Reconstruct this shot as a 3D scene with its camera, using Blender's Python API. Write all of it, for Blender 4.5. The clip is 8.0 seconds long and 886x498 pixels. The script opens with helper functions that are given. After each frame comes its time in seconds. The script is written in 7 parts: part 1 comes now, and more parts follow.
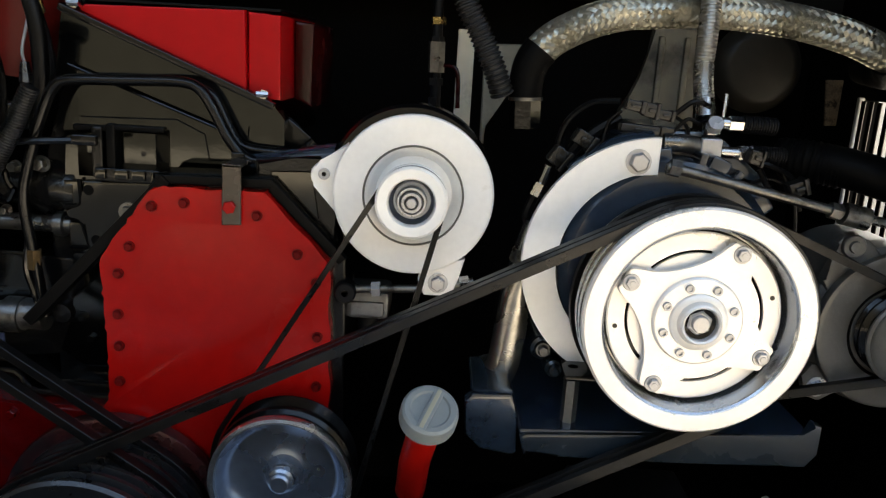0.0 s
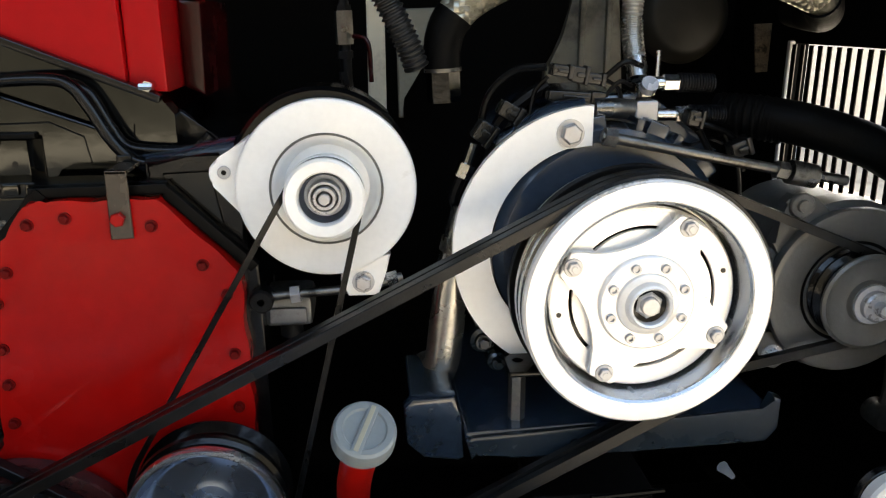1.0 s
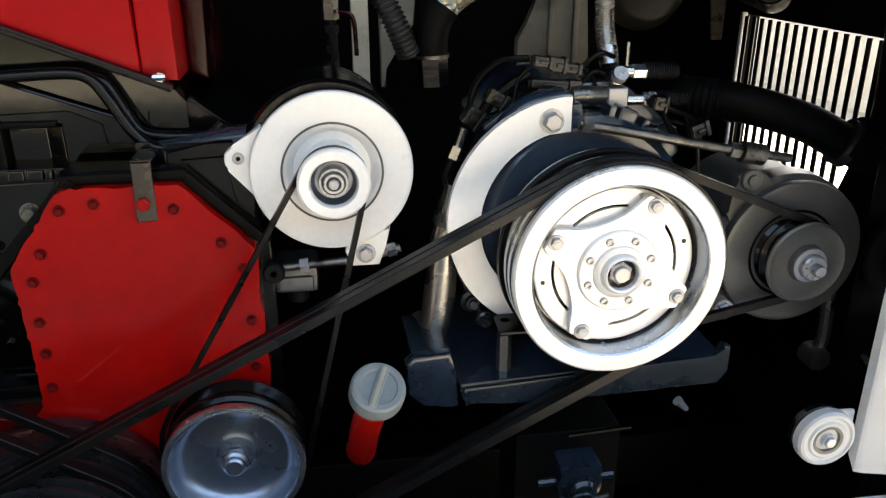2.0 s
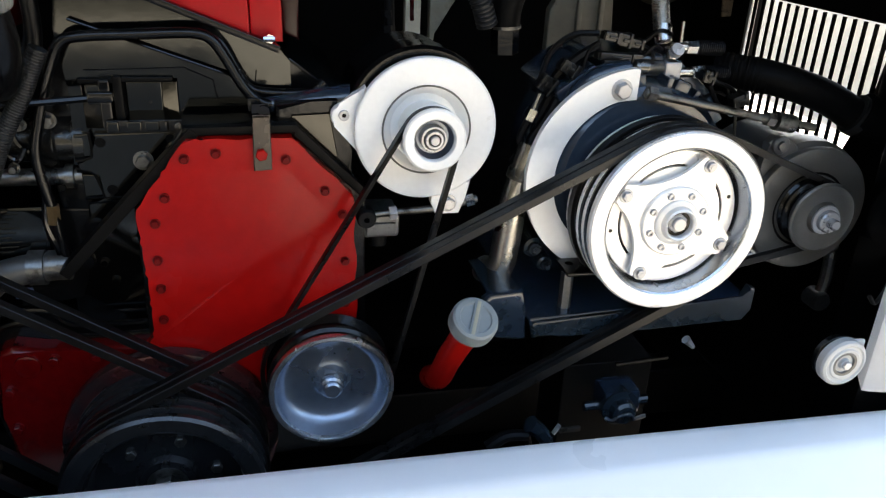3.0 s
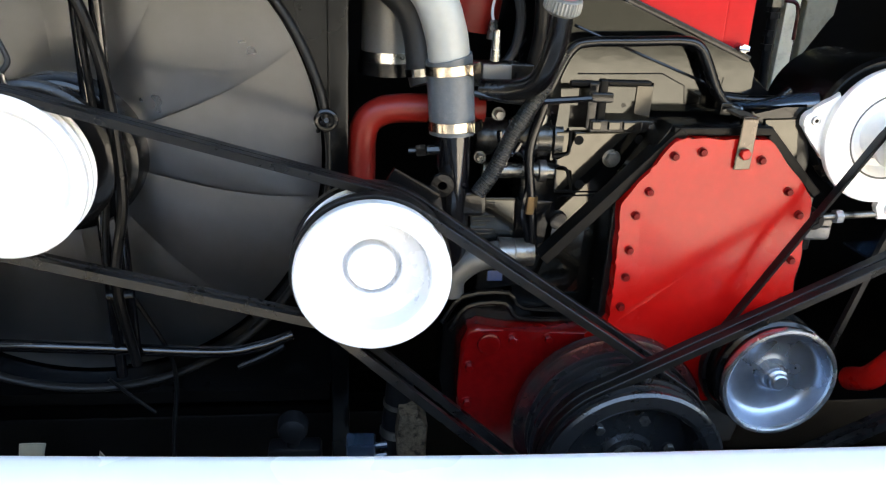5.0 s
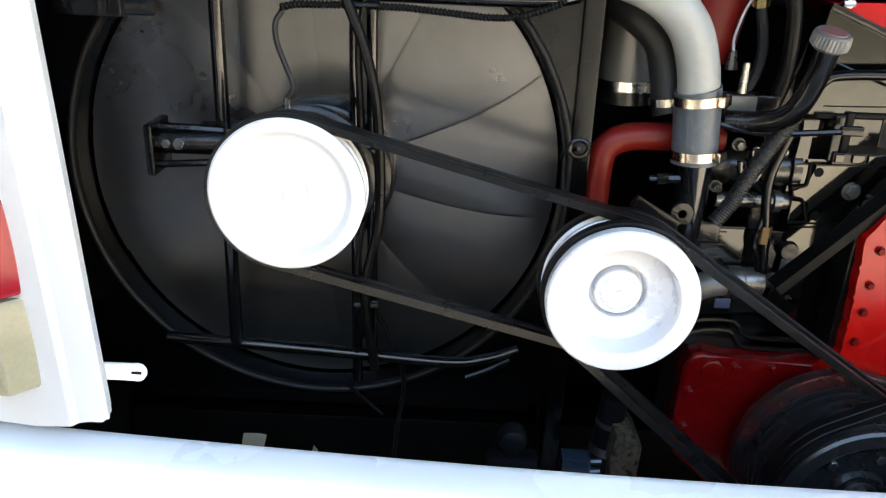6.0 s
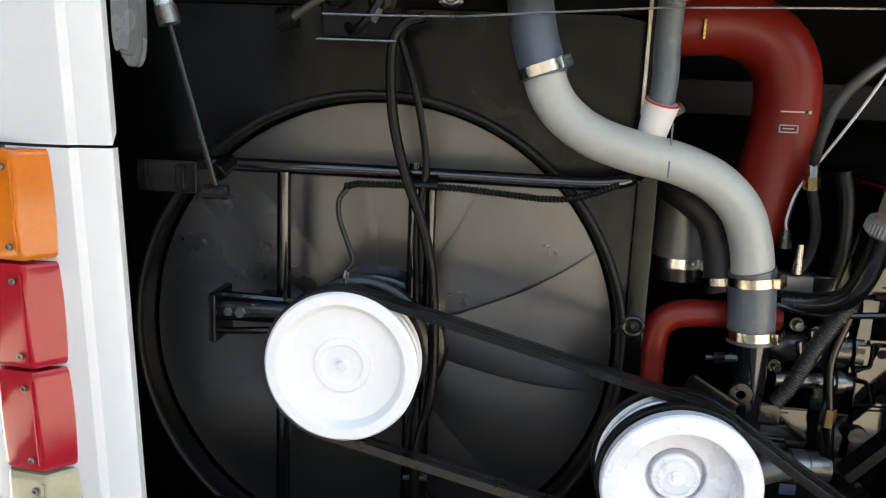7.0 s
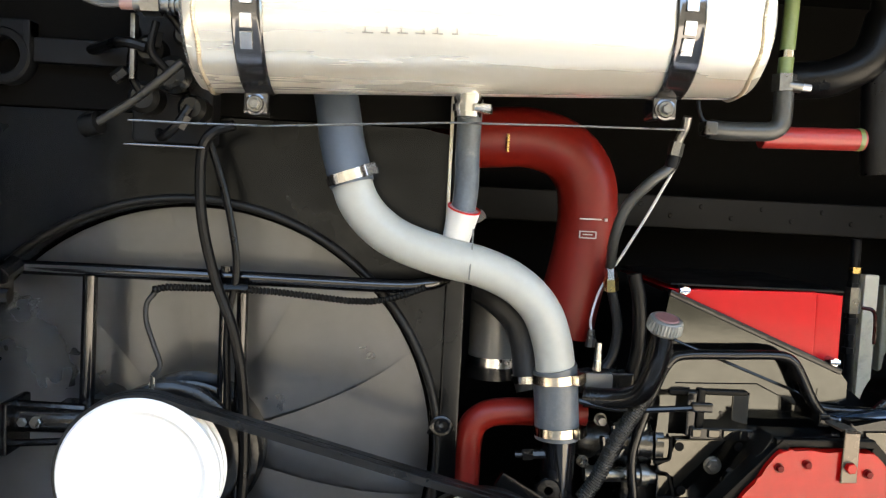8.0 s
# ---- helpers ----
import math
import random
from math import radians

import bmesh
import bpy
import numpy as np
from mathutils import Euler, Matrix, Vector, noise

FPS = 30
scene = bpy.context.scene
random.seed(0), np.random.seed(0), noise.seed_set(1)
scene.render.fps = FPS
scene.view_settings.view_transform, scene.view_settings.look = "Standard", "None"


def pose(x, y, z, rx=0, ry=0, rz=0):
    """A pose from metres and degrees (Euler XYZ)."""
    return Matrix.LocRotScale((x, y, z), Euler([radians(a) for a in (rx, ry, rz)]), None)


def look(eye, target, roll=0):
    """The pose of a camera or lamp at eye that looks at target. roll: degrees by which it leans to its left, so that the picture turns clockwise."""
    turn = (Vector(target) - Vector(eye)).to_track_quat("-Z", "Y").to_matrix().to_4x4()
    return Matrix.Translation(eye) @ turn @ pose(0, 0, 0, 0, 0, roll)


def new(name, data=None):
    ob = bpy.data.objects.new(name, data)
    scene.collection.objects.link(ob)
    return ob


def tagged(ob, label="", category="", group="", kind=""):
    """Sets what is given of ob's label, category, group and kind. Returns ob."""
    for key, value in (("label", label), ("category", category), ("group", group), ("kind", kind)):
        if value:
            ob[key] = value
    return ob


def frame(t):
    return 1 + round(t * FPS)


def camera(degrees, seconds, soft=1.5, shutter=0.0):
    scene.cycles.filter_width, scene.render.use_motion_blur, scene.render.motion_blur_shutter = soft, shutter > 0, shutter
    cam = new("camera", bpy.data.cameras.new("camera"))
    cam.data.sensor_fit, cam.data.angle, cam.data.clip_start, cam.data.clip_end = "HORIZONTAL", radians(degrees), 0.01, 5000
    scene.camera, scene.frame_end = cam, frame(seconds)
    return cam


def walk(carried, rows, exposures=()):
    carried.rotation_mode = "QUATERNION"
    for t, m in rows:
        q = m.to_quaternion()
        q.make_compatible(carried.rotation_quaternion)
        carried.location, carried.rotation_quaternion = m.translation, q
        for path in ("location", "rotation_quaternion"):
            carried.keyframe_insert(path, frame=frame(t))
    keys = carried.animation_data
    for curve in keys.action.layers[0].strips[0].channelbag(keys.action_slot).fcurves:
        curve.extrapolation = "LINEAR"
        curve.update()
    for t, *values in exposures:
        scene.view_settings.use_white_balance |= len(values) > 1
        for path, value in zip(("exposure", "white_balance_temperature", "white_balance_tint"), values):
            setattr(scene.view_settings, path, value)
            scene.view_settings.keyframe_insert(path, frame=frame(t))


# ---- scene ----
cam = camera(58.6, 8.0, soft=1.25)
METRES, EYE, TILT, LEAN, TURN = 1.3, 1.15, -14.0, -3.4, 0.0
ROWS = [
    (0.0, -0.0004, -0.0004, -0.0002, 0.18, 0.13, -0.04),
    (0.5, 0.0153, 0.0408, 0.0116, -1.84, -2.30, 2.20),
    (1.0, 0.0130, 0.0638, 0.0243, -4.40, -2.86, 4.79),
    (1.2, 0.0162, 0.0556, 0.0261, -5.36, -4.02, 5.73),
    (2.3, -0.0603, -0.0371, 0.0905, -9.25, -9.58, 5.63),
    (2.5, -0.0896, -0.0590, 0.0961, -10.38, -10.46, 5.79),
    (3.0, -0.1766, -0.0741, 0.0896, -12.32, -11.73, 3.81),
    (3.5, -0.2492, -0.0770, 0.0706, -12.40, -11.86, 4.25),
    (4.0, -0.3486, -0.0852, 0.0692, -8.24, -11.63, 2.70),
    (4.5, -0.4676, -0.0775, 0.0769, -7.55, -10.42, 1.26),
    (5.0, -0.5670, -0.0751, 0.0759, -5.80, -8.70, 2.38),
    (5.2, -0.6020, -0.0795, 0.0728, -4.50, -8.39, 2.28),
    (6.3, -0.7144, -0.1027, 0.1133, 3.82, -8.01, 0.90),
    (6.5, -0.7125, -0.1015, 0.1190, 4.50, -5.70, 0.89),
    (7.0, -0.7070, -0.1062, 0.1307, 5.73, 2.37, -0.18),
    (7.5, -0.6836, -0.1129, 0.1324, 5.11, 9.10, -0.74),
    (8.0, -0.6284, -0.1204, 0.1257, -2.23, 9.91, 1.05),
]
EXPOSE = [(0.0, 3.45, 8050), (0.6, 3.62, 8000), (1.2, 3.73, 7950), (2.4, 3.7, 7900), (3.0, 3.7, 7350), (3.4, 3.82, 7350), (4.0, 4.2, 7750), (5.0, 4.96, 7400), (6.4, 4.45, 7700), (7.0, 4.28, 7700), (7.5, 4.45, 7700), (8.0, 4.8, 7650)]
EXPOSE = [(t, e + 0.85, k, 10) for t, e, k in EXPOSE]
walk(cam, [(t, pose(0, 0, EYE, TILT, LEAN, TURN) @ pose(METRES * x, METRES * y, METRES * z, 90 + pitch, roll, yaw)) for t, x, y, z, yaw, pitch, roll in ROWS], EXPOSE)

# ---- world and light: open shade, the sun stands beyond the vehicle ----
world = bpy.data.worlds.new("sky")
scene.world = world
world.use_nodes = True
wn = world.node_tree.nodes
sky = wn.new("ShaderNodeTexSky")
sky.sky_type = "NISHITA"
sky.sun_disc = False
SUN_UP, SUN_ROUND = 28.0, 13.0
sky.sun_elevation = radians(SUN_UP)
sky.sun_rotation = radians(SUN_ROUND)
world.node_tree.links.new(sky.outputs[0], wn["Background"].inputs[0])
wn["Background"].inputs[1].default_value = 0.05
sun_data = bpy.data.lights.new("sun", "SUN")
sun_data.energy = 5.0
sun_data.angle = radians(0.53)
sun_data.color = (1.0, 0.95, 0.87)
sun = new("sun", sun_data)
sun.matrix_world = look((3.0 * math.sin(radians(SUN_ROUND)) , 3.0 * math.cos(radians(SUN_ROUND)), 1 + 3.0 * math.tan(radians(SUN_UP))), (0, 0, 1))


# ---- materials ----
def mat(name, base, rough=0.5, metal=0.0, vary=0.15, scale=30.0, bump=0.1, coat=0.0, dirt=None, dirt_at=0.62, spec=0.5, rvary=0.12, each=0.0, streak=None):
    """A painted, cast or rubbed surface: fine grain, broad blotches, dirt in patches."""
    m = bpy.data.materials.new(name)
    m.use_nodes = True
    t = m.node_tree
    n, l = t.nodes, t.links
    b = n["Principled BSDF"]
    b.inputs["Metallic"].default_value = metal
    b.inputs["Coat Weight"].default_value = coat
    b.inputs["Coat Roughness"].default_value = 0.12
    b.inputs["Specular IOR Level"].default_value = spec
    co = n.new("ShaderNodeTexCoord")
    mp = n.new("ShaderNodeMapping")
    if streak:
        mp.inputs["Scale"].default_value = streak
    l.new(co.outputs["Object"], mp.inputs[0])
    fine = n.new("ShaderNodeTexNoise")
    fine.inputs["Scale"].default_value = scale * 6
    fine.inputs["Detail"].default_value = 6
    broad = n.new("ShaderNodeTexNoise")
    broad.inputs["Scale"].default_value = scale * 0.45
    broad.inputs["Detail"].default_value = 5
    broad.inputs["Roughness"].default_value = 0.62
    l.new(mp.outputs[0], fine.inputs["Vector"])
    l.new(mp.outputs[0], broad.inputs["Vector"])
    add = n.new("ShaderNodeMath")
    add.operation = "MULTIPLY_ADD"
    l.new(fine.outputs["Fac"], add.inputs[0])
    add.inputs[1].default_value = 0.5
    l.new(broad.outputs["Fac"], add.inputs[2])
    ramp = n.new("ShaderNodeValToRGB")
    ramp.color_ramp.elements[0].position = 0.45
    ramp.color_ramp.elements[1].position = 1.05
    c0 = [min(1, c * (1 - vary)) for c in base]
    c1 = [min(1, c * (1 + vary)) for c in base]
    ramp.color_ramp.elements[0].color = (*c0, 1)
    ramp.color_ramp.elements[1].color = (*c1, 1)
    l.new(add.outputs[0], ramp.inputs[0])
    col = ramp.outputs[0]
    if dirt:
        spots = n.new("ShaderNodeTexNoise")
        spots.inputs["Scale"].default_value = scale * 0.9
        spots.inputs["Detail"].default_value = 9
        spots.inputs["Roughness"].default_value = 0.7
        l.new(co.outputs["Object"], spots.inputs["Vector"])
        cut = n.new("ShaderNodeValToRGB")
        cut.color_ramp.elements[0].position = dirt_at - 0.07
        cut.color_ramp.elements[1].position = dirt_at + 0.08
        l.new(spots.outputs["Fac"], cut.inputs[0])
        mix = n.new("ShaderNodeMix")
        mix.data_type = "RGBA"
        l.new(cut.outputs[0], mix.inputs["Factor"])
        l.new(col, mix.inputs["A"])
        mix.inputs["B"].default_value = (*dirt, 1)
        col = mix.outputs["Result"]
    if each:
        info = n.new("ShaderNodeObjectInfo")
        hsv = n.new("ShaderNodeHueSaturation")
        rg = n.new("ShaderNodeMapRange")
        rg.inputs["To Min"].default_value = 1 - each
        rg.inputs["To Max"].default_value = 1 + each
        l.new(info.outputs["Random"], rg.inputs["Value"])
        l.new(rg.outputs[0], hsv.inputs["Value"])
        l.new(col, hsv.inputs["Color"])
        col = hsv.outputs[0]
    l.new(col, b.inputs["Base Color"])
    rr = n.new("ShaderNodeMapRange")
    rr.inputs["From Min"].default_value = 0.3
    rr.inputs["From Max"].default_value = 0.75
    rr.inputs["To Min"].default_value = max(0.03, rough - rvary)
    rr.inputs["To Max"].default_value = min(1, rough + rvary)
    l.new(broad.outputs["Fac"], rr.inputs["Value"])
    l.new(rr.outputs[0], b.inputs["Roughness"])
    if bump:
        bp = n.new("ShaderNodeBump")
        bp.inputs["Strength"].default_value = bump
        bp.inputs["Distance"].default_value = 0.002
        l.new(add.outputs[0], bp.inputs["Height"])
        l.new(bp.outputs[0], b.inputs["Normal"])
    return m


def lens_mat(name, base):
    """Coloured translucent lamp plastic."""
    m = mat(name, base, 0.14, 0, 0.15, 30, 0.03, coat=0.12, spec=0.25)
    b = m.node_tree.nodes["Principled BSDF"]
    b.inputs["Subsurface Weight"].default_value = 0.35
    b.inputs["Subsurface Radius"].default_value = (0.01, 0.006, 0.004)
    return m


RED = mat("red_gloss_paint", (0.345, 0.0038, 0.0033), 0.26, 0, 0.2, 8, 0.2, coat=0.28, spec=0.1, dirt=(0.14, 0.003, 0.003), dirt_at=0.72)
RED.node_tree.nodes["Principled BSDF"].inputs["Coat Roughness"].default_value = 0.2
# Red darkened in its base colour to carry the shade deep in the bay.
RED_SHADED = mat("shade_darkened_red_paint", (0.03, 0.0011, 0.0013), 0.26, 0, 0.3, 14, 0.25, spec=0.3, dirt=(0.016, 0.001, 0.001), dirt_at=0.6)
# Copy of the cover's red, deepened to hold the shade on the low lobe.
RED_LOBE = mat("glossy_shaded_red_paint", (0.11, 0.0016, 0.002), 0.22, 0, 0.3, 14, 0.25, coat=0.4, spec=0.2, dirt=(0.03, 0.001, 0.001), dirt_at=0.66)
RED_BOX = mat("red_box_paint", (0.38, 0.003, 0.006), 0.42, 0, 0.12, 9, 0.06, coat=0.12, spec=0.1, dirt=(0.2, 0.006, 0.006), dirt_at=0.72)
RED_HOSE = mat("red_silicone", (0.135, 0.008, 0.0052), 0.4, 0, 0.15, 14, 0.06, spec=0.25)
RED_TUBE = mat("red_plastic", (0.4, 0.006, 0.004), 0.35, 0, 0.08, 18, 0.04)
BLACK = mat("black_engine_paint", (0.0032, 0.0032, 0.0033), 0.2, 0, 0.4, 16, 0.4, dirt=(0.012, 0.011, 0.009), dirt_at=0.65, spec=0.3)
GREY_CAST = mat("grey_cast_housing", (0.035, 0.036, 0.0345), 0.09, 0.97, 0.25, 12, 0.05, dirt=(0.03, 0.029, 0.025), dirt_at=0.66, rvary=0.04)
TAN_PLATE = mat("tan_painted_plate", (0.045, 0.044, 0.04), 0.09, 0.97, 0.25, 12, 0.05, dirt=(0.04, 0.037, 0.03), dirt_at=0.66, rvary=0.04)
BLACK_GLOSS = mat("black_gloss_tube", (0.0035, 0.0035, 0.004), 0.12, 0, 0.3, 25, 0.08)
RUBBER = mat("black_rubber", (0.003, 0.003, 0.0031), 0.36, 0, 0.3, 40, 0.3, spec=0.16, dirt=(0.01, 0.0095, 0.009), dirt_at=0.66)
BELT = mat("belt_rubber", (0.0045, 0.0044, 0.0045), 0.38, 0, 0.35, 60, 0.25, dirt=(0.012, 0.0115, 0.011), dirt_at=0.68, spec=0.2)
PIPE_BLACK = mat("black_pipe_paint", (0.003, 0.003, 0.0032), 0.24, 0, 0.3, 25, 0.15, spec=0.3)
SHROUD = mat("dark_grey_sheet", (0.0105, 0.0113, 0.0122), 0.25, 0.9, 0.4, 7, 0.18, dirt=(0.022, 0.0225, 0.0225), dirt_at=0.62)
BLADE = mat("fan_blade_grey", (0.19, 0.195, 0.202), 0.29, 0.9, 0.1, 6, 0.0, rvary=0.03)
WHITE_PAINT = mat("white_body_paint", (0.85, 0.86, 0.865), 0.34, 0, 0.03, 3, 0.0, coat=0.2)
PULLEY_WHITE = mat("white_pulley_paint", (0.7, 0.7, 0.7), 0.42, 0.05, 0.04, 20, 0.06, coat=0.2)
PULLEY_PALE = mat("pale_pulley_paint", (0.69, 0.705, 0.73), 0.32, 0.1, 0.06, 20, 0.08, coat=0.25)
SILVER = mat("silver_paint", (0.86, 0.85, 0.82), 0.38, 0.1, 0.06, 22, 0.1, dirt=(0.68, 0.66, 0.6), dirt_at=0.72)
CLUTCH = mat("plated_clutch_steel", (0.85, 0.83, 0.8), 0.34, 0.35, 0.06, 24, 0.1, dirt=(0.6, 0.57, 0.53), dirt_at=0.74)
ALU = mat("dull_aluminium", (0.128, 0.125, 0.116), 0.42, 0.5, 0.1, 30, 0.25, dirt=(0.18, 0.18, 0.17), dirt_at=0.68)
STEEL = mat("bright_steel", (0.55, 0.545, 0.53), 0.23, 1.0, 0.12, 40, 0.12)
ZINC = mat("zinc_plated_steel", (0.42, 0.42, 0.43), 0.32, 0.5, 0.12, 40, 0.12)
HOSE_BLACK = mat("dull_black_hose", (0.0022, 0.0022, 0.0022), 0.55, 0, 0.3, 40, 0.3, spec=0.07)
MACHINED = mat("machined_steel_wall", (0.5, 0.51, 0.52), 0.24, 0.9, 0.1, 40, 0.08)
STEEL_HOSE_END = mat("brushed_pipe_alloy", (0.4, 0.385, 0.35), 0.26, 0.95, 0.2, 20, 0.15, dirt=(0.12, 0.11, 0.09), dirt_at=0.64)
STEEL_HOSE = mat("steel_hose_braid", (0.36, 0.35, 0.32), 0.32, 0.8, 0.2, 60, 0.3)
MATT_BLACK = mat("matt_black_bar", (0.002, 0.002, 0.002), 0.4, 0, 0.3, 30, 0.3, spec=0.1)
# Greyer than the belt back: wear, plus ground light put into the colour.
WORN_LIT_BELT = mat("worn_lit_belt_side", (0.006, 0.0058, 0.0057), 0.34, 0, 0.35, 50, 0.25, dirt=(0.02, 0.019, 0.018), dirt_at=0.66, spec=0.3)
CAST = mat("grey_cast_alloy", (0.15, 0.155, 0.16), 0.36, 0.6, 0.2, 30, 0.25, dirt=(0.06, 0.06, 0.058), dirt_at=0.62)
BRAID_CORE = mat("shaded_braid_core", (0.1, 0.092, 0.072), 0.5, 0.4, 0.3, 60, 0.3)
DUSTY = mat("dusty_black_plastic", (0.008, 0.008, 0.0075), 0.32, 0, 0.4, 40, 0.3, dirt=(0.1, 0.095, 0.08), dirt_at=0.66)
STEEL_DULL = mat("dull_steel", (0.17, 0.166, 0.155), 0.34, 0.9, 0.3, 35, 0.3, dirt=(0.035, 0.032, 0.028), dirt_at=0.6)
IDLER = mat("galvanised_pulley_steel", (0.3, 0.345, 0.41), 0.32, 0.85, 0.18, 14, 0.06)
TANK = mat("brushed_tank_steel", (0.66, 0.625, 0.55), 0.3, 0.6, 0.09, 20, 0.1, streak=(0.06, 1, 1), dirt=(0.3, 0.26, 0.2), dirt_at=0.76)
WELD = mat("heat_tinted_weld", (0.52, 0.43, 0.31), 0.36, 0.7, 0.2, 60, 0.4)
STRAP = mat("dark_steel_strap", (0.1, 0.1, 0.105), 0.14, 0.9, 0.25, 30, 0.1)
HOSE_GREY = mat("pale_grey_hose", (0.275, 0.283, 0.265), 0.38, 0, 0.1, 14, 0.1, dirt=(0.2, 0.205, 0.19), dirt_at=0.68)
HOSE_SLATE = mat("slate_grey_hose", (0.058, 0.07, 0.082), 0.45, 0, 0.3, 40, 0.35, dirt=(0.13, 0.14, 0.145), dirt_at=0.64)
HOSE_DARK = mat("charcoal_hose", (0.014, 0.0145, 0.015), 0.45, 0, 0.2, 30, 0.25, spec=0.28)
BLUE_BLACK = mat("blue_black_paint", (0.016, 0.027, 0.042), 0.16, 0, 0.35, 16, 0.3, coat=0.6, dirt=(0.022, 0.026, 0.03), dirt_at=0.66)
BLUE_GREY = mat("blue_grey_paint", (0.013, 0.021, 0.028), 0.26, 0, 0.25, 16, 0.2, coat=0.3, dirt=(0.03, 0.034, 0.034), dirt_at=0.66)
BEIGE = mat("beige_firewall_paint", (0.62, 0.56, 0.42), 0.5, 0, 0.12, 6, 0.15, dirt=(0.25, 0.2, 0.13), dirt_at=0.64)
DARK_WALL = mat("near_black_bay_wall", (0.0028, 0.0026, 0.0023), 0.8, 0, 0.3, 6, 0.3, dirt=(0.006, 0.005, 0.004), dirt_at=0.62, spec=0.05)
BRASS = mat("brass", (0.45, 0.32, 0.12), 0.28, 1.0, 0.12, 40, 0.1)
COPPER = mat("gilt_clamp_band", (0.42, 0.37, 0.3), 0.2, 1.0, 0.35, 30, 0.12, dirt=(0.1, 0.085, 0.065), dirt_at=0.58)
CAP_GREY = mat("grey_plastic_cap", (0.2, 0.225, 0.23), 0.42, 0, 0.08, 30, 0.12, dirt=(0.27, 0.27, 0.24), dirt_at=0.66)
CAP_CREAM = mat("cream_stripe", (0.34, 0.32, 0.24), 0.5, 0, 0.06, 30, 0.1)
FIN = mat("pale_aluminium_fin", (0.62, 0.63, 0.63), 0.42, 0.2, 0.06, 30, 0.15)
AMBER = lens_mat("amber_lens", (0.42, 0.105, 0.006))
LENS_RED = lens_mat("red_lens", (0.27, 0.004, 0.012))
LENS_CLEAR = lens_mat("clear_lens", (0.27, 0.25, 0.17))
GROUND = mat("worn_concrete", (0.2, 0.19, 0.172), 0.85, 0, 0.2, 2, 0.5, dirt=(0.13, 0.122, 0.11), dirt_at=0.6, spec=0.3)
GREEN_PIPE = mat("olive_pipe", (0.13, 0.17, 0.06), 0.4, 0, 0.15, 30, 0.15)
WHITE_PLASTIC = mat("white_plastic", (0.5, 0.5, 0.485), 0.4, 0, 0.05, 30, 0.08)
RUST = mat("rusty_grit", (0.085, 0.064, 0.042), 0.85, 0, 0.6, 70, 1.0, dirt=(0.014, 0.011, 0.008), dirt_at=0.53, spec=0.1)
PUMP_METAL = mat("oily_pump_metal", (0.06, 0.059, 0.056), 0.28, 0.9, 0.3, 30, 0.25, dirt=(0.015, 0.014, 0.012), dirt_at=0.58)
BRAID = mat("woven_steel_braid", (0.42, 0.395, 0.32), 0.36, 0.85, 0.2, 50, 0.1)
OILY_BLACK = mat("oily_black_fitting", (0.0045, 0.0048, 0.0055), 0.5, 0, 0.4, 30, 0.3, spec=0.15)
CABLE_GREY = mat("greyed_pipe_paint", (0.03, 0.031, 0.029), 0.35, 0, 0.3, 30, 0.2, dirt=(0.06, 0.058, 0.05), dirt_at=0.66)
RED_BOLT = mat("oily_red_bolt", (0.11, 0.0025, 0.0025), 0.4, 0, 0.3, 40, 0.2, spec=0.12)
TAB = mat("bronzed_tab", (0.08, 0.066, 0.052), 0.32, 0.5, 0.25, 30, 0.15)
INK = mat("pale_print", (0.42, 0.33, 0.3), 0.5, 0, 0.05, 30, 0)

# ---- building helpers ----
ORIGIN = {}


def thing(name, at, label, category, group="", kind=""):
    e = new(name)
    e.empty_display_size = 0.02
    e.location = at
    ORIGIN[e] = Vector(at)
    return tagged(e, label, category, group, kind)


def weigh_normals(me, limit):
    """Shades each face by its own area, so that broad faces stay flat between rounded edges."""
    faces = [(p.normal.copy(), p.area) for p in me.polygons]
    at = [[] for _ in me.vertices]
    for p in me.polygons:
        for v in p.vertices:
            at[v].append(p.index)
    least = math.cos(radians(limit))
    out = []
    for p in me.polygons:
        n = faces[p.index][0]
        for v in p.vertices:
            total = Vector((0, 0, 0))
            for j in at[v]:
                if faces[j][0].dot(n) >= least:
                    total += faces[j][0] * faces[j][1]
            out.append(total.normalized() if total.length > 1e-14 else n)
    me.normals_split_custom_set(out)


def part(name, bm, material, parent=None, label="", at=None, angle=32):
    """Links a bmesh, drawn in world places, as one mesh, under a thing or under a part."""
    base = ORIGIN[parent] if parent else Vector(at or (0, 0, 0))
    bmesh.ops.translate(bm, verts=bm.verts, vec=-base)
    bmesh.ops.recalc_face_normals(bm, faces=bm.faces)
    me = bpy.data.meshes.new(name)
    bm.to_mesh(me)
    bm.free()
    me.polygons.foreach_set("use_smooth", [True] * len(me.polygons))
    me.set_sharp_from_angle(angle=radians(angle))
    if len(me.polygons) < 20000:
        weigh_normals(me, angle)
    me.materials.append(material)
    ob = new(name, me)
    ORIGIN[ob] = base
    if parent:
        ob.parent = parent
    else:
        ob.location = base
    if label:
        ob["label"] = label
    return ob


def solo(name, bm, material, at, label, category, group="", kind="", angle=32):
    return tagged(part(name, bm, material, None, "", at, angle), label, category, group, kind)


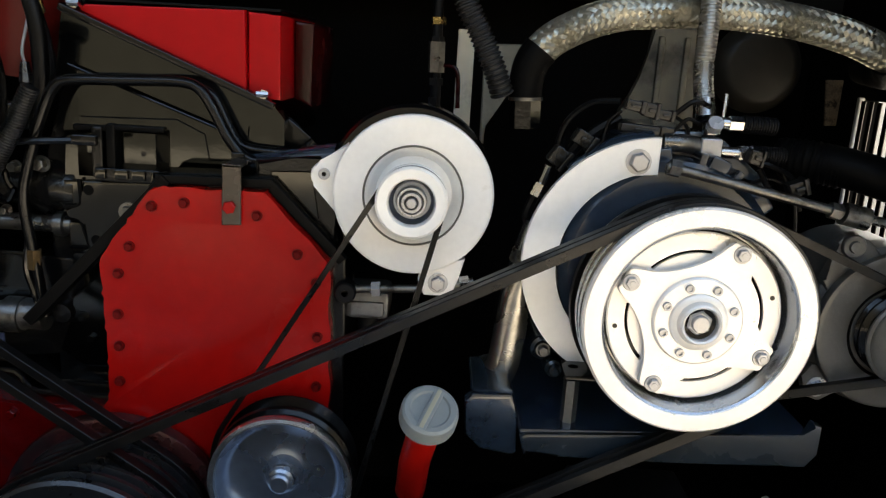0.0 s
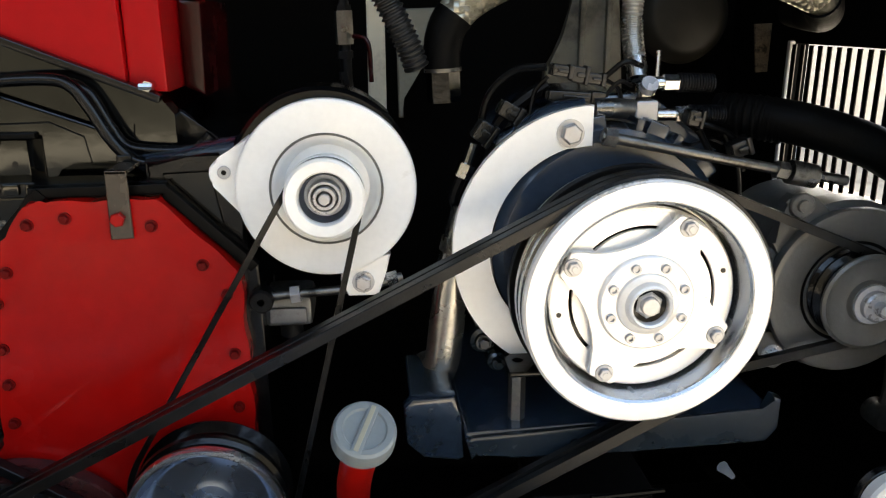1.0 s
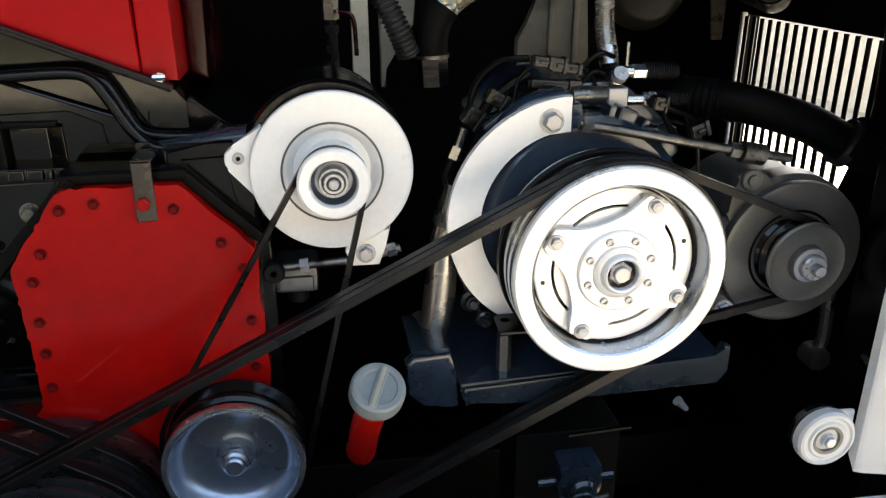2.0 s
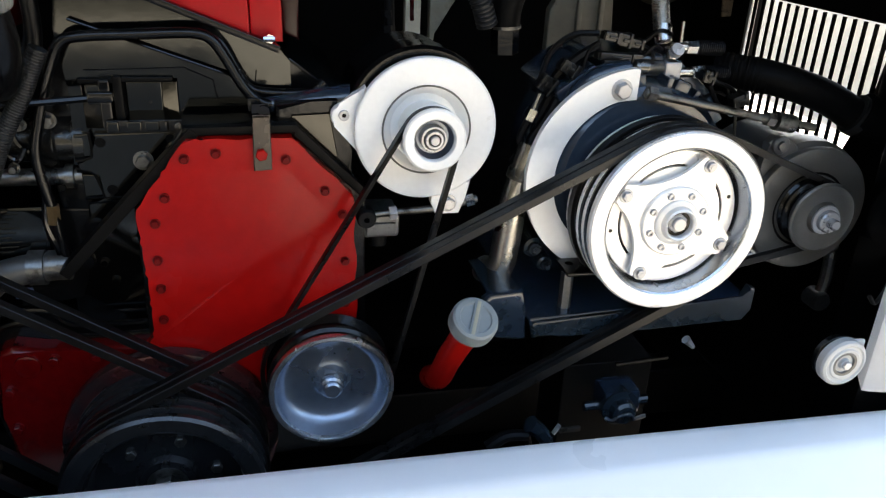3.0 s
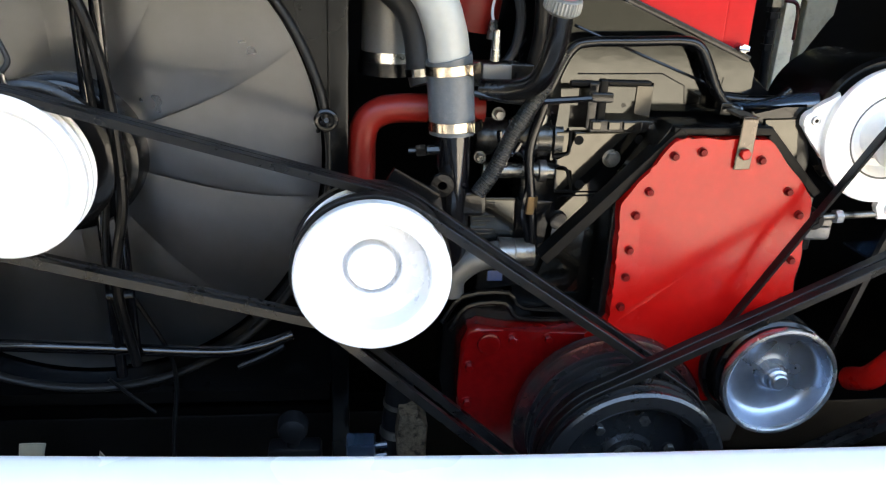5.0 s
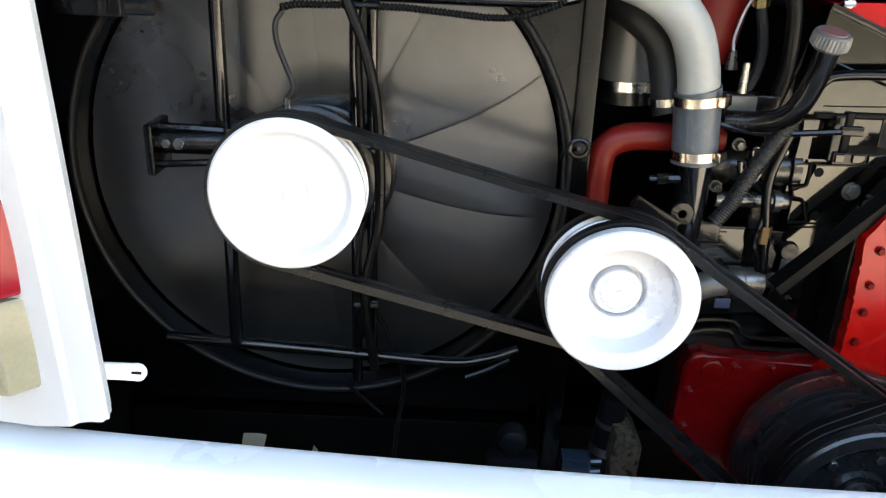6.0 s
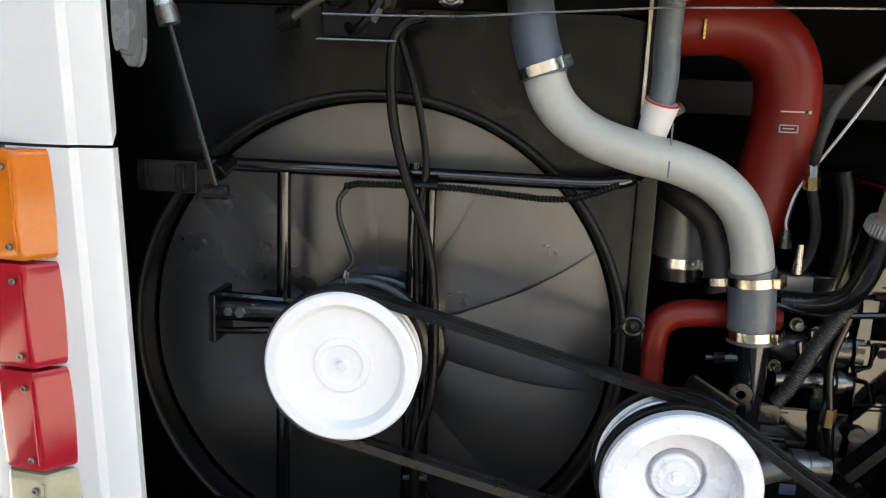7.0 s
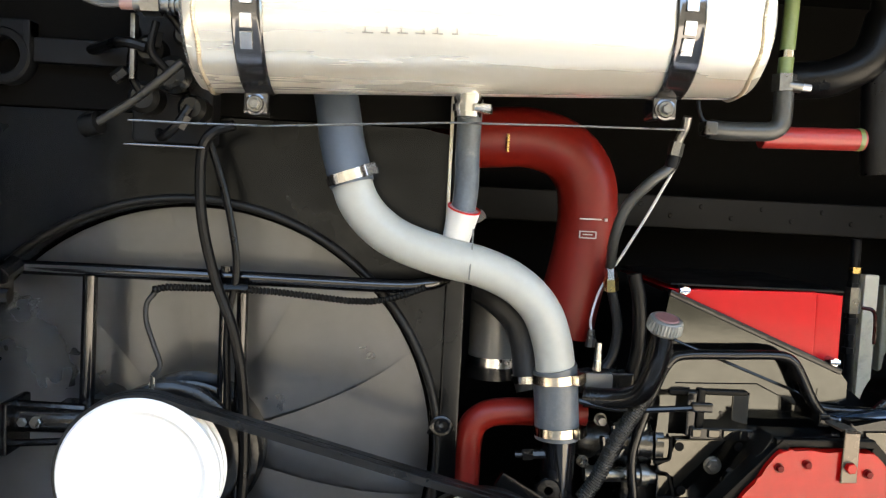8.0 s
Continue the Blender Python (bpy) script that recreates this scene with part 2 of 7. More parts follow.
def lathe(bm, cx, cz, profile, seg=64, closed=False):
    """Turns a profile of (radius, y) round the axis through (cx, cz) that runs along y."""
    rings = []
    for r, y in profile:
        if r < 1e-6:
            rings.append([bm.verts.new((cx, y, cz))])
        else:
            rings.append([bm.verts.new((cx + r * math.cos(a), y, cz + r * math.sin(a))) for a in (2 * math.pi * i / seg for i in range(seg))])
    pairs = list(zip(rings, rings[1:])) + ([(rings[-1], rings[0])] if closed else [])
    for a, b in pairs:
        for i in range(seg):
            j = (i + 1) % seg
            q = [a[i % len(a)], a[j % len(a)], b[j % len(b)], b[i % len(b)]]
            q = list(dict.fromkeys(q))
            if len(q) > 2:
                bm.faces.new(q)
    return bm


def spun(cx, cz, profile, seg=64, closed=False):
    return lathe(bmesh.new(), cx, cz, profile, seg, closed)


def prism(bm, pts, y0, y1, bevel=0.0, steps=2):
    """A plate: an outline of (x, z) from the face y0 back to y1, its front rim rounded."""
    area = sum(a[0] * b[1] - b[0] * a[1] for a, b in zip(pts, pts[1:] + pts[:1]))
    if area < 0:
        pts = pts[::-1]
    f = [bm.verts.new((x, y0, z)) for x, z in pts]
    k = [bm.verts.new((x, y1, z)) for x, z in pts]
    front = bm.faces.new(f)
    bm.faces.new(k[::-1])
    for i in range(len(pts)):
        j = (i + 1) % len(pts)
        bm.faces.new((f[j], f[i], k[i], k[j]))
    if bevel:
        bmesh.ops.bevel(bm, geom=list(front.edges), offset=bevel, segments=steps, affect="EDGES", profile=0.5)
    return bm


def plate(pts, y0, y1, bevel=0.0, steps=2):
    return prism(bmesh.new(), pts, y0, y1, bevel, steps)


def box(bm, x0, x1, y0, y1, z0, z1, bevel=0.0, m=None):
    made = bmesh.ops.create_cube(bm, size=1.0)["verts"]
    bmesh.ops.scale(bm, verts=made, vec=(x1 - x0, y1 - y0, z1 - z0))
    bmesh.ops.translate(bm, verts=made, vec=((x0 + x1) / 2, (y0 + y1) / 2, (z0 + z1) / 2))
    if bevel:
        edges = list({e for v in made for e in v.link_edges})
        made = bmesh.ops.bevel(bm, geom=edges, offset=bevel, segments=2, affect="EDGES", profile=0.5)["verts"]
    if m:
        bmesh.ops.transform(bm, matrix=m, verts=made)
    return bm


def block(*a, **k):
    return box(bmesh.new(), *a, **k)


def smooth_line(pts, n=6):
    pts = [Vector(p) for p in pts]
    if len(pts) < 3:
        return pts
    p = [2 * pts[0] - pts[1]] + pts + [2 * pts[-1] - pts[-2]]
    out = []
    for a, b, c, d in zip(p, p[1:], p[2:], p[3:]):
        for i in range(n):
            t = i / n
            out.append(0.5 * (2 * b + (c - a) * t + (2 * a - 5 * b + 4 * c - d) * t * t + (3 * b - a - 3 * c + d) * t ** 3))
    return out + [pts[-1]]


def tube(bm, pts, r, seg=14, n=6, ridge=0.0, pitch=0.006, caps=True, flat=1.0):
    """A pipe or hose along points; ridge: how far its rings stand out; a radius for each end may be given."""
    line = smooth_line(pts, n)
    if ridge:
        fine, left = [line[0]], 0.0
        for a, b in zip(line, line[1:]):
            steps = max(1, round((b - a).length / (pitch / 4)))
            fine += [a.lerp(b, (i + 1) / steps) for i in range(steps)]
        line = fine
    r0, r1 = r if isinstance(r, tuple) else (r, r)
    tang = [(line[min(i + 1, len(line) - 1)] - line[max(i - 1, 0)]).normalized() for i in range(len(line))]
    up = tang[0].orthogonal().normalized()
    rings = []
    for i, (p, t) in enumerate(zip(line, tang)):
        up = (up - t * up.dot(t)).normalized()
        side = t.cross(up)
        rad = r0 + (r1 - r0) * i / (len(line) - 1)
        if ridge:
            rad += ridge * (1 if i % 4 in (0, 1) else -1)
        rings.append([bm.verts.new(p + rad * (math.cos(a) * up + flat * math.sin(a) * side)) for a in (2 * math.pi * k / seg for k in range(seg))])
    for a, b in zip(rings, rings[1:]):
        for i in range(seg):
            j = (i + 1) % seg
            bm.faces.new((a[i], a[j], b[j], b[i]))
    if caps:
        bm.faces.new(rings[0][::-1])
        bm.faces.new(rings[-1])
    return bm


def pipe(pts, r, **k):
    return tube(bmesh.new(), pts, r, **k)


def flat(pts, y):
    """Places in the plane at depth y, from (x, z)."""
    return [(x, y, z) for x, z in pts]


def hexhead(bm, x, y, z, r, h, turn=0.0, washer=0.0):
    """A hexagon head that faces the opening, its seat at depth y."""
    if washer:
        lathe(bm, x, z, [(0, y), (washer, y), (washer, y - 0.0015), (0, y - 0.0015)][::-1], 16)
        y -= 0.0015
    pts = [(x + r * math.cos(turn + math.pi * i / 3), z + r * math.sin(turn + math.pi * i / 3)) for i in range(6)]
    prism(bm, pts, y - h, y, r * 0.14, 1)
    return bm


def socket(bm, x, y, z, r, h):
    """A round cap screw with a sunk hole, its seat at depth y."""
    lathe(bm, x, z, [(0, y - h * 0.4), (r * 0.5, y - h * 0.4), (r * 0.55, y - h), (r * 0.9, y - h), (r, y - h * 0.85), (r, y), (0, y)], 14)
    return bm


def band(at, axis, r, width, parent, material=None, name="hose_clamp", label=""):
    """A worm-drive band round a hose, with its screw housing."""
    a, p = Vector(axis).normalized(), Vector(at)
    up = a.orthogonal().normalized()
    side = a.cross(up)
    bm = bmesh.new()
    prof = [(r, -width / 2), (r + 0.0018, -width / 2), (r + 0.0018, width / 2), (r, width / 2)]
    rings = [[bm.verts.new(p + a * h + rr * (math.cos(t) * up + math.sin(t) * side)) for t in (2 * math.pi * i / 32 for i in range(32))] for rr, h in prof]
    for q, w in zip(rings, rings[1:] + rings[:1]):
        for i in range(32):
            j = (i + 1) % 32
            bm.faces.new((q[i], q[j], w[j], w[i]))
    d = Vector((0.75, -0.6, 0.0))
    d = (d - a * d.dot(a)).normalized()
    c = p + d * (r + 0.005)
    e = a.cross(d)
    m = Matrix((e, d, a)).transposed().to_4x4()
    m.translation = c
    box(bm, -0.011, 0.011, -0.005, 0.005, -width * 0.6, width * 0.6, 0.0015, m)
    return part(name, bm, material or COPPER, parent, label)


def loop_path(wheels, step=0.07):
    """The way of a belt round wheels (x, z, radius), named counter-clockwise as seen from the opening."""
    out = []
    k = len(wheels)
    touch = []
    for i in range(k):
        (x0, z0, r0), (x1, z1, r1) = wheels[i], wheels[(i + 1) % k]
        d = Vector((x1 - x0, z1 - z0))
        a = math.atan2(d.y, d.x) - math.acos(max(-1, min(1, (r0 - r1) / d.length)))
        touch.append(a)
    for i in range(k):
        x, z, r = wheels[i]
        a0, a1 = touch[i - 1], touch[i]
        while a1 < a0:
            a1 += 2 * math.pi
        n = max(2, int((a1 - a0) / step))
        out += [(x + r * math.cos(a0 + (a1 - a0) * j / n), z + r * math.sin(a0 + (a1 - a0) * j / n)) for j in range(n + 1)]
    return out


def belt(name, wheels, y, width, thick, parent=None, label="", category="belt", group=""):
    """A V-belt: wide at its back, narrow towards the groove."""
    path = [Vector(p) for p in loop_path(wheels)]
    n = len(path)
    prof = ((0.42, 0.5), (0.5, 0.44), (0.5, -0.44), (0.42, -0.5), (-0.5, -0.33), (-0.5, 0.33))
    x, z, _ = wheels[0]
    t = thing(name, (x, y, z), label, category, group)
    for piece, sides, m, lab in (("cover", (0, 1, 2), BELT, "black ribbed belt back"), ("sidewall", (3, 4, 5), WORN_LIT_BELT, "worn belt flank, greyed also for light off the ground")):
        bm = bmesh.new()
        rings = []
        for i in range(n):
            d = (path[(i + 1) % n] - path[i - 1]).normalized()
            o = Vector((d.y, -d.x))
            rings.append([bm.verts.new((path[i].x + o.x * a * thick, y + b * width, path[i].y + o.y * a * thick)) for a, b in (prof[k % 6] for k in range(sides[0], sides[0] + 4))])
        for a, b in zip(rings, rings[1:] + rings[:1]):
            for i in range(3):
                bm.faces.new((a[i], b[i], b[i + 1], a[i + 1]))
        part(piece, bm, m, t, lab)
    return t


def groove_profile(r_out, r_in, y0, y1, count):
    """A pulley's rim with V grooves, from the face y0 back to y1."""
    w = (y1 - y0) / count
    prof = []
    for i in range(count):
        a = y0 + i * w
        prof += [(r_out, a), (r_out, a + w * 0.16), (r_in, a + w * 0.4), (r_in, a + w * 0.6), (r_out, a + w * 0.84)]
    return prof + [(r_out, y1)]

# ---- the setting: ground, bay and body ----
CX = -0.38          # middle of the vehicle
bm = bmesh.new()
s = 400.0
q = [bm.verts.new(p) for p in ((-s, -s, 0), (s, -s, 0), (s, s, 0), (-s, s, 0))]
bm.faces.new(q)
solo("ground", bm, GROUND, (0, 0, 0), "grey worn concrete yard, open and level", "ground", kind="structure")

solo("wall_back", block(-1.54, 0.70, 1.5, 1.54, 0.25, 1.72), DARK_WALL, (CX, 1.5, 0.25), "near-black back wall of the engine bay", "wall", kind="structure")
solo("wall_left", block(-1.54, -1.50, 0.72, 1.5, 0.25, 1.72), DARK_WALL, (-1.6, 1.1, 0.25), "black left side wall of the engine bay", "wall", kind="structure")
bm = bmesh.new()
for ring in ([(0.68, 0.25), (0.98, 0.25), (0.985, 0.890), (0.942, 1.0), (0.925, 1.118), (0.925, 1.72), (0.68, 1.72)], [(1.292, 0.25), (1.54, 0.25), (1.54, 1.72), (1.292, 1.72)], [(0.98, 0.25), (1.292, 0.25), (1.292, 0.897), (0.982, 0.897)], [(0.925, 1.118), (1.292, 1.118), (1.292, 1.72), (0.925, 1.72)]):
    lo = [bm.verts.new((0.672, y, z)) for y, z in ring]
    hi = [bm.verts.new((0.70, y, z)) for y, z in ring]
    bm.faces.new(lo)
    bm.faces.new(hi[::-1])
    for i in range(len(ring)):
        j = (i + 1) % len(ring)
        bm.faces.new((lo[j], lo[i], hi[i], hi[j]))
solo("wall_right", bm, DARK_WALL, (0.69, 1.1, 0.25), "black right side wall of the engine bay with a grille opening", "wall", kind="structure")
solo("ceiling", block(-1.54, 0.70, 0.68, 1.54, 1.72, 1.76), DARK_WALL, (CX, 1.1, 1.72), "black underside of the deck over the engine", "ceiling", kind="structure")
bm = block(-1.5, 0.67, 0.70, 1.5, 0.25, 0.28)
solo("floor", bm, DARK_WALL, (CX, 1.1, 0.25), "near-black belly pans under the engine bay", "floor", kind="structure")

# Two dark walls added out of view, so glossy parts reflect less light.
UNSEEN_DARK = mat("unseen_dark_wall", (0.018, 0.018, 0.016), 0.9, 0, 0.25, 1.2, 0.3, spec=0.1)
solo("wall_unseen_far", block(-3.8, 30, -6.6, -6.3, 0.0, 4.2), UNSEEN_DARK, (0, -6.4, 0), "unseen dark wall added across the yard to darken reflections", "wall", kind="structure")
solo("wall_unseen_side", block(-4.1, -3.8, -6.6, 0.4, 0.0, 4.0), UNSEEN_DARK, (-3.9, 0, 0), "tall unseen dark wall added at the side to darken reflections", "wall", kind="structure")

LOW_WALL = mat("grey_block_wall", (0.2, 0.2, 0.195), 0.9, 0, 0.15, 2, 0.3, spec=0.1)
solo("wall_low", block(4.0, 4.25, 2.4, 14.0, 0.0, 1.7), LOW_WALL, (4.1, 8.0, 0), "low grey block wall beside the yard", "wall", kind="structure")

# the vehicle's body, which shades the bay
bm = bmesh.new()
box(bm, -1.54, 0.72, 1.62, 11.0, 0.35, 3.1, 0.06)
box(bm, -1.54, 0.72, 0.7, 1.62, 1.9, 3.1, 0.06)
solo("vehicle_body", bm, WHITE_PAINT, (CX, 4.0, 0.35), "white coach body over and behind the engine bay", "bus body", kind="structure")
# Raised hatch stays out of view; its tilt is set to shade the bay.
t = thing("engine_hatch", (CX, 0.7, 1.88), "unseen white engine hatch, raised on gas struts to shade the bay, dark lining", "hatch")
hm = Matrix.Translation((0, 0.66, 1.9)) @ Euler((radians(-28), 0, 0)).to_matrix().to_4x4() @ Matrix.Translation((0, -0.66, 0))
part("panel", block(-1.3, 0.52, -0.5, 0.66, 0, 0.03, bevel=0.008, m=hm), WHITE_PAINT, t)
# Dark lining added to keep the white underside from bouncing light.
part("lining", block(-1.27, 0.49, -0.47, 0.62, -0.014, -0.002, bevel=0.004, m=hm), mat("bounce_cutting_lining", (0.06, 0.06, 0.06), 0.9, 0, 0.2, 12, 0.3), t, "dark grey lining, added to cut bounced light")

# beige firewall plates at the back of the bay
# Brown base holds the shadow on the rear sheet; the dirt is separate.
BROWN_SHEET = mat("shaded_brown_sheet_paint", (0.15, 0.135, 0.10), 0.45, 0, 0.3, 8, 0.2, dirt=(0.02, 0.016, 0.01), dirt_at=0.58)
OLIVE_SHEET = mat("olive_sheet_paint", (0.2, 0.19, 0.145), 0.5, 0, 0.3, 8, 0.2, dirt=(0.1, 0.085, 0.055), dirt_at=0.6)
fw = thing("firewall", (0.2, 1.33, 0.8), "beige painted firewall plates with rust streaks and ribs", "firewall")
part("strip", block(0.018, 0.045, 1.30, 1.32, 0.9, 1.19, bevel=0.002), BEIGE, fw)
part("post", plate([(0.062, 1.170), (0.122, 1.172), (0.117, 1.108), (0.100, 1.085), (0.070, 1.040), (0.071, 1.010), (0.064, 1.010)], 1.31, 1.33, 0.002, 1), OLIVE_SHEET, fw)
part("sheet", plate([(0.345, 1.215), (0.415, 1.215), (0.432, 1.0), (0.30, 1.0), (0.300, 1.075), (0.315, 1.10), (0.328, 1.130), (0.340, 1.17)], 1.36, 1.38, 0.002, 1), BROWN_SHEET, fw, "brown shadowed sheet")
# Cover colour is darkened to set it in shadow.
part("round_cover", spun(0.535, 1.159, [(0, 1.372), (0.052, 1.372), (0.062, 1.376), (0.075, 1.39), (0.078, 1.40)], 48), mat("shadow_brown_sheet", (0.02, 0.018, 0.014), 0.5, 0, 0.3, 10, 0.2, spec=0.2), fw, "brown round cover, its colour darkened for shadow")
part("patch", plate([(0.628, 1.146), (0.657, 1.147), (0.657, 1.072), (0.638, 1.071)], 1.33, 1.335, 0.001, 1), RUST, fw, "small rust-mottled patch")
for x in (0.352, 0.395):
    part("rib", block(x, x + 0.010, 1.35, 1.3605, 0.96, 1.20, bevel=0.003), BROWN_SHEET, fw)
bm = bmesh.new()
box(bm, -0.9, 0.67, 1.40, 1.46, 1.255, 1.318, 0.004)
for i in range(19):
    lathe(bm, -0.5 + i * 0.06, 1.30 - 0.02 * (i % 2), [(0, 1.398), (0.004, 1.398), (0.005, 1.4), (0, 1.4)], 8)
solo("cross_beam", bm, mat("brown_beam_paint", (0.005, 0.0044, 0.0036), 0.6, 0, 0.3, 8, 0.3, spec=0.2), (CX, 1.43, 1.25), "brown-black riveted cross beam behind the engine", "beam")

# ---- bumper ----
def bumper(prof):
    """A swept skin with a second one behind it, so that the sheet has thickness."""
    bm = bmesh.new()
    xs = [-1.56 + 0.16 * i / 20 for i in range(20)] + [-1.40 + 2.15 * i / 60 for i in range(61)]
    shells = []
    for inset in (0.0, 0.005):
        rows = []
        for x in xs:
            back = 0.05 * (math.log(1 + math.exp(-7 * (x + 0.35))) / 7.14) ** 1.7
            if x < -1.45:
                back += 0.9 * (-1.45 - x) ** 1.6
            drop = 0.012 + 0.02 * math.log(1 + math.exp(7 * (x + 0.1))) / 7
            rows.append([bm.verts.new((x, 0.585 + back + dy + inset, z - drop - inset)) for dy, z in prof])
        for p, q in zip(rows, rows[1:]):
            for j in range(len(prof) - 1):
                f = (p[j], q[j], q[j + 1], p[j + 1])
                bm.faces.new(f if inset == 0 else f[::-1])
        shells.append(rows)
    for k in (0, -1):
        for j in range(len(prof) - 1):
            bm.faces.new((shells[0][k][j], shells[0][k][j + 1], shells[1][k][j + 1], shells[1][k][j]))
        for i in range(len(xs) - 1):
            bm.faces.new((shells[0][i][k], shells[0][i + 1][k], shells[1][i + 1][k], shells[1][i][k]))
    return bm


bp = thing("rear_bumper", (CX, 0.5, 0.3), "white glossy wrap-round rear bumper under the bay", "bumper")
part("inner_sill", bumper([(0.12, 0.40), (0.10, 0.45), (0.071, 0.66), (0.0525, 0.6945)]), OILY_BLACK, bp, "black unpainted inner sill", angle=60)
part("skin", bumper([(0.0515, 0.6955), (0.042, 0.7035), (0.03, 0.706), (0.01, 0.7062), (-0.006, 0.7055), (-0.014, 0.7035), (-0.021, 0.699), (-0.05, 0.676), (-0.09, 0.643), (-0.13, 0.60), (-0.16, 0.545), (-0.17, 0.42), (-0.16, 0.32)]), WHITE_PAINT, bp, angle=60)


# ---- body corners and lamps ----
def corner(side, x_in, x_out, y, z0, z1, name, label):
    """A corner panel of sheet steel, folded inward along the opening."""
    d = -side
    t = thing(name, (x_in, y, z0), label, "body panel")
    pts = [(x_in + side * 0.002, y + 0.02), (x_in, y + 0.006), (x_in + side * 0.007, y + 0.002), (x_in + side * 0.03, y - 0.004), (x_in + side * 0.036, y - 0.012), (x_in + side * 0.075, y - 0.014), (x_in + side * 0.17, y + 0.0), (x_in + side * 0.215, y + 0.03), (x_out, y + 0.10), (x_out, y + 0.22)]
    for sheet, a, b in (("lower_panel", z0, 1.2175), ("upper_panel", 1.2205, z1)):
        bm = bmesh.new()
        lo = [bm.verts.new((x, yy, a + (0.012 if i == 0 else 0.0))) for i, (x, yy) in enumerate(pts)]
        hi = [bm.verts.new((x, yy, b)) for x, yy in pts]
        for i in range(len(pts) - 1):
            bm.faces.new((lo[i], lo[i + 1], hi[i + 1], hi[i]))
        bmesh.ops.solidify(bm, geom=bm.faces[:], thickness=0.003)
        part(sheet, bm, WHITE_PAINT, t)
    return t


left_corner = corner(-1, -1.320, -1.545, 0.65, 0.722, 1.72, "corner_panel", "white painted corner panel beside the tail lamps, seamed")
corner(1, 0.497, 0.735, 0.625, 0.712, 1.72, "corner_panel", "white painted corner panel with a raw folded edge")
bm = block(-1.345, -1.327, 0.655, 0.68, 0.716, 0.732, bevel=0.003)
part("foot", bm, WHITE_PAINT, left_corner)

lamps = thing("tail_lamp_cluster", (-1.43, 0.66, 0.775), "upright tail lamp column, amber over two red over clear", "tail lamp")
part("back_plate", block(-1.455, -1.377, 0.640, 0.648, 0.768, 1.219, bevel=0.002), HOSE_DARK, lamps, "dark rubber back plate")
for name, z0, z1, m, lab in (("amber_lens", 1.108, 1.216, AMBER, "amber ribbed plastic lens"), ("red_lens", 0.997, 1.104, LENS_RED, "red glossy plastic lens"), ("red_lens", 0.885, 0.993, LENS_RED, "red glossy plastic lens"), ("clear_lens", 0.774, 0.881, LENS_CLEAR, "yellowed clear plastic lens")):
    bm = bmesh.new()
    rows = []
    heights = [z0, z0 + 0.0025, z0 + 0.007] + [z0 + (z1 - z0) * k / 6 for k in range(1, 6)] + [z1 - 0.007, z1 - 0.0025, z1]
    for x, y in ((-1.453, 0.641), (-1.4525, 0.625), (-1.450, 0.618), (-1.445, 0.6148), (-1.432, 0.6128), (-1.418, 0.6112), (-1.409, 0.6106), (-1.4055, 0.6112), (-1.4030, 0.6135), (-1.4005, 0.6175), (-1.390, 0.628), (-1.381, 0.6375), (-1.378, 0.642)):
        rows.append([bm.verts.new((x, min(0.643, y + 0.0022 * (2 * (z - z0) / (z1 - z0) - 1) ** 2 + (0.0022, 0.0004)[k not in (0, 10)] * (k in (0, 1, 9, 10))), z)) for k, z in enumerate(heights)])
    for a, b in zip(rows, rows[1:]):
        for k in range(10):
            bm.faces.new((a[k], b[k], b[k + 1], a[k + 1]))
    bm.faces.new([r[0] for r in rows])
    bm.faces.new([r[10] for r in rows][::-1])
    lens = part(name, bm, m, lamps, lab, angle=40)
    part("ridge", block(-1.4098, -1.4068, 0.6092, 0.6165, z0 + 0.008, z1 - 0.008, bevel=0.0013), m, lens)
    for z in (z0 + 0.014, z1 - 0.016):
        bm = bmesh.new()
        socket(bm, -1.4165, 0.6115, z, 0.0034, 0.003)
        part("screw", bm, STEEL_DULL, lens)


def lean(t, k, z_still):
    """Leans the parts of a thing sideways with height."""
    for ob in t.children_recursive:
        z0 = ORIGIN[ob].z
        for v in ob.data.vertices:
            v.co.x -= k * (v.co.z + z0 - z_still)


lean(left_corner, 0.038, 1.0)
lean(lamps, 0.033, 1.2)

hook = thing("latch_hook", (-1.30, 0.69, 0.752), "white slotted latch tab on the corner panel", "latch")
bm = bmesh.new()
box(bm, -1.326, -1.286, 0.687, 0.693, 0.7535, 0.7755, 0.002)
lathe(bm, -1.286, 0.7645, [(0.0, 0.6926), (0.011, 0.6926), (0.011, 0.6874), (0.0, 0.6874)], 20)
part("tab", bm, WHITE_PAINT, hook)
part("slot", block(-1.292, -1.280, 0.6862, 0.690, 0.763, 0.767, bevel=0.001), BLACK, hook, "dark slot")

roller = thing("latch_roller", (0.461, 0.638, 0.754), "white plastic latch roller on a bracket", "roller")
part("wheel", spun(0.461, 0.754, [(0, 0.630), (0.007, 0.630), (0.008, 0.634), (0.012, 0.635), (0.014, 0.632), (0.020, 0.631), (0.022, 0.633), (0.025, 0.633), (0.027, 0.631), (0.030, 0.632), (0.032, 0.635), (0.032, 0.644), (0, 0.646)], 40), WHITE_PLASTIC, roller)
part("back_cup", spun(0.461, 0.754, [(0, 0.6465), (0.029, 0.6465), (0.031, 0.648), (0.031, 0.655), (0, 0.656)], 40), BLACK, roller, "dark backing cup")
bm = bmesh.new()
hexhead(bm, 0.461, 0.630, 0.754, 0.006, 0.004)
part("axle_bolt", bm, ZINC, roller)
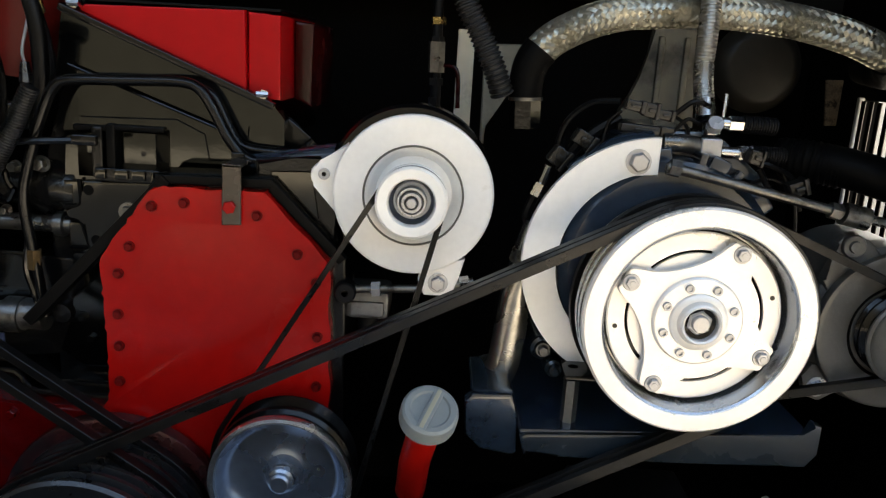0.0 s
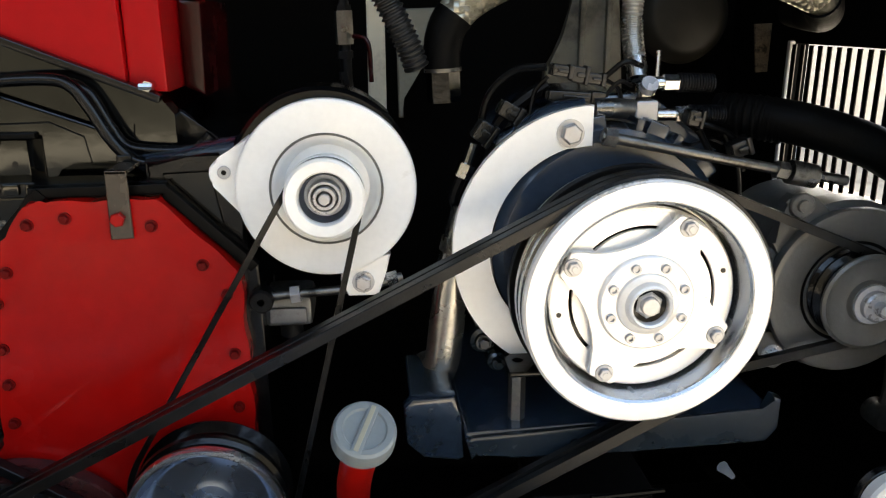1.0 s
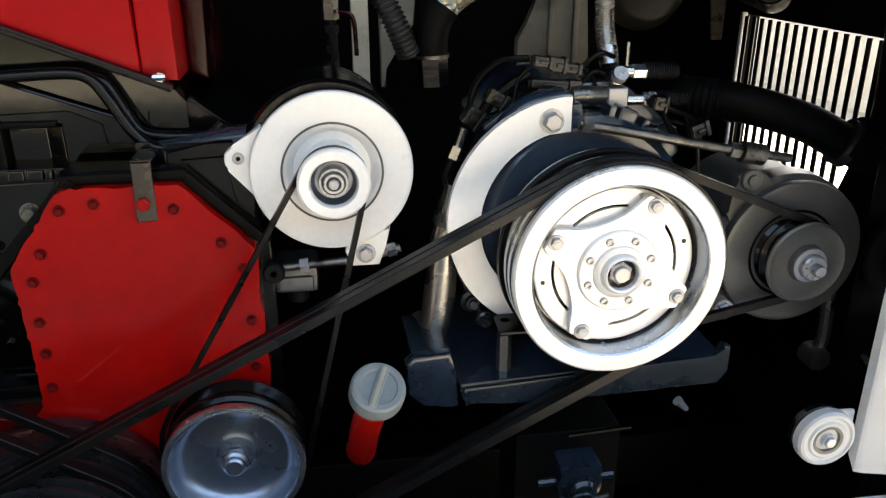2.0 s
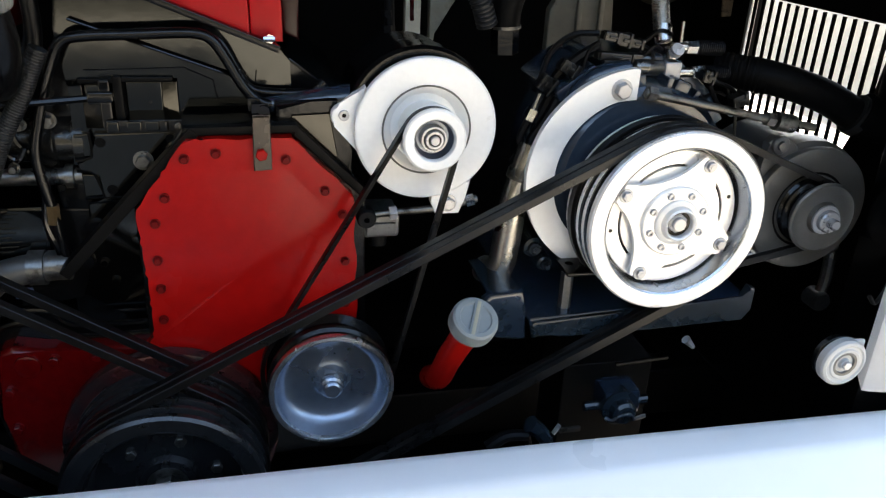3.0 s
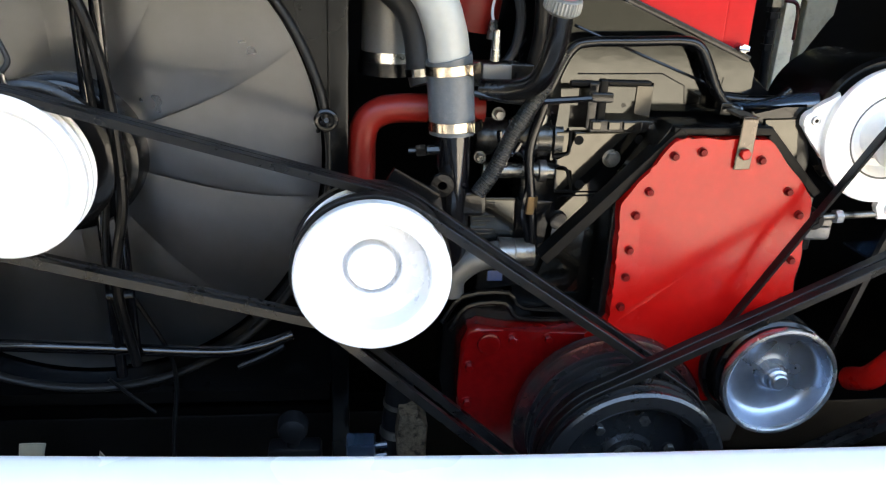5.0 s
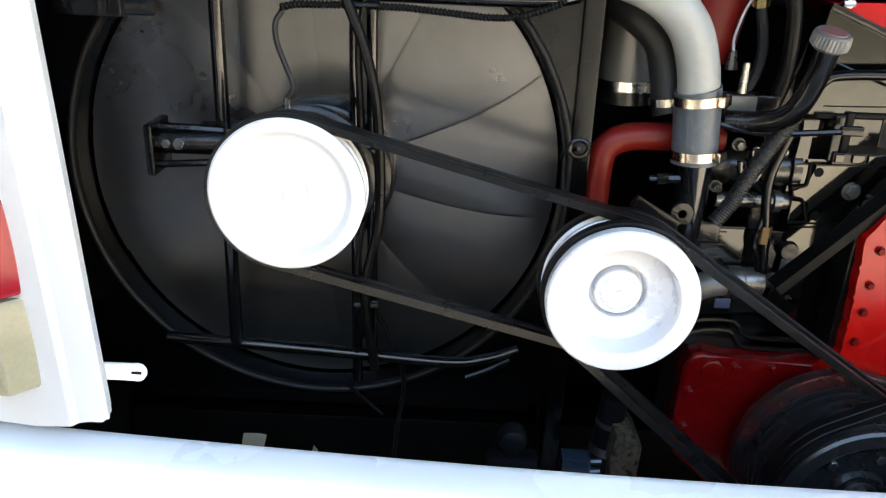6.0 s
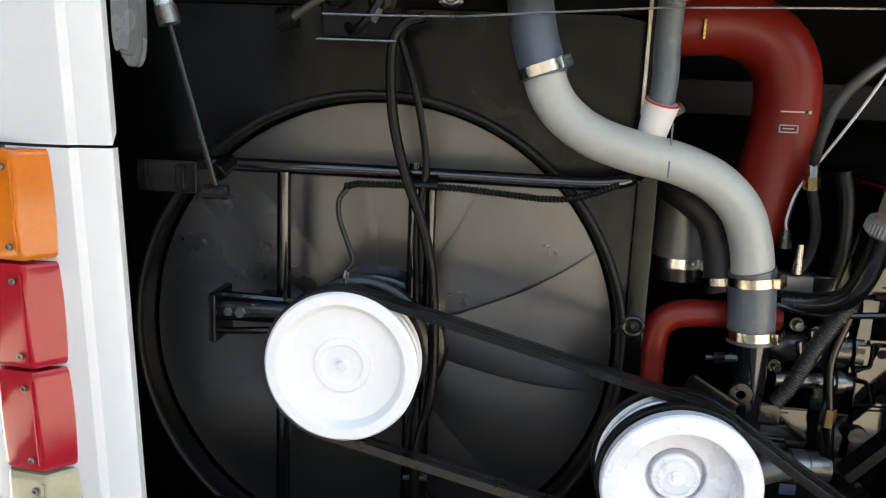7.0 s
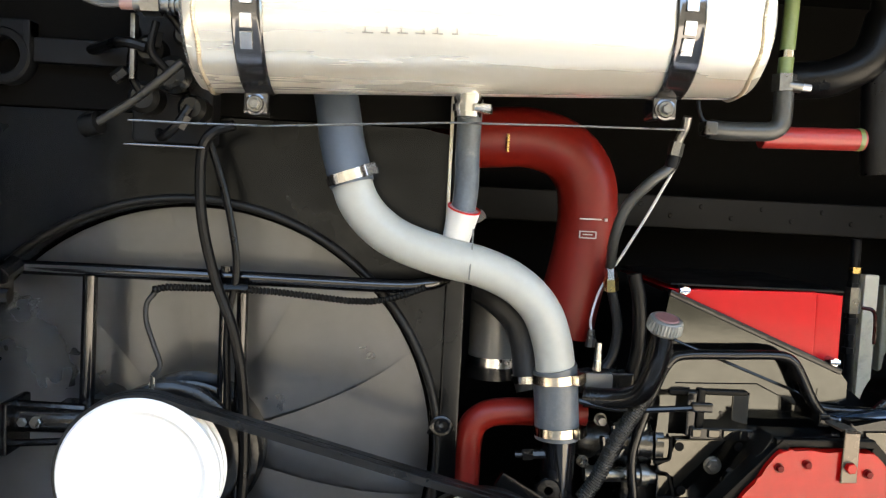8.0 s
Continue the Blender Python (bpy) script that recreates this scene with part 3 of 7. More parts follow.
part("hub_ring", spun(0.461, 0.754, [(0.0125, 0.634), (0.0135, 0.6315), (0.0165, 0.631), (0.0175, 0.633)], 32), ALU, roller, "grey ring round the hub")
bm = block(0.462, 0.503, 0.652, 0.658, 0.742, 0.774, bevel=0.003)
part("bracket", bm, WHITE_PAINT, roller)

# ---- cooling fan, shroud and guard ----
FX, FZ, FR = -1.117, 0.928, 0.343
def shroud():
    bm = bmesh.new()
    seg = 96
    outer, inner = [], []
    x0, x1, z0, z1 = -1.5, -0.772, 0.57, 1.385
    for i in range(seg):
        a = 2 * math.pi * i / seg
        c, s = math.cos(a), math.sin(a)
        k = min((x1 - FX) / c if c > 1e-9 else 9, (x0 - FX) / c if c < -1e-9 else 9, (z1 - FZ) / s if s > 1e-9 else 9, (z0 - FZ) / s if s < -1e-9 else 9)
        k = max(k, FR * 1.002)
        outer.append(bm.verts.new((FX + k * c, 0.965, FZ + k * s)))
        inner.append(bm.verts.new((FX + FR * c, 0.965, FZ + FR * s)))
    for i in range(seg):
        j = (i + 1) % seg
        bm.faces.new((outer[i], outer[j], inner[j], inner[i]))
    lathe(bm, FX, FZ, [(FR, 0.965), (FR - 0.004, 0.99), (FR - 0.004, 1.09)], 96)
    box(bm, -1.5, -0.772, 1.30, 1.32, 0.36, 1.5)
    return bm


sh = thing("fan_shroud", (FX, 0.965, 0.36), "black sheet-metal fan shroud with a rolled round opening", "fan shroud")
part("sheet", shroud(), SHROUD, sh)
part("rolled_lip", spun(FX, FZ, [(FR + 0.0045 - 0.0062 * math.cos(q), 0.9655 - 0.009 * math.sin(q)) for q in (math.pi * k / 10 for k in range(11))], 120), mat("rubber_edge_trim", (0.0055, 0.0052, 0.0047), 0.5, 0, 0.3, 30, 0.2, spec=0.25), sh, "black rubber trim round the opening")
part("upper_sheet", block(-1.5, -0.774, 0.967, 0.975, 1.387, 1.53, bevel=0.002), DARK_WALL, sh, "near-black sheet above the shroud")
part("side_channel", block(-0.772, -0.745, 0.955, 1.30, 0.36, 1.5, bevel=0.004), SHROUD, sh)
part("edge_strip", block(-0.777, -0.7722, 0.946, 0.9535, 1.262, 1.43, bevel=0.002), BEIGE, sh, "scuffed beige edge strip")
part("core", block(-1.46, -0.78, 1.12, 1.18, 0.45, 1.40), MATT_BLACK, sh, "dark radiator core behind the blades")

fan = thing("cooling_fan", (FX, 1.0, FZ), "dark grey cooling fan with broad close blades", "fan")
part("hub", spun(FX, FZ, [(0, 0.955), (0.09, 0.955), (0.10, 0.96), (0.105, 0.975), (0.105, 1.04), (0, 1.04)], 48), BLACK, fan, "black hub")
N_BLADES = 10
for i in range(N_BLADES):
    bm = bmesh.new()
    a0 = 2 * math.pi * i / N_BLADES
    rows = []
    for j in range(9):
        r = 0.098 + (FR - 0.008 - 0.098) * j / 8
        span = 2 * math.pi / N_BLADES * 0.545
        rows.append([])
        for k in range(9):
            u = -1 + 2 * k / 8
            a = a0 + u * span + 0.10 * (j / 8) ** 2
            y = 1.0 - 0.0035 * u * (1 - 0.35 * j / 8) - 0.002 * (1 - u * u) + 0.003 * j / 8
            rows[-1].append(bm.verts.new((FX + r * math.cos(a), y, FZ + r * math.sin(a))))
    for a, b in zip(rows, rows[1:]):
        for k in range(8):
            bm.faces.new((a[k], a[k + 1], b[k + 1], b[k]))
    bmesh.ops.solidify(bm, geom=bm.faces[:], thickness=0.003)
    part("blade", bm, BLADE, fan, angle=60)

guard = thing("fan_guard", (FX, 0.93, 0.67), "black welded rod guard in front of the cooling fan", "fan guard")
part("top_rail", pipe([(-1.345, 0.935, 1.176), (-1.10, 0.93, 1.176), (-0.86, 0.928, 1.174), (-0.80, 0.93, 1.178), (-0.772, 0.95, 1.186)], 0.0095), BLACK_GLOSS, guard)
part("lower_rail", pipe([(-1.345, 0.935, 0.676), (-1.10, 0.93, 0.666), (-0.93, 0.93, 0.656), (-0.87, 0.932, 0.664), (-0.825, 0.94, 0.677)], (0.009, 0.0075)), BLACK_GLOSS, guard)
part("stub_rail", pipe([(-0.90, 0.925, 0.634), (-0.868, 0.926, 0.648), (-0.836, 0.93, 0.664)], 0.0052, seg=10), BLACK, guard)
part("upright", pipe([(-1.237, 0.93, 1.17), (-1.241, 0.93, 0.675)], 0.0095), BLACK_GLOSS, guard)
part("upright", pipe([(-1.062, 0.93, 1.19), (-1.062, 0.93, 0.62)], 0.0075), BLACK_GLOSS, guard)
part("upright", pipe([(-1.040, 0.932, 1.17), (-1.040, 0.932, 0.65)], 0.0075), BLACK_GLOSS, guard)
bm = bmesh.new()
box(bm, -1.43, -1.345, 0.90, 0.955, 1.138, 1.182, 0.004)
box(bm, -1.372, -1.36, 0.893, 0.902, 1.143, 1.176, 0.002)
part("left_bracket", bm, BLACK, guard)
bm = bmesh.new()
tube(bm, [(-0.772 + 0.012 * math.cos(a), 0.888, 1.0 + 0.011 * math.sin(a)) for a in (k * math.pi / 6 for k in range(14))], 0.0035, seg=8, n=2)
tube(bm, [(-0.772, 0.888, 1.0), (-0.78, 0.93, 0.985), (-0.785, 0.955, 0.97)], 0.003, seg=8)
part("ring_eye", bm, BLACK, guard)


# ---- pulleys ----
def dished(name, x, z, r, y, depth, dish, hub, material, label, grooves, groove_y, seat, bolt_r=0.012, step=0.6, hub_out=0.006):
    """A deep dished pulley: rim, sloping wall, floor and hub boss; its grooves lie behind the face."""
    t = thing(name, (x, y, z), label, "pulley")
    y_floor = y + dish
    inner = y_floor - hub_out * 0.25
    prof = [(0, inner), (hub * 0.62, inner), (hub * 0.70, inner - 0.001), (hub * 0.74, y_floor - hub_out), (hub * 0.96, y_floor - hub_out), (hub, y_floor - hub_out + 0.002), (hub * 1.03, y_floor - 0.001), (hub * 1.12, y_floor), (r * step, y_floor), (r * (step + 0.06), y_floor - 0.002), (r * 0.80, y + 0.006), (r * 0.84, y + 0.001), (r * 0.97, y), (r, y + 0.003)]
    prof += [(r, y + 0.008)] + groove_profile(r, r * 0.88, y + 0.010, groove_y, grooves)[0:] + [(r * 0.8, groove_y + 0.003), (seat, groove_y + 0.004), (seat, groove_y + 0.05), (0, groove_y + 0.05)]
    part("wheel", spun(x, z, prof, 80), material, t)
    bm = bmesh.new()
    hexhead(bm, x, inner, z, bolt_r, 0.006, 0.3, bolt_r * 1.8)
    part("centre_bolt", bm, material, t)
    return t


fanp = dished("fan_pulley", -1.131, 0.947, 0.0957, 0.806, 0.05, 0.014, 0.036, PULLEY_WHITE, "white painted fan pulley with a shallow dish", 2, 0.850, 0.045, bolt_r=0.006, step=0.7, hub_out=0.003)
part("bearing_housing", spun(-1.146 + 0.018, 0.938, [(0.03, 0.905), (0.088, 0.905), (0.098, 0.911), (0.098, 0.925), (0.088, 0.93), (0.088, 0.965), (0, 0.965)], 56), BLACK, fanp, "black ribbed bearing housing")
bm = bmesh.new()
tube(bm, [(-1.15, 0.915, 0.976), (-1.22, 0.912, 0.982), (-1.315, 0.905, 0.984)], 0.017, seg=18)
box(bm, -1.323, -1.312, 0.87, 0.935, 0.945, 1.012, 0.003)
tube(bm, [(-1.23, 0.905, 1.0), (-1.315, 0.90, 1.004)], 0.006, seg=8)
tube(bm, [(-1.23, 0.905, 0.958), (-1.315, 0.90, 0.953)], 0.005, seg=8)
box(bm, -1.27, -1.16, 0.905, 0.945, 0.992, 1.003, 0.003)
part("tension_arm", bm, BLACK, fanp, "black tensioner arm with a bolted flange")
bm = bmesh.new()
hexhead(bm, -1.285, 0.892, 0.984, 0.008, 0.006)
hexhead(bm, -1.302, 0.892, 0.984, 0.006, 0.006)
part("nut", bm, STEEL_DULL, fanp)
part("grease_fitting", pipe([(-1.148, 0.915, 1.02), (-1.147, 0.908, 1.036), (-1.146, 0.905, 1.048)], (0.006, 0.003), seg=10), STEEL, fanp, "bright grease fitting")

midp = thing("jackshaft_pulley", (-0.717, 0.775, 0.838), "white painted jackshaft pulley, deeply dished, belts over it", "pulley")
part("wheel", spun(-0.717, 0.838, [(0, 0.806), (0.021, 0.806), (0.0225, 0.8075), (0.024, 0.809), (0.0285, 0.809), (0.030, 0.811), (0.0305, 0.826), (0.0345, 0.826), (0.036, 0.813), (0.038, 0.811), (0.062, 0.810), (0.0655, 0.808), (0.0675, 0.802), (0.069, 0.779), (0.0705, 0.776), (0.073, 0.775), (0.0915, 0.775), (0.094, 0.778), (0.094, 0.786)] + groove_profile(0.094, 0.083, 0.788, 0.862, 4) + [(0.08, 0.864), (0.04, 0.866), (0.04, 0.91), (0, 0.91)], 80), PULLEY_PALE, midp)
bm = bmesh.new()
hexhead(bm, -0.717, 0.806, 0.838, 0.006, 0.005, 0.3, 0.0095)
part("centre_bolt", bm, SILVER, midp)
bm = bmesh.new()
lathe(bm, -0.717, 0.838, [(0.03, 0.88), (0.048, 0.885), (0.05, 0.95), (0.03, 1.05), (0, 1.05)], 32)
box(bm, -0.74, -0.56, 0.93, 0.965, 0.86, 0.895, 0.006)
part("bearing_bracket", bm, BLACK, midp)

KX, KZ = -0.372, 0.566
crank = thing("crankshaft_pulley", (KX, 0.745, KZ), "black multi-groove crankshaft pulley, dusty, with belts", "pulley")
part("wheel", spun(KX, KZ, [(0, 0.775), (0.035, 0.775), (0.04, 0.782), (0.088, 0.786), (0.098, 0.75), (0.104, 0.745), (0.12, 0.745), (0.124, 0.748)] + groove_profile(0.124, 0.108, 0.752, 0.855, 6) + [(0.10, 0.856), (0.10, 0.859)], 96), mat("dusty_black_pulley", (0.045, 0.047, 0.05), 0.3, 0.75, 0.3, 20, 0.15), crank)
part("damper", spun(KX, KZ, [(0.05, 0.858), (0.130, 0.858), (0.139, 0.861), (0.141, 0.865), (0.141, 0.877), (0.134, 0.881), (0.05, 0.882)], 96), mat("red_over_dust", (0.12, 0.03, 0.03), 0.24, 0.6, 0.4, 18, 0.1, coat=0.3, dirt=(0.025, 0.022, 0.022), dirt_at=0.5), crank, "damper ring with red overspray")
bm = bmesh.new()
hexhead(bm, KX, 0.775, KZ, 0.018, 0.016, 0.2, 0.026)
part("centre_bolt", bm, STEEL_DULL, crank)
for i in range(6):
    a = i * math.pi / 3 + 0.2
    bm = bmesh.new()
    hexhead(bm, KX + 0.062 * math.cos(a), 0.784, KZ + 0.062 * math.sin(a), 0.0075, 0.006)
    part("bolt", bm, STEEL_DULL, crank)

idl = thing("water_pump_pulley", (-0.160, 0.80, 0.667), "blue-grey bare metal dished water pump pulley", "pulley")
part("wheel", spun(-0.160, 0.667, [(0, 0.812), (0.012, 0.812), (0.0165, 0.8135), (0.019, 0.817), (0.020, 0.824), (0.023, 0.829), (0.030, 0.832), (0.046, 0.833), (0.058, 0.830), (0.0645, 0.826), (0.0695, 0.818), (0.073, 0.807), (0.0745, 0.803), (0.0755, 0.802), (0.0755, 0.838), (0, 0.842)], 80), IDLER, idl)
part("rim_edge", spun(-0.160, 0.667, [(0.0735, 0.804), (0.0748, 0.8005), (0.0770, 0.7992), (0.0808, 0.7995), (0.0820, 0.802), (0.0820, 0.809), (0.0805, 0.812), (0.0757, 0.812)], 80), MACHINED, idl, "bright worn rim edge")
part("groove_rim", spun(-0.160, 0.667, [(0.073, 0.813), (0.077, 0.816), (0.077, 0.822), (0.0815, 0.825), (0.083, 0.829), (0.076, 0.838), (0.075, 0.848), (0.083, 0.858), (0.0815, 0.862), (0.03, 0.864), (0.03, 0.90), (0, 0.90)], 80), BLACK, idl, "black belt groove rim")
part("centre_bolt", spun(-0.160, 0.667, [(0, 0.799), (0.0095, 0.799), (0.0118, 0.801), (0.0124, 0.806), (0.0155, 0.808), (0.016, 0.813), (0, 0.813)], 32), IDLER, idl)

# ---- timing cover and gear case ----
cover = thing("timing_cover", (-0.27, 0.885, 0.5), "red glossy timing cover with bolts round its rim", "engine cover")
OUT = [(-0.322, 0.984), (-0.196, 0.986), (-0.121, 0.906), (-0.118, 0.745), (-0.114, 0.645), (-0.17, 0.585), (-0.40, 0.585), (-0.41, 0.690), (-0.396, 0.706), (-0.381, 0.725), (-0.381, 0.80), (-0.388, 0.897)]
# Lobe, boss and lobe bolts take the shade-deepened red.
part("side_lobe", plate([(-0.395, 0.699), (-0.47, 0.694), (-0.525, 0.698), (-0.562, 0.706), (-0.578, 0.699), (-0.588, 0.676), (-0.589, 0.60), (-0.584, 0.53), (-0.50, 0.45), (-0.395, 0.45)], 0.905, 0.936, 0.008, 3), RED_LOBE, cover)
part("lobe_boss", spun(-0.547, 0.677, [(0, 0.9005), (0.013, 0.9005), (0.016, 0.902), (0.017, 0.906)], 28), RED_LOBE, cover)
part("sender_boss", spun(-0.256, 0.727, [(0, 0.8825), (0.016, 0.8825), (0.018, 0.886)], 28), RED, cover)
RIM_BOLTS = ((-0.288, 0.968), (-0.234, 0.967), (-0.205, 0.958), (-0.158, 0.915), (-0.136, 0.882), (-0.133, 0.815), (-0.133, 0.752), (-0.325, 0.962), (-0.352, 0.913), (-0.366, 0.88), (-0.368, 0.83), (-0.368, 0.79), (-0.369, 0.745))


def lobed(outline, bolts, swell=0.0035, reach=0.013):
    """An outline that swells a little round each bolt."""
    out = []
    for a, b in zip(outline, outline[1:] + outline[:1]):
        p, q = Vector(a), Vector(b)
        n = Vector((p.y - q.y, q.x - p.x)).normalized()
        steps = max(1, round((q - p).length / 0.006))
        for k in range(steps):
            c = p.lerp(q, k / steps)
            near = min((c - Vector(o)).length for o in bolts)
            c += n * (swell * math.exp(-(max(0.0, near - 0.012) / reach) ** 2) - 0.0015)
            out.append((c.x, c.y))
    return out


part("shell", plate(lobed(OUT, RIM_BOLTS), 0.884, 0.905, 0.003, 2), RED, cover)


def pillow(outline, cx, cz, y, swell, edge=0.86, rings=14):
    """A softly swollen pressed field inside an outline, with shallow dents."""
    bm = bmesh.new()
    rim = []
    for a, b in zip(outline, outline[1:] + outline[:1]):
        p, q = Vector(a), Vector(b)
        k = max(1, round((q - p).length / 0.008))
        rim += [p.lerp(q, i / k) for i in range(k)]
    rows = []
    for j in range(1, rings + 1):
        f = j / rings
        row = []
        for p in rim:
            x, z = cx + (p.x - cx) * f * edge, cz + (p.y - cz) * f * edge
            dent = 0.0006 * math.sin(31 * x + 17 * z) * math.sin(23 * z - 9 * x) * (1 - f)
            row.append(bm.verts.new((x, y + 0.0004 - swell * (1 - f * f) ** 1.7 - dent, z)))
        rows.append(row)
    top = bm.verts.new((cx, y + 0.0004 - swell, cz))
    n = len(rim)
    for k in range(n):
        bm.faces.new((top, rows[0][k], rows[0][(k + 1) % n]))
        for a, b in zip(rows, rows[1:]):
            bm.faces.new((a[k], b[k], b[(k + 1) % n], a[(k + 1) % n]))
    return bm


part("pressed_field", pillow(OUT, -0.255, 0.815, 0.884, 0.004, 0.9), RED, cover)
for x, z in RIM_BOLTS:
    bm = bmesh.new()
    hexhead(bm, x, 0.884, z, 0.0049, 0.0055, x * 40, 0.0064)
    part("bolt", bm, RED_BOLT, cover)
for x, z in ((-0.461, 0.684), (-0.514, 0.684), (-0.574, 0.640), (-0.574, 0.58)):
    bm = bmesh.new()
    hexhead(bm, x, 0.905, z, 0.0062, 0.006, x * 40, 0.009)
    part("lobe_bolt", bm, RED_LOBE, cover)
bm = bmesh.new()
prism(bm, [(-0.244, 0.946), (-0.222, 0.947), (-0.222, 1.016), (-0.243, 1.016)], 0.8775, 0.8805, 0.001, 1)
box(bm, -0.243, -0.222, 0.8775, 0.93, 1.012, 1.016, 0.001)
part("pipe_tab", bm, TAB, cover, "bare steel pipe bracket bolted over the rim")
bm = bmesh.new()
hexhead(bm, -0.234, 0.877, 0.968, 0.0075, 0.007, 0.2)
part("tab_bolt", bm, RED, cover)

case = thing("gear_case", (-0.3, 0.93, 0.45), "black painted gear case behind the red cover", "engine part")
bm = bmesh.new()
prism(bm, [(-0.10, 0.62), (-0.13, 0.47), (-0.48, 0.45), (-0.60, 0.54), (-0.612, 0.60), (-0.61, 0.69), (-0.575, 0.722), (-0.52, 0.726), (-0.495, 0.695), (-0.36, 0.69)], 0.937, 1.0, 0.005)
prism(bm, [(-0.325, 0.998), (-0.192, 1.0), (-0.104, 0.908), (-0.10, 0.6), (-0.38, 0.6), (-0.392, 0.72), (-0.392, 0.895)], 0.905, 0.95, 0.004)
part("plate", bm, BLACK, case)
d = Vector((-0.48 + 0.314, 0, 0.812 - 0.99))
m = Matrix.Translation((-0.397, 0.895, 0.901)) @ Euler((0, -math.atan2(d.z, d.x), 0)).to_matrix().to_4x4()
part("diagonal_flange", block(-0.125, 0.125, -0.002, 0.03, -0.0072, 0.0072, bevel=0.0015, m=m), MATT_BLACK, case)
bm = bmesh.new()
prism(bm, [(-0.325, 0.997), (-0.190, 0.999), (-0.185, 0.988), (-0.325, 0.986)], 0.895, 0.906, 0.002)
prism(bm, [(-0.188, 0.996), (-0.103, 0.91), (-0.112, 0.902), (-0.195, 0.985)], 0.895, 0.906, 0.002)
part("upper_flange", bm, MATT_BLACK, case)
for y, pts in ((0.934, [(-0.600, 0.685), (-0.576, 0.722), (-0.523, 0.727), (-0.503, 0.704), (-0.45, 0.700), (-0.385, 0.700)]), (0.938, [(-0.612, 0.695), (-0.583, 0.736), (-0.517, 0.741), (-0.493, 0.717), (-0.385, 0.714)])):
    part("cast_rib", pipe(flat(pts, y), 0.0045, seg=8, n=3), BLACK, case)
# ---- compressor ----
CPX, CPZ = 0.273, 0.900
comp = thing("air_conditioning_compressor", (CPX, 0.9, 0.75), "blue-black compressor with a bright plated clutch pulley", "compressor")
bm = bmesh.new()
lathe(bm, CPX - 0.012, CPZ + 0.03, [(0, 0.845), (0.112, 0.848), (0.122, 0.856), (0.126, 0.88), (0.126, 0.94), (0.118, 0.95), (0.118, 1.06), (0.10, 1.09), (0, 1.1)], 56)
part("body", bm, BLUE_BLACK, comp)
for i in range(12):
    a = i * math.pi / 6 + 0.15
    m = Matrix.Translation((CPX - 0.012, 0, CPZ + 0.03)) @ Euler((0, -a, 0)).to_matrix().to_4x4()
    part("rib", block(0.105, 0.136, 0.86, 0.95, -0.012, 0.012, bevel=0.004, m=m), BLUE_BLACK, comp)
for a, w in ((2.2, 0.034), (1.62, 0.045), (0.9, 0.05)):
    m = Matrix.Translation((CPX - 0.012, 0, CPZ + 0.03)) @ Euler((0, -a, 0)).to_matrix().to_4x4()
    part("cylinder_head", block(0.10, 0.152, 0.90, 1.06, -w, w, bevel=0.008, m=m), BLUE_BLACK, comp)
part("front_flange", spun(CPX - 0.012, CPZ + 0.03, [(0.098, 0.860), (0.118, 0.860), (0.1215, 0.863), (0.1215, 0.870), (0.119, 0.874), (0.10, 0.875)], 72), BLUE_BLACK, comp)
for a in (1.0, 1.35, 1.72, 2.06, 2.42):
    m = Matrix.Translation((CPX - 0.012, 0, CPZ + 0.03)) @ Euler((0, -a, 0)).to_matrix().to_4x4()
    part("flange_rib", block(0.108, 0.134, 0.862, 0.91, -0.004, 0.004, bevel=0.0015, m=m), BLUE_BLACK, comp)
pulley = part("pulley", spun(CPX, CPZ, [(0.0945, 0.80), (0.0955, 0.782), (0.0985, 0.762), (0.0995, 0.758), (0.101, 0.757), (0.1175, 0.757), (0.12, 0.7595), (0.12, 0.763)] + groove_profile(0.12, 0.107, 0.764, 0.836, 4) + [(0.112, 0.838), (0.06, 0.840), (0.06, 0.80)], 112, True), CLUTCH, comp, "bright plated pulley rim with V grooves")
part("rim_wall", spun(CPX, CPZ, [(0.0995, 0.7575), (0.0975, 0.7592), (0.0968, 0.7625), (0.0945, 0.782), (0.094, 0.799)], 96), MACHINED, comp, "machined inner wall of the rim")
for i in range(4):
    y = 0.764 + 0.018 * i
    part("belt_groove", spun(CPX, CPZ, [(0.1192, y + 0.0034), (0.1079, y + 0.0074), (0.1079, y + 0.0106), (0.1192, y + 0.0146)], 96), STRAP, pulley, "dark metallic belt groove")
LOBES = (63.0, 153.0, 243.0, 333.0)
part("coil", spun(CPX, CPZ, [(0, 0.7905), (0.0925, 0.7905), (0.0925, 0.796), (0, 0.796)], 64), BLACK, comp, "black coil face behind the disc")


def slotted_disc(y0, y1):
    """The armature disc with an arc-shaped slot between each two arms."""
    bm = bmesh.new()
    radii = (0.0, 0.036, 0.052, 0.0685, 0.0722, 0.0895, 0.0912)
    rows = [[bm.verts.new((CPX + r * math.cos(radians(3 * k)), y0 + (0.0015 if r > 0.09 else 0.0), CPZ + r * math.sin(radians(3 * k)))) for k in range(120)] for r in radii[1:]]
    hub = bm.verts.new((CPX, y0, CPZ))
    for k in range(120):
        j = (k + 1) % 120
        bm.faces.new((hub, rows[0][k], rows[0][j]))
        off = (3 * k + 1.5 - 18) % 90
        gap = min(off, 90 - off) < 27
        for i, (a, b) in enumerate(zip(rows, rows[1:])):
            if not (i == 2 and gap):
                bm.faces.new((a[k], b[k], b[j], a[j]))
    bmesh.ops.recalc_face_normals(bm, faces=bm.faces)
    bmesh.ops.solidify(bm, geom=bm.faces[:], thickness=y1 - y0)
    return bm


part("armature_disc", slotted_disc(0.7805, 0.7855), CLUTCH, comp, "bright plated armature disc with curved slots")


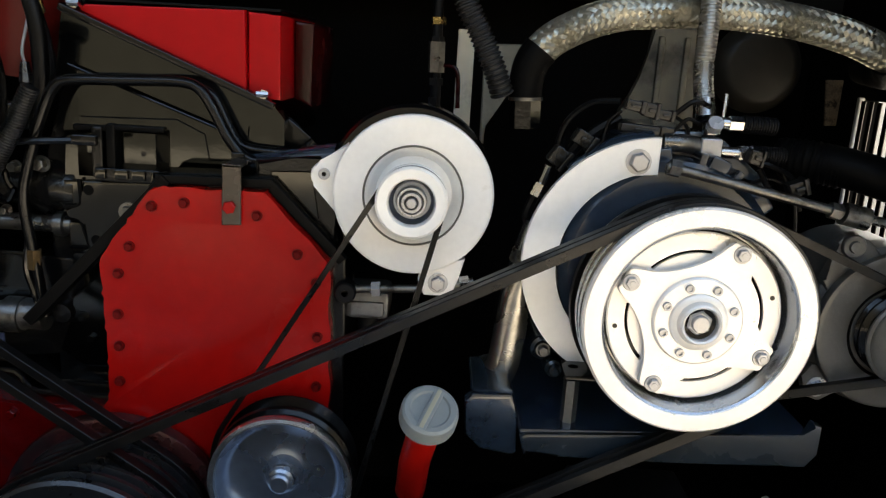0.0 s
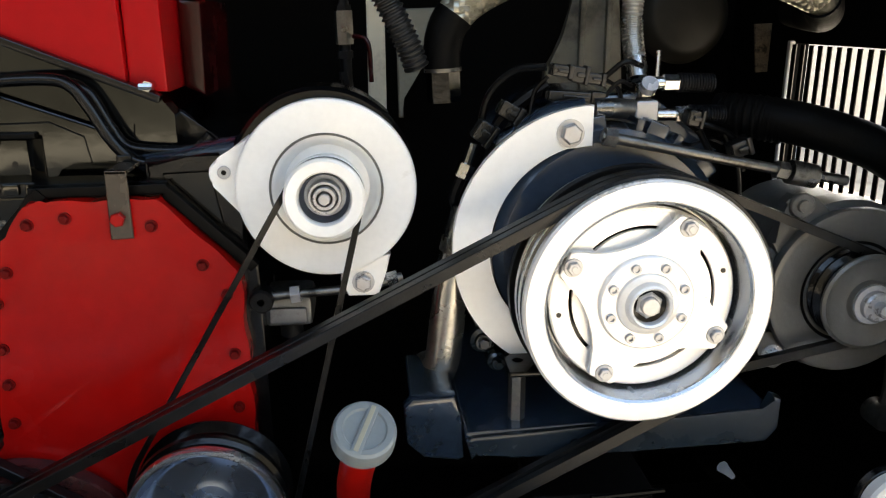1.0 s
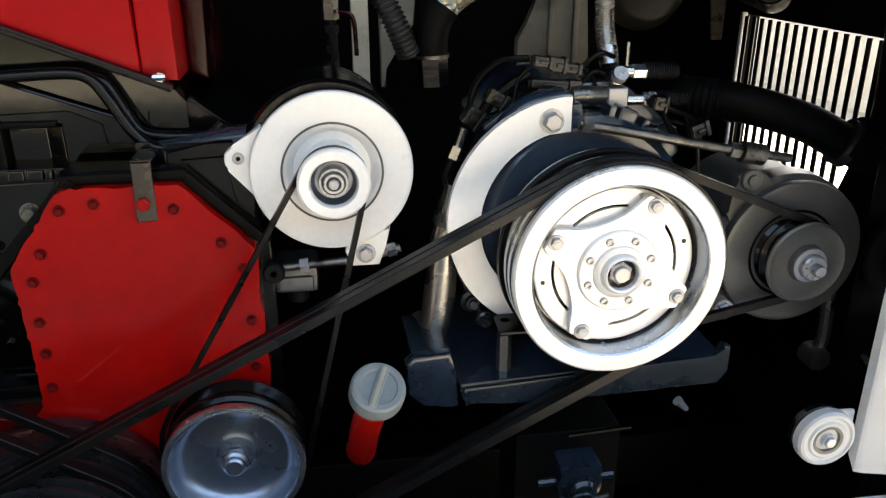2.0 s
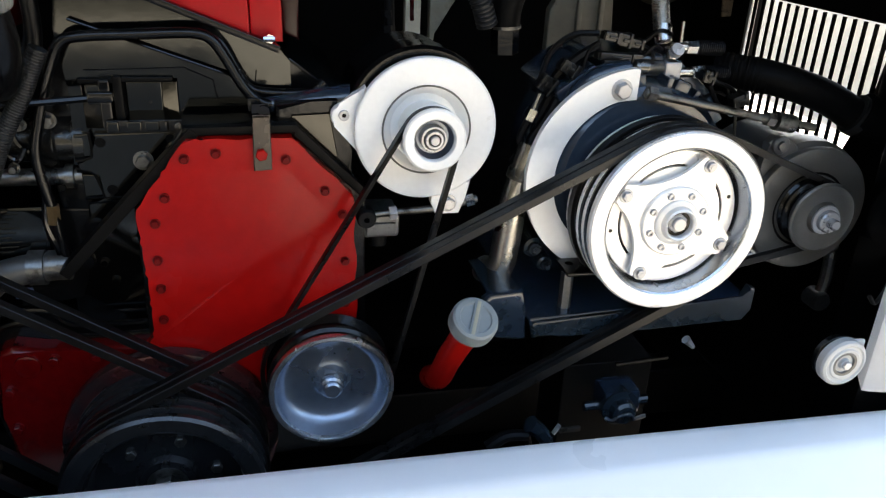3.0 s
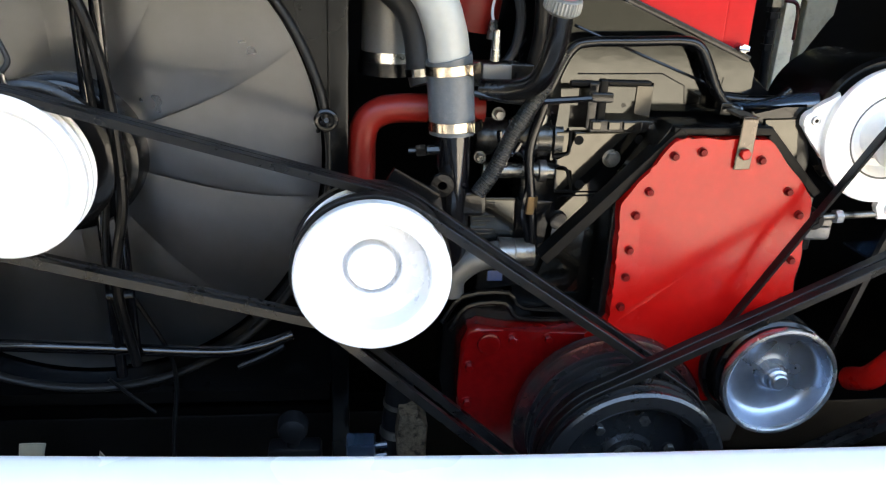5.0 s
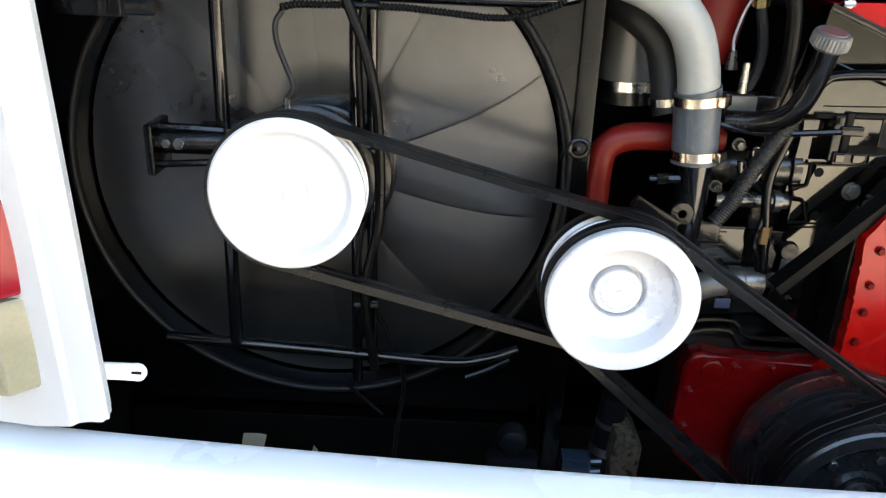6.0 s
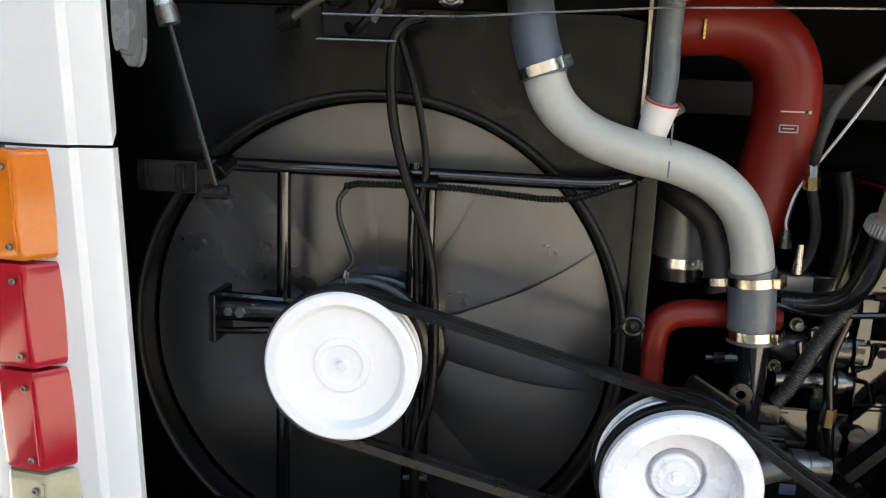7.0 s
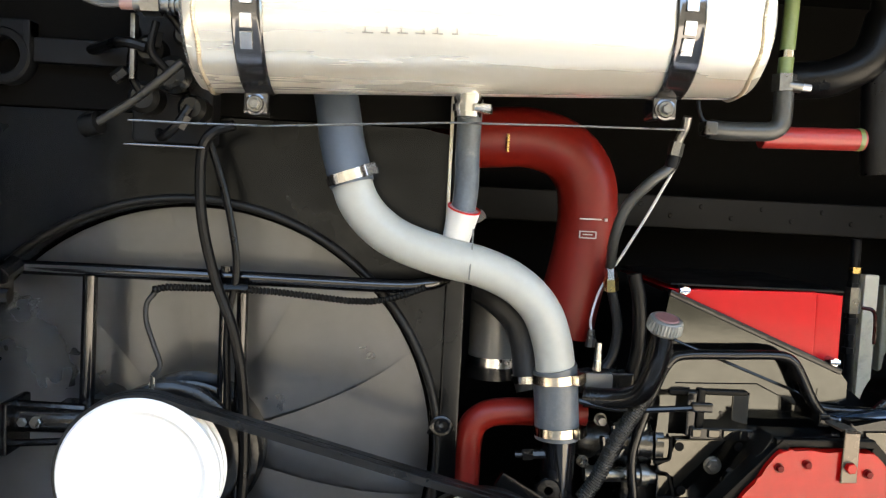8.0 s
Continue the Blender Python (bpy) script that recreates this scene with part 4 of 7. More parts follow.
def star(y0, y1):
    """The spider: four square-ended arms, the sides between them hollowed in a curve."""
    pts = []
    tip, half, low = 0.0885, 0.0145, 0.0568
    for l in LOBES:
        a = radians(l)
        u, v = Vector((math.cos(a), math.sin(a))), Vector((-math.sin(a), math.cos(a)))
        for p in ((tip - 0.003, -half), (tip, -half + 0.003), (tip, half - 0.003), (tip - 0.003, half)):
            q = u * p[0] + v * p[1]
            pts.append((CPX + q.x, CPZ + q.y))
        m = radians(l + 45)
        w, n = Vector((math.cos(m), math.sin(m))), Vector((-math.sin(m), math.cos(m)))
        c = (tip - 0.003) * math.cos(radians(45)) + half * math.sin(radians(45))
        e = (tip - 0.003) * math.sin(radians(45)) - half * math.cos(radians(45))
        for k in range(1, 16):
            f = -1 + 2 * k / 16
            q = w * (low + (c - low) * abs(f) ** 2.2) + n * (e * f)
            pts.append((CPX + q.x, CPZ + q.y))
    return plate(pts, y0, y1, 0.0012, 1)


armature = part("clutch_plate", star(0.7695, 0.7755), CLUTCH, comp, "pressed plated four-armed clutch plate")
for l in LOBES:
    x, z = CPX + 0.0805 * math.cos(radians(l)), CPZ + 0.0805 * math.sin(radians(l))
    bm = bmesh.new()
    lathe(bm, x, z, [(0, 0.7680), (0.0086, 0.7680), (0.0092, 0.7690), (0.0092, 0.770), (0, 0.770)], 20)
    hexhead(bm, x, 0.768, z, 0.0066, 0.0045, l)
    lathe(bm, x, z, [(0, 0.7628), (0.0028, 0.7628), (0.0034, 0.764), (0, 0.764)], 12)
    part("lobe_bolt", bm, ZINC, armature)
    part("spacer", spun(x, z, [(0, 0.775), (0.0085, 0.775), (0.0085, 0.781), (0, 0.781)], 16), STEEL_DULL, armature)
hubp = part("hub_ring", spun(CPX, CPZ, [(0.026, 0.7695), (0.026, 0.7655), (0.028, 0.7648), (0.0445, 0.7648), (0.0462, 0.766), (0.047, 0.770)], 56), CLUTCH, comp, "raised plated hub ring")
for i in range(8):
    a = radians(21 + 45 * i)
    bm = bmesh.new()
    socket(bm, CPX + 0.0372 * math.cos(a), 0.7648, CPZ + 0.0372 * math.sin(a), 0.0046, 0.0035)
    part("cap_screw", bm, ZINC, hubp)
part("hub_collar", spun(CPX, CPZ, [(0.0165, 0.770), (0.0175, 0.7535), (0.0195, 0.752), (0.0215, 0.7535), (0.0235, 0.760), (0.0265, 0.7605), (0.0295, 0.762), (0.031, 0.766)], 40), CLUTCH, comp)
part("shaft_seal", spun(CPX, CPZ, [(0.009, 0.762), (0.0165, 0.760), (0.0168, 0.768), (0, 0.768)], 32), BLACK, comp, "black shaft recess")
bm = spun(CPX, CPZ, [(0, 0.754), (0.0080, 0.754), (0.0092, 0.7555), (0.0095, 0.764), (0, 0.764)], 24)
hexhead(bm, CPX, 0.765, CPZ, 0.0135, 0.006, 0.4)
part("shaft_nut", bm, ZINC, comp)
for l, r in ((18.0, 0.0822), (190.0, 0.0822)):
    part("pin_hole", spun(CPX + r * math.cos(radians(l)), CPZ + r * math.sin(radians(l)), [(0, 0.7798), (0.0026, 0.7798), (0.0026, 0.782)], 10), BLACK, comp, "small dark hole")

for x, z, r, y in ((0.137, 0.812, 0.016, 0.905), (0.152, 0.79, 0.012, 0.895), (0.168, 0.835, 0.018, 0.91), (0.192, 0.805, 0.014, 0.90)):
    bm = spun(x, z, [(0, y - 0.014), (r * 0.55, y - 0.014), (r * 0.62, y - 0.008), (r * 0.9, y - 0.006), (r, y - 0.001), (r, y + 0.06), (0, y + 0.06)], 20)
    hexhead(bm, x, y - 0.014, z, r * 0.42, 0.006, x * 20)
    part("foot_boss", bm, BLUE_GREY, comp)
brk = thing("belt_tension_bracket", (0.24, 0.85, 0.93), "bare aluminium crescent belt tension bracket", "bracket")
pts = []
BX, BZ = 0.243, 0.934
for i in range(37):
    a = radians(96 + (246 - 96) * i / 36)
    pts.append((BX + 0.146 * math.cos(a), BZ + 0.143 * math.sin(a)))
for i in range(37):
    a = radians(240 - (240 - 104) * i / 36)
    pts.append((BX + 0.002 + 0.110 * math.cos(a), BZ - 0.002 + 0.108 * math.sin(a)))
pts = [(0.236, 1.077)] + pts + [(0.236, 1.036)]
part("crescent", plate(pts, 0.846, 0.856, 0.0015), SILVER, brk)
bm = bmesh.new()
hexhead(bm, 0.213, 0.846, 1.050, 0.0105, 0.009, 0.3, 0.014)
part("bolt", bm, ZINC, brk)

tie = thing("tension_rod", (0.24, 0.86, 1.04), "bare steel threaded tension rod with lock nuts", "rod")
part("rod", pipe([(0.242, 0.838, 1.048), (0.431, 0.838, 1.010), (0.50, 0.838, 0.998)], 0.0055, n=1), STEEL_DULL, tie)
d = Vector((0.208, 0, -0.042)).normalized()
for s0, ln, r in ((0.022, 0.012, 0.0095), (0.204, 0.012, 0.0095), (0.219, 0.028, 0.0125)):
    a = Vector((0.223, 0.838, 1.052)) + d * s0
    part("lock_nut", pipe([a, a + d * ln], r, seg=6 if r < 0.012 else 20, n=1), STEEL_DULL, tie)

tray = thing("compressor_tray", (0.24, 0.9, 0.72), "blue-grey painted steel mounting tray under the compressor", "bracket")
bm = bmesh.new()
prism(bm, [(0.106, 0.742), (0.113, 0.747), (0.28, 0.755), (0.422, 0.760), (0.430, 0.778), (0.440, 0.774), (0.440, 0.740), (0.428, 0.724), (0.28, 0.722), (0.150, 0.720), (0.140, 0.729), (0.126, 0.730), (0.112, 0.720)], 0.80, 0.812, 0.004)
part("front_lip", bm, BLUE_GREY, tray)
part("top_plate", block(0.106, 0.435, 0.806, 1.12, 0.742, 0.750, bevel=0.003, m=Matrix.Translation((0.1, 0, 0.745)) @ Euler((0, radians(-1.8), 0)).to_matrix().to_4x4() @ Matrix.Translation((-0.1, 0, -0.745))), BLUE_BLACK, tray)
bm = bmesh.new()
prism(bm, [(0.043, 0.776), (0.052, 0.785), (0.097, 0.787), (0.104, 0.76), (0.107, 0.715), (0.100, 0.711), (0.063, 0.717), (0.046, 0.734)], 0.815, 0.83, 0.006)
part("side_wing", bm, BLUE_BLACK, tray)
part("wing_top", block(0.05, 0.097, 0.822, 0.93, 0.779, 0.785, bevel=0.003), BLUE_GREY, tray)
bm = bmesh.new()
box(bm, 0.15, 0.25, 0.80, 0.85, 0.812, 0.818, 0.002)
part("shelf", bm, BLACK, tray)
for x, z0, z1 in ((0.163, 0.752, 0.806), (0.188, 0.815, 0.828)):
    bm = pipe([(x, 0.83, z0), (x, 0.83, z1)], 0.009, seg=6, n=1)
    tube(bm, [(x, 0.83, z1), (x, 0.83, z1 + 0.012)], 0.006, seg=10, n=1)
    part("stud", bm, STEEL_DULL, tray)

# ---- alternators ----
AX, AZ = -0.028, 0.991
alt = thing("alternator", (AX, 0.885, AZ), "silver-painted alternator with a large fan disc", "alternator")
disc = part("fan_disc", spun(AX, AZ, [(0.034, 0.902), (0.044, 0.902), (0.050, 0.890), (0.056, 0.886), (0.088, 0.885), (0.0915, 0.887), (0.0925, 0.891), (0.0915, 0.897), (0.085, 0.899), (0.03, 0.91)], 96), SILVER, alt)
part("groove_ring", spun(AX, AZ, [(0.0555, 0.8855), (0.0562, 0.8848), (0.0572, 0.8848), (0.058, 0.8855)], 80), ALU, alt)
part("drive_pulley", spun(AX, AZ + 0.001, [(0.024, 0.852), (0.025, 0.838), (0.027, 0.835), (0.037, 0.834), (0.0395, 0.836), (0.0395, 0.842), (0.033, 0.847), (0.033, 0.853), (0.0395, 0.858), (0.0395, 0.864), (0.034, 0.870), (0.034, 0.905)], 64), SILVER, alt)
part("pulley_dish", spun(AX, AZ + 0.001, [(0.0, 0.852), (0.0205, 0.852), (0.0222, 0.846), (0.0242, 0.840)], 48), mat("blue_dark_steel", (0.2, 0.22, 0.26), 0.3, 0.8, 0.15, 30, 0.1), alt)
part("pulley_nut", spun(AX, AZ + 0.001, [(0, 0.833), (0.0048, 0.833), (0.0058, 0.8345), (0.006, 0.845), (0.0074, 0.845), (0.0076, 0.8375), (0.0082, 0.8365), (0.0108, 0.8365), (0.0114, 0.8375), (0.0116, 0.846), (0.0129, 0.846), (0.0131, 0.8415), (0.0138, 0.8405), (0.0158, 0.8405), (0.0166, 0.842), (0.017, 0.8525)], 48), ZINC, alt)
for r, w in ((0.0067, 0.0007), (0.01225, 0.00065)):
    part("nut_groove", spun(AX, AZ + 0.001, [(r - w, 0.8435), (r, 0.843), (r + w, 0.8435)], 40), STEEL_DULL, alt, "dark groove round the nut")
bm = bmesh.new()
lathe(bm, AX - 0.004, AZ + 0.006, [(0.03, 0.904), (0.092, 0.906), (0.096, 0.912), (0.096, 0.95), (0.088, 0.956), (0.088, 1.06), (0.07, 1.07), (0, 1.07)], 64)
part("body", bm, BLACK, alt)
bm = plate([(-0.1475, 1.006), (-0.1465, 1.013), (-0.142, 1.0185), (-0.135, 1.022), (-0.105, 1.046), (-0.09, 1.02), (-0.10, 0.965), (-0.111, 0.956), (-0.119, 0.966), (-0.142, 0.996), (-0.1465, 1.0)], 0.899, 0.911, 0.0025)
part("upper_ear", bm, SILVER, alt)
part("ear_bushing", spun(-0.1315, 1.0085, [(0, 0.8965), (0.0042, 0.8965), (0.0046, 0.8945), (0.0062, 0.8945), (0.0068, 0.896), (0.0068, 0.90), (0, 0.90)], 20), ZINC, alt)
part("ear_hole", spun(-0.1315, 1.0085, [(0, 0.8962), (0.0026, 0.8962), (0.0028, 0.8968)], 14), MATT_BLACK, alt, "small dark hole")
bm = plate([(-0.014, 0.91), (0.036, 0.918), (0.030, 0.895), (0.022, 0.872), (-0.010, 0.872), (-0.018, 0.890)], 0.893, 0.903, 0.002)
part("lower_ear", bm, SILVER, alt)
bm = bmesh.new()
hexhead(bm, 0.006, 0.893, 0.888, 0.009, 0.007, 0.5, 0.012)
part("ear_bolt", bm, ZINC, alt)

arm = thing("alternator_bracket", (-0.17, 0.93, 0.98), "black cast bracket that carries the alternator", "bracket")
bm = plate([(-0.215, 1.018), (-0.17, 1.022), (-0.125, 1.03), (-0.118, 0.99), (-0.115, 0.92), (-0.135, 0.915), (-0.145, 0.955), (-0.19, 0.99), (-0.215, 0.995)], 0.915, 0.955, 0.006)
part("web", bm, BLACK, arm)
part("tan_gusset", plate([(-0.196, 1.006), (-0.148, 1.008), (-0.138, 0.95), (-0.15, 0.952), (-0.192, 0.992)], 0.9115, 0.915, 0.001, 1), TAN_PLATE, arm, "dusty tan gusset face")
part("casting", pipe([(-0.225, 0.95, 1.010), (-0.19, 0.945, 1.012), (-0.155, 0.937, 1.018), (-0.118, 0.93, 1.022)], (0.010, 0.020), seg=16), BLUE_BLACK, arm, "glossy blue-black casting")

link = thing("adjuster_link", (-0.1, 0.9, 0.87), "bare steel adjuster link rod below the alternator", "rod")
part("rod", pipe([(-0.113, 0.905, 0.870), (-0.06, 0.90, 0.875), (0.0, 0.90, 0.879), (0.048, 0.90, 0.890)], 0.005, n=3), STEEL_DULL, link)
part("eye", spun(-0.103, 0.869, [(0.004, 0.890), (0.011, 0.890), (0.013, 0.893), (0.013, 0.912), (0.004, 0.914)], 24), OILY_BLACK, link)
part("lock_nut", pipe([(-0.072, 0.90, 0.8735), (-0.062, 0.90, 0.8745)], 0.010, seg=6, n=1), ZINC, link)
part("end_nut", pipe([(0.032, 0.90, 0.887), (0.043, 0.90, 0.8895)], 0.009, seg=6, n=1), STEEL, link)

valve = thing("coolant_valve", (-0.09, 0.93, 0.85), "grey cast coolant valve with a clamped outlet", "valve")
part("body", block(-0.106, -0.052, 0.925, 0.99, 0.826, 0.862, bevel=0.007), CAST, valve)
part("cap_plate", block(-0.100, -0.058, 0.9205, 0.927, 0.831, 0.850, bevel=0.003), CAST, valve)
part("outlet", pipe([(-0.079, 0.955, 0.83), (-0.079, 0.955, 0.806)], 0.013, seg=18, n=1), OILY_BLACK, valve)

A2X, A2Z = 0.523, 0.877
alt2 = thing("second_alternator", (A2X, 0.835, A2Z), "dull unpainted aluminium alternator with a ribbed pulley", "alternator")
part("fan_disc", spun(A2X, A2Z, [(0.03, 0.850), (0.045, 0.843), (0.05, 0.838), (0.085, 0.835), (0.0905, 0.837), (0.092, 0.842), (0.09, 0.85), (0.03, 0.86)], 88), ALU, alt2)
part("body", spun(A2X, A2Z, [(0.03, 0.852), (0.09, 0.852), (0.096, 0.858), (0.097, 0.885), (0.09, 0.89), (0.09, 1.0), (0, 1.01)], 56), ALU, alt2)
part("drive_pulley", spun(A2X, A2Z, [(0.0, 0.800), (0.022, 0.800), (0.024, 0.806), (0.040, 0.807), (0.048, 0.803), (0.051, 0.805), (0.051, 0.808), (0.046, 0.811), (0.03, 0.85)], 64), ALU, alt2)
part("groove_band", spun(A2X, A2Z, [(0.0475, 0.8105), (0.041, 0.815), (0.041, 0.820), (0.0495, 0.825), (0.0495, 0.828), (0.042, 0.833), (0.0485, 0.838), (0.042, 0.842), (0.042, 0.846)], 64), BLACK, alt2, "black pulley grooves")
part("dark_ring", spun(A2X, A2Z, [(0.044, 0.8425), (0.0455, 0.8418), (0.054, 0.8372), (0.0565, 0.8368)], 64), MATT_BLACK, alt2, "dark ring on the disc behind the pulley")
bm = bmesh.new()
lathe(bm, A2X, A2Z, [(0, 0.776), (0.0065, 0.776), (0.0075, 0.778), (0.0075, 0.787), (0.014, 0.787), (0.016, 0.789), (0.016, 0.796), (0.021, 0.797), (0.021, 0.801)], 24)
part("shaft_nut", bm, ZINC, alt2)
bm = plate([(0.452, 0.982), (0.444, 0.974), (0.444, 0.955), (0.435, 0.93), (0.45, 0.905), (0.50, 0.95), (0.492, 0.967), (0.478, 0.978), (0.465, 0.985)], 0.848, 0.862, 0.003)
part("upper_ear", bm, ALU, alt2)
bm = spun(0.461, 0.971, [(0, 0.840), (0.006, 0.840), (0.007, 0.843), (0.012, 0.843), (0.0135, 0.845), (0.0135, 0.85)], 24)
part("ear_bolt", bm, STEEL_DULL, alt2)
bm = plate([(0.43, 0.815), (0.44, 0.83), (0.49, 0.83), (0.47, 0.795), (0.455, 0.785), (0.438, 0.79)], 0.848, 0.860, 0.003)
part("lower_ear", bm, ALU, alt2)
bm = bmesh.new()
hexhead(bm, 0.449, 0.848, 0.803, 0.009, 0.007, 0.4, 0.012)
part("lower_bolt", bm, ZINC, alt2)
bm = pipe([(0.60, 0.86, 0.82), (0.605, 0.86, 0.75), (0.60, 0.86, 0.72)], 0.009, seg=10)
lathe(bm, 0.598, 0.715, [(0, 0.845), (0.014, 0.845), (0.016, 0.85), (0.016, 0.875), (0, 0.875)], 20)
part("foot_link", bm, STEEL_DULL, alt2, "dull steel foot link with an eye")

# ---- belts ----
for y in (0.771, 0.7865):
    belt("compressor_belt", [(KX, KZ, 0.122), (CPX, CPZ, 0.1185)], y, 0.013, 0.0115, label="black rubber V-belt from crankshaft to compressor", group="compressor drive belts")
for y in (0.7995, 0.8465):
    belt("jackshaft_belt", [(-0.717, 0.838, 0.093), (KX, KZ, 0.122)], y, 0.0135, 0.0115, label="black rubber V-belt from crankshaft to jackshaft", group="jackshaft drive belts")
for y in (0.8165, 0.831):
    belt("fan_belt", [(-1.131, 0.947, 0.0945), (-0.717, 0.838, 0.092)], y, 0.0135, 0.011, label="black rubber V-belt that drives the cooling fan", group="fan drive belts")
belt("alternator_belt", [(AX, AZ, 0.036), (-0.160, 0.667, 0.088)], 0.8525, 0.014, 0.0062, label="narrow black V-belt of the alternator")
belt("second_alternator_belt", [(CPX, CPZ, 0.1185), (A2X, A2Z, 0.046)], 0.819, 0.0125, 0.0095, label="narrow black V-belt of the unpainted alternator")

# ---- oil filler with its cap ----
fil = thing("oil_filler", (0.003, 0.74, 0.66), "red filler pipe with a grey screw cap", "filler pipe")
ax = (Vector((0.0045, 0.726, 0.8025)) - Vector((-0.012, 0.80, 0.69))).normalized()
c = Vector((0.0045, 0.726, 0.8025))
part("pipe", pipe([c - ax * 0.012, c - ax * 0.06, c - ax * 0.11, (-0.012, 0.822, 0.66), (-0.014, 0.86, 0.635)], 0.0172, seg=20), RED_TUBE, fil)
m = Matrix.Translation(c) @ ax.to_track_quat("Z", "Y").to_matrix().to_4x4()
bm = bmesh.new()
prof = [(0, 0.004), (0.019, 0.004), (0.0205, 0.006), (0.026, 0.006), (0.0285, 0.004), (0.0295, 0.0), (0.0295, -0.014), (0.027, -0.017), (0, -0.017)]
lathe(bm, 0, 0, [(r, h) for r, h in prof], 40)
bmesh.ops.transform(bm, verts=bm.verts, matrix=m @ Euler((radians(90), 0, 0)).to_matrix().to_4x4())
cap = part("cap", bm, CAP_GREY, fil, "grey plastic screw cap")
tw = Euler((0, 0, radians(-32))).to_matrix().to_4x4()
part("grip", block(-0.0052, 0.0052, -0.0255, 0.0255, 0.003, 0.0068, bevel=0.0015, m=m @ tw), CAP_GREY, cap)
part("stripe", block(-0.0022, 0.0022, -0.024, 0.024, 0.0062, 0.0076, bevel=0.0004, m=m @ tw), CAP_CREAM, cap, "cream raised stripe")

# ---- side grille on the right ----
gr = thing("side_grille", (0.66, 1.09, 0.88), "side grille of upright black slats, daylight between them", "grille")
for i in range(15):
    y = 1.268 - 0.0238 * i
    low = 0.895 if y > 0.985 else 0.895 + (0.985 - y) * 2.4
    m = Matrix.Translation((0.664, y, 0)) @ Euler((0, 0, radians(35))).to_matrix().to_4x4()
    part("slat", block(-0.0015, 0.0015, -0.0034, 0.0034, low, 1.117, bevel=0.0005, m=m), BLACK, gr)
part("frame", block(0.660, 0.670, 1.276, 1.284, 0.89, 1.122, bevel=0.002), FIN, gr, "pale aluminium grille frame")
post = thing("bay_post", (0.62, 0.76, 0.3), "black upright post at the edge of the bay", "post")
part("upright", block(0.585, 0.66, 0.72, 0.80, 0.3, 1.7, bevel=0.004), BLACK, post)
part("cable", pipe([(0.575, 0.715, 1.05), (0.578, 0.713, 0.95), (0.568, 0.712, 0.88), (0.572, 0.713, 0.82), (0.56, 0.712, 0.79), (0.55, 0.715, 0.80)], 0.0028, seg=8), HOSE_DARK, post)
part("tag_wire", pipe([(0.562, 0.717, 1.0), (0.560, 0.716, 0.93)], 0.0015, seg=6), WHITE_PLASTIC, post, "thin white wire")

# ---- engine block and its front ----
eng = thing("engine_block", (-0.3, 1.1, 0.45), "grey-black dusty diesel engine block with cast housings", "engine")
part("block", plate([(-0.50, 0.47), (-0.12, 0.47), (-0.115, 1.0), (-0.19, 1.06), (-0.455, 1.165), (-0.50, 1.0)], 1.0, 1.34, 0.006), BLACK, eng)
bm = bmesh.new()
for ring in ([(-0.467, 0.93), (-0.19, 0.93), (-0.191, 0.977), (-0.463, 0.977)], [(-0.463, 0.977), (-0.446, 0.977), (-0.446, 1.040), (-0.462, 1.040), (-0.460, 1.02)], [(-0.332, 0.977), (-0.191, 0.977), (-0.192, 1.040), (-0.332, 1.040)], [(-0.462, 1.040), (-0.192, 1.040), (-0.192, 1.06), (-0.21, 1.083), (-0.456, 1.178), (-0.468, 1.10)]):
    prism(bm, ring, 0.971, 1.002)
bmesh.ops.remove_doubles(bm, verts=bm.verts, dist=0.0002)
part("front_housing", bm, GREY_CAST, eng, "grey dusty cast front housing with a sunk port")
part("cover_plate", plate([(-0.438, 0.972), (-0.311, 0.976), (-0.300, 0.93), (-0.33, 0.70), (-0.368, 0.683), (-0.40, 0.69), (-0.478, 0.748), (-0.455, 0.80), (-0.457, 0.880), (-0.430, 0.884), (-0.434, 0.920), (-0.460, 0.924), (-0.462, 0.936), (-0.441, 0.938)], 0.962, 0.99, 0.003), TAN_PLATE, eng, "tan painted cover plate with sunk bolts")
part("small_plate", plate([(-0.463, 0.971), (-0.442, 0.972), (-0.445, 0.942), (-0.464, 0.941)], 0.965, 0.99, 0.002), TAN_PLATE, eng)
part("small_plate", plate([(-0.459, 0.919), (-0.439, 0.917), (-0.435, 0.889), (-0.459, 0.886)], 0.965, 0.99, 0.002), TAN_PLATE, eng)
for x, z in ((-0.431, 0.961), (-0.346, 0.964), (-0.424, 0.898)):
    part("bolt_hole", spun(x, z, [(0, 0.9612), (0.0064, 0.9612), (0.0072, 0.964)], 16), HOSE_BLACK, eng, "dark bolt hole")
part("split_line", pipe(flat([(-0.456, 0.880), (-0.43, 0.881), (-0.40, 0.882)], 0.962), 0.0014, seg=6, n=1), BLACK, eng)
for x, z, r in ((-0.382, 0.936, 0.0095), (-0.402, 0.827, 0.0065), (-0.379, 0.806, 0.008), (-0.446, 0.795, 0.0055), (-0.435, 0.767, 0.0055), (-0.377, 0.861, 0.0065)):
    bm = bmesh.new()
    hexhead(bm, x, 0.962, z, r, r * 0.8, x * 30, r * 1.35)
    part("cover_bolt", bm, STEEL_DULL if r > 0.009 else TAN_PLATE, eng)
part("port_bar", block(-0.425, -0.411, 0.960, 0.999, 0.977, 1.040, bevel=0.003), BLACK, eng, "black bar across the port")
part("port_bar", block(-0.409, -0.397, 0.964, 0.999, 0.977, 1.044, bevel=0.003), MATT_BLACK, eng)
part("port_lip", block(-0.398, -0.337, 0.964, 0.974, 1.036, 1.043, bevel=0.002), MATT_BLACK, eng)
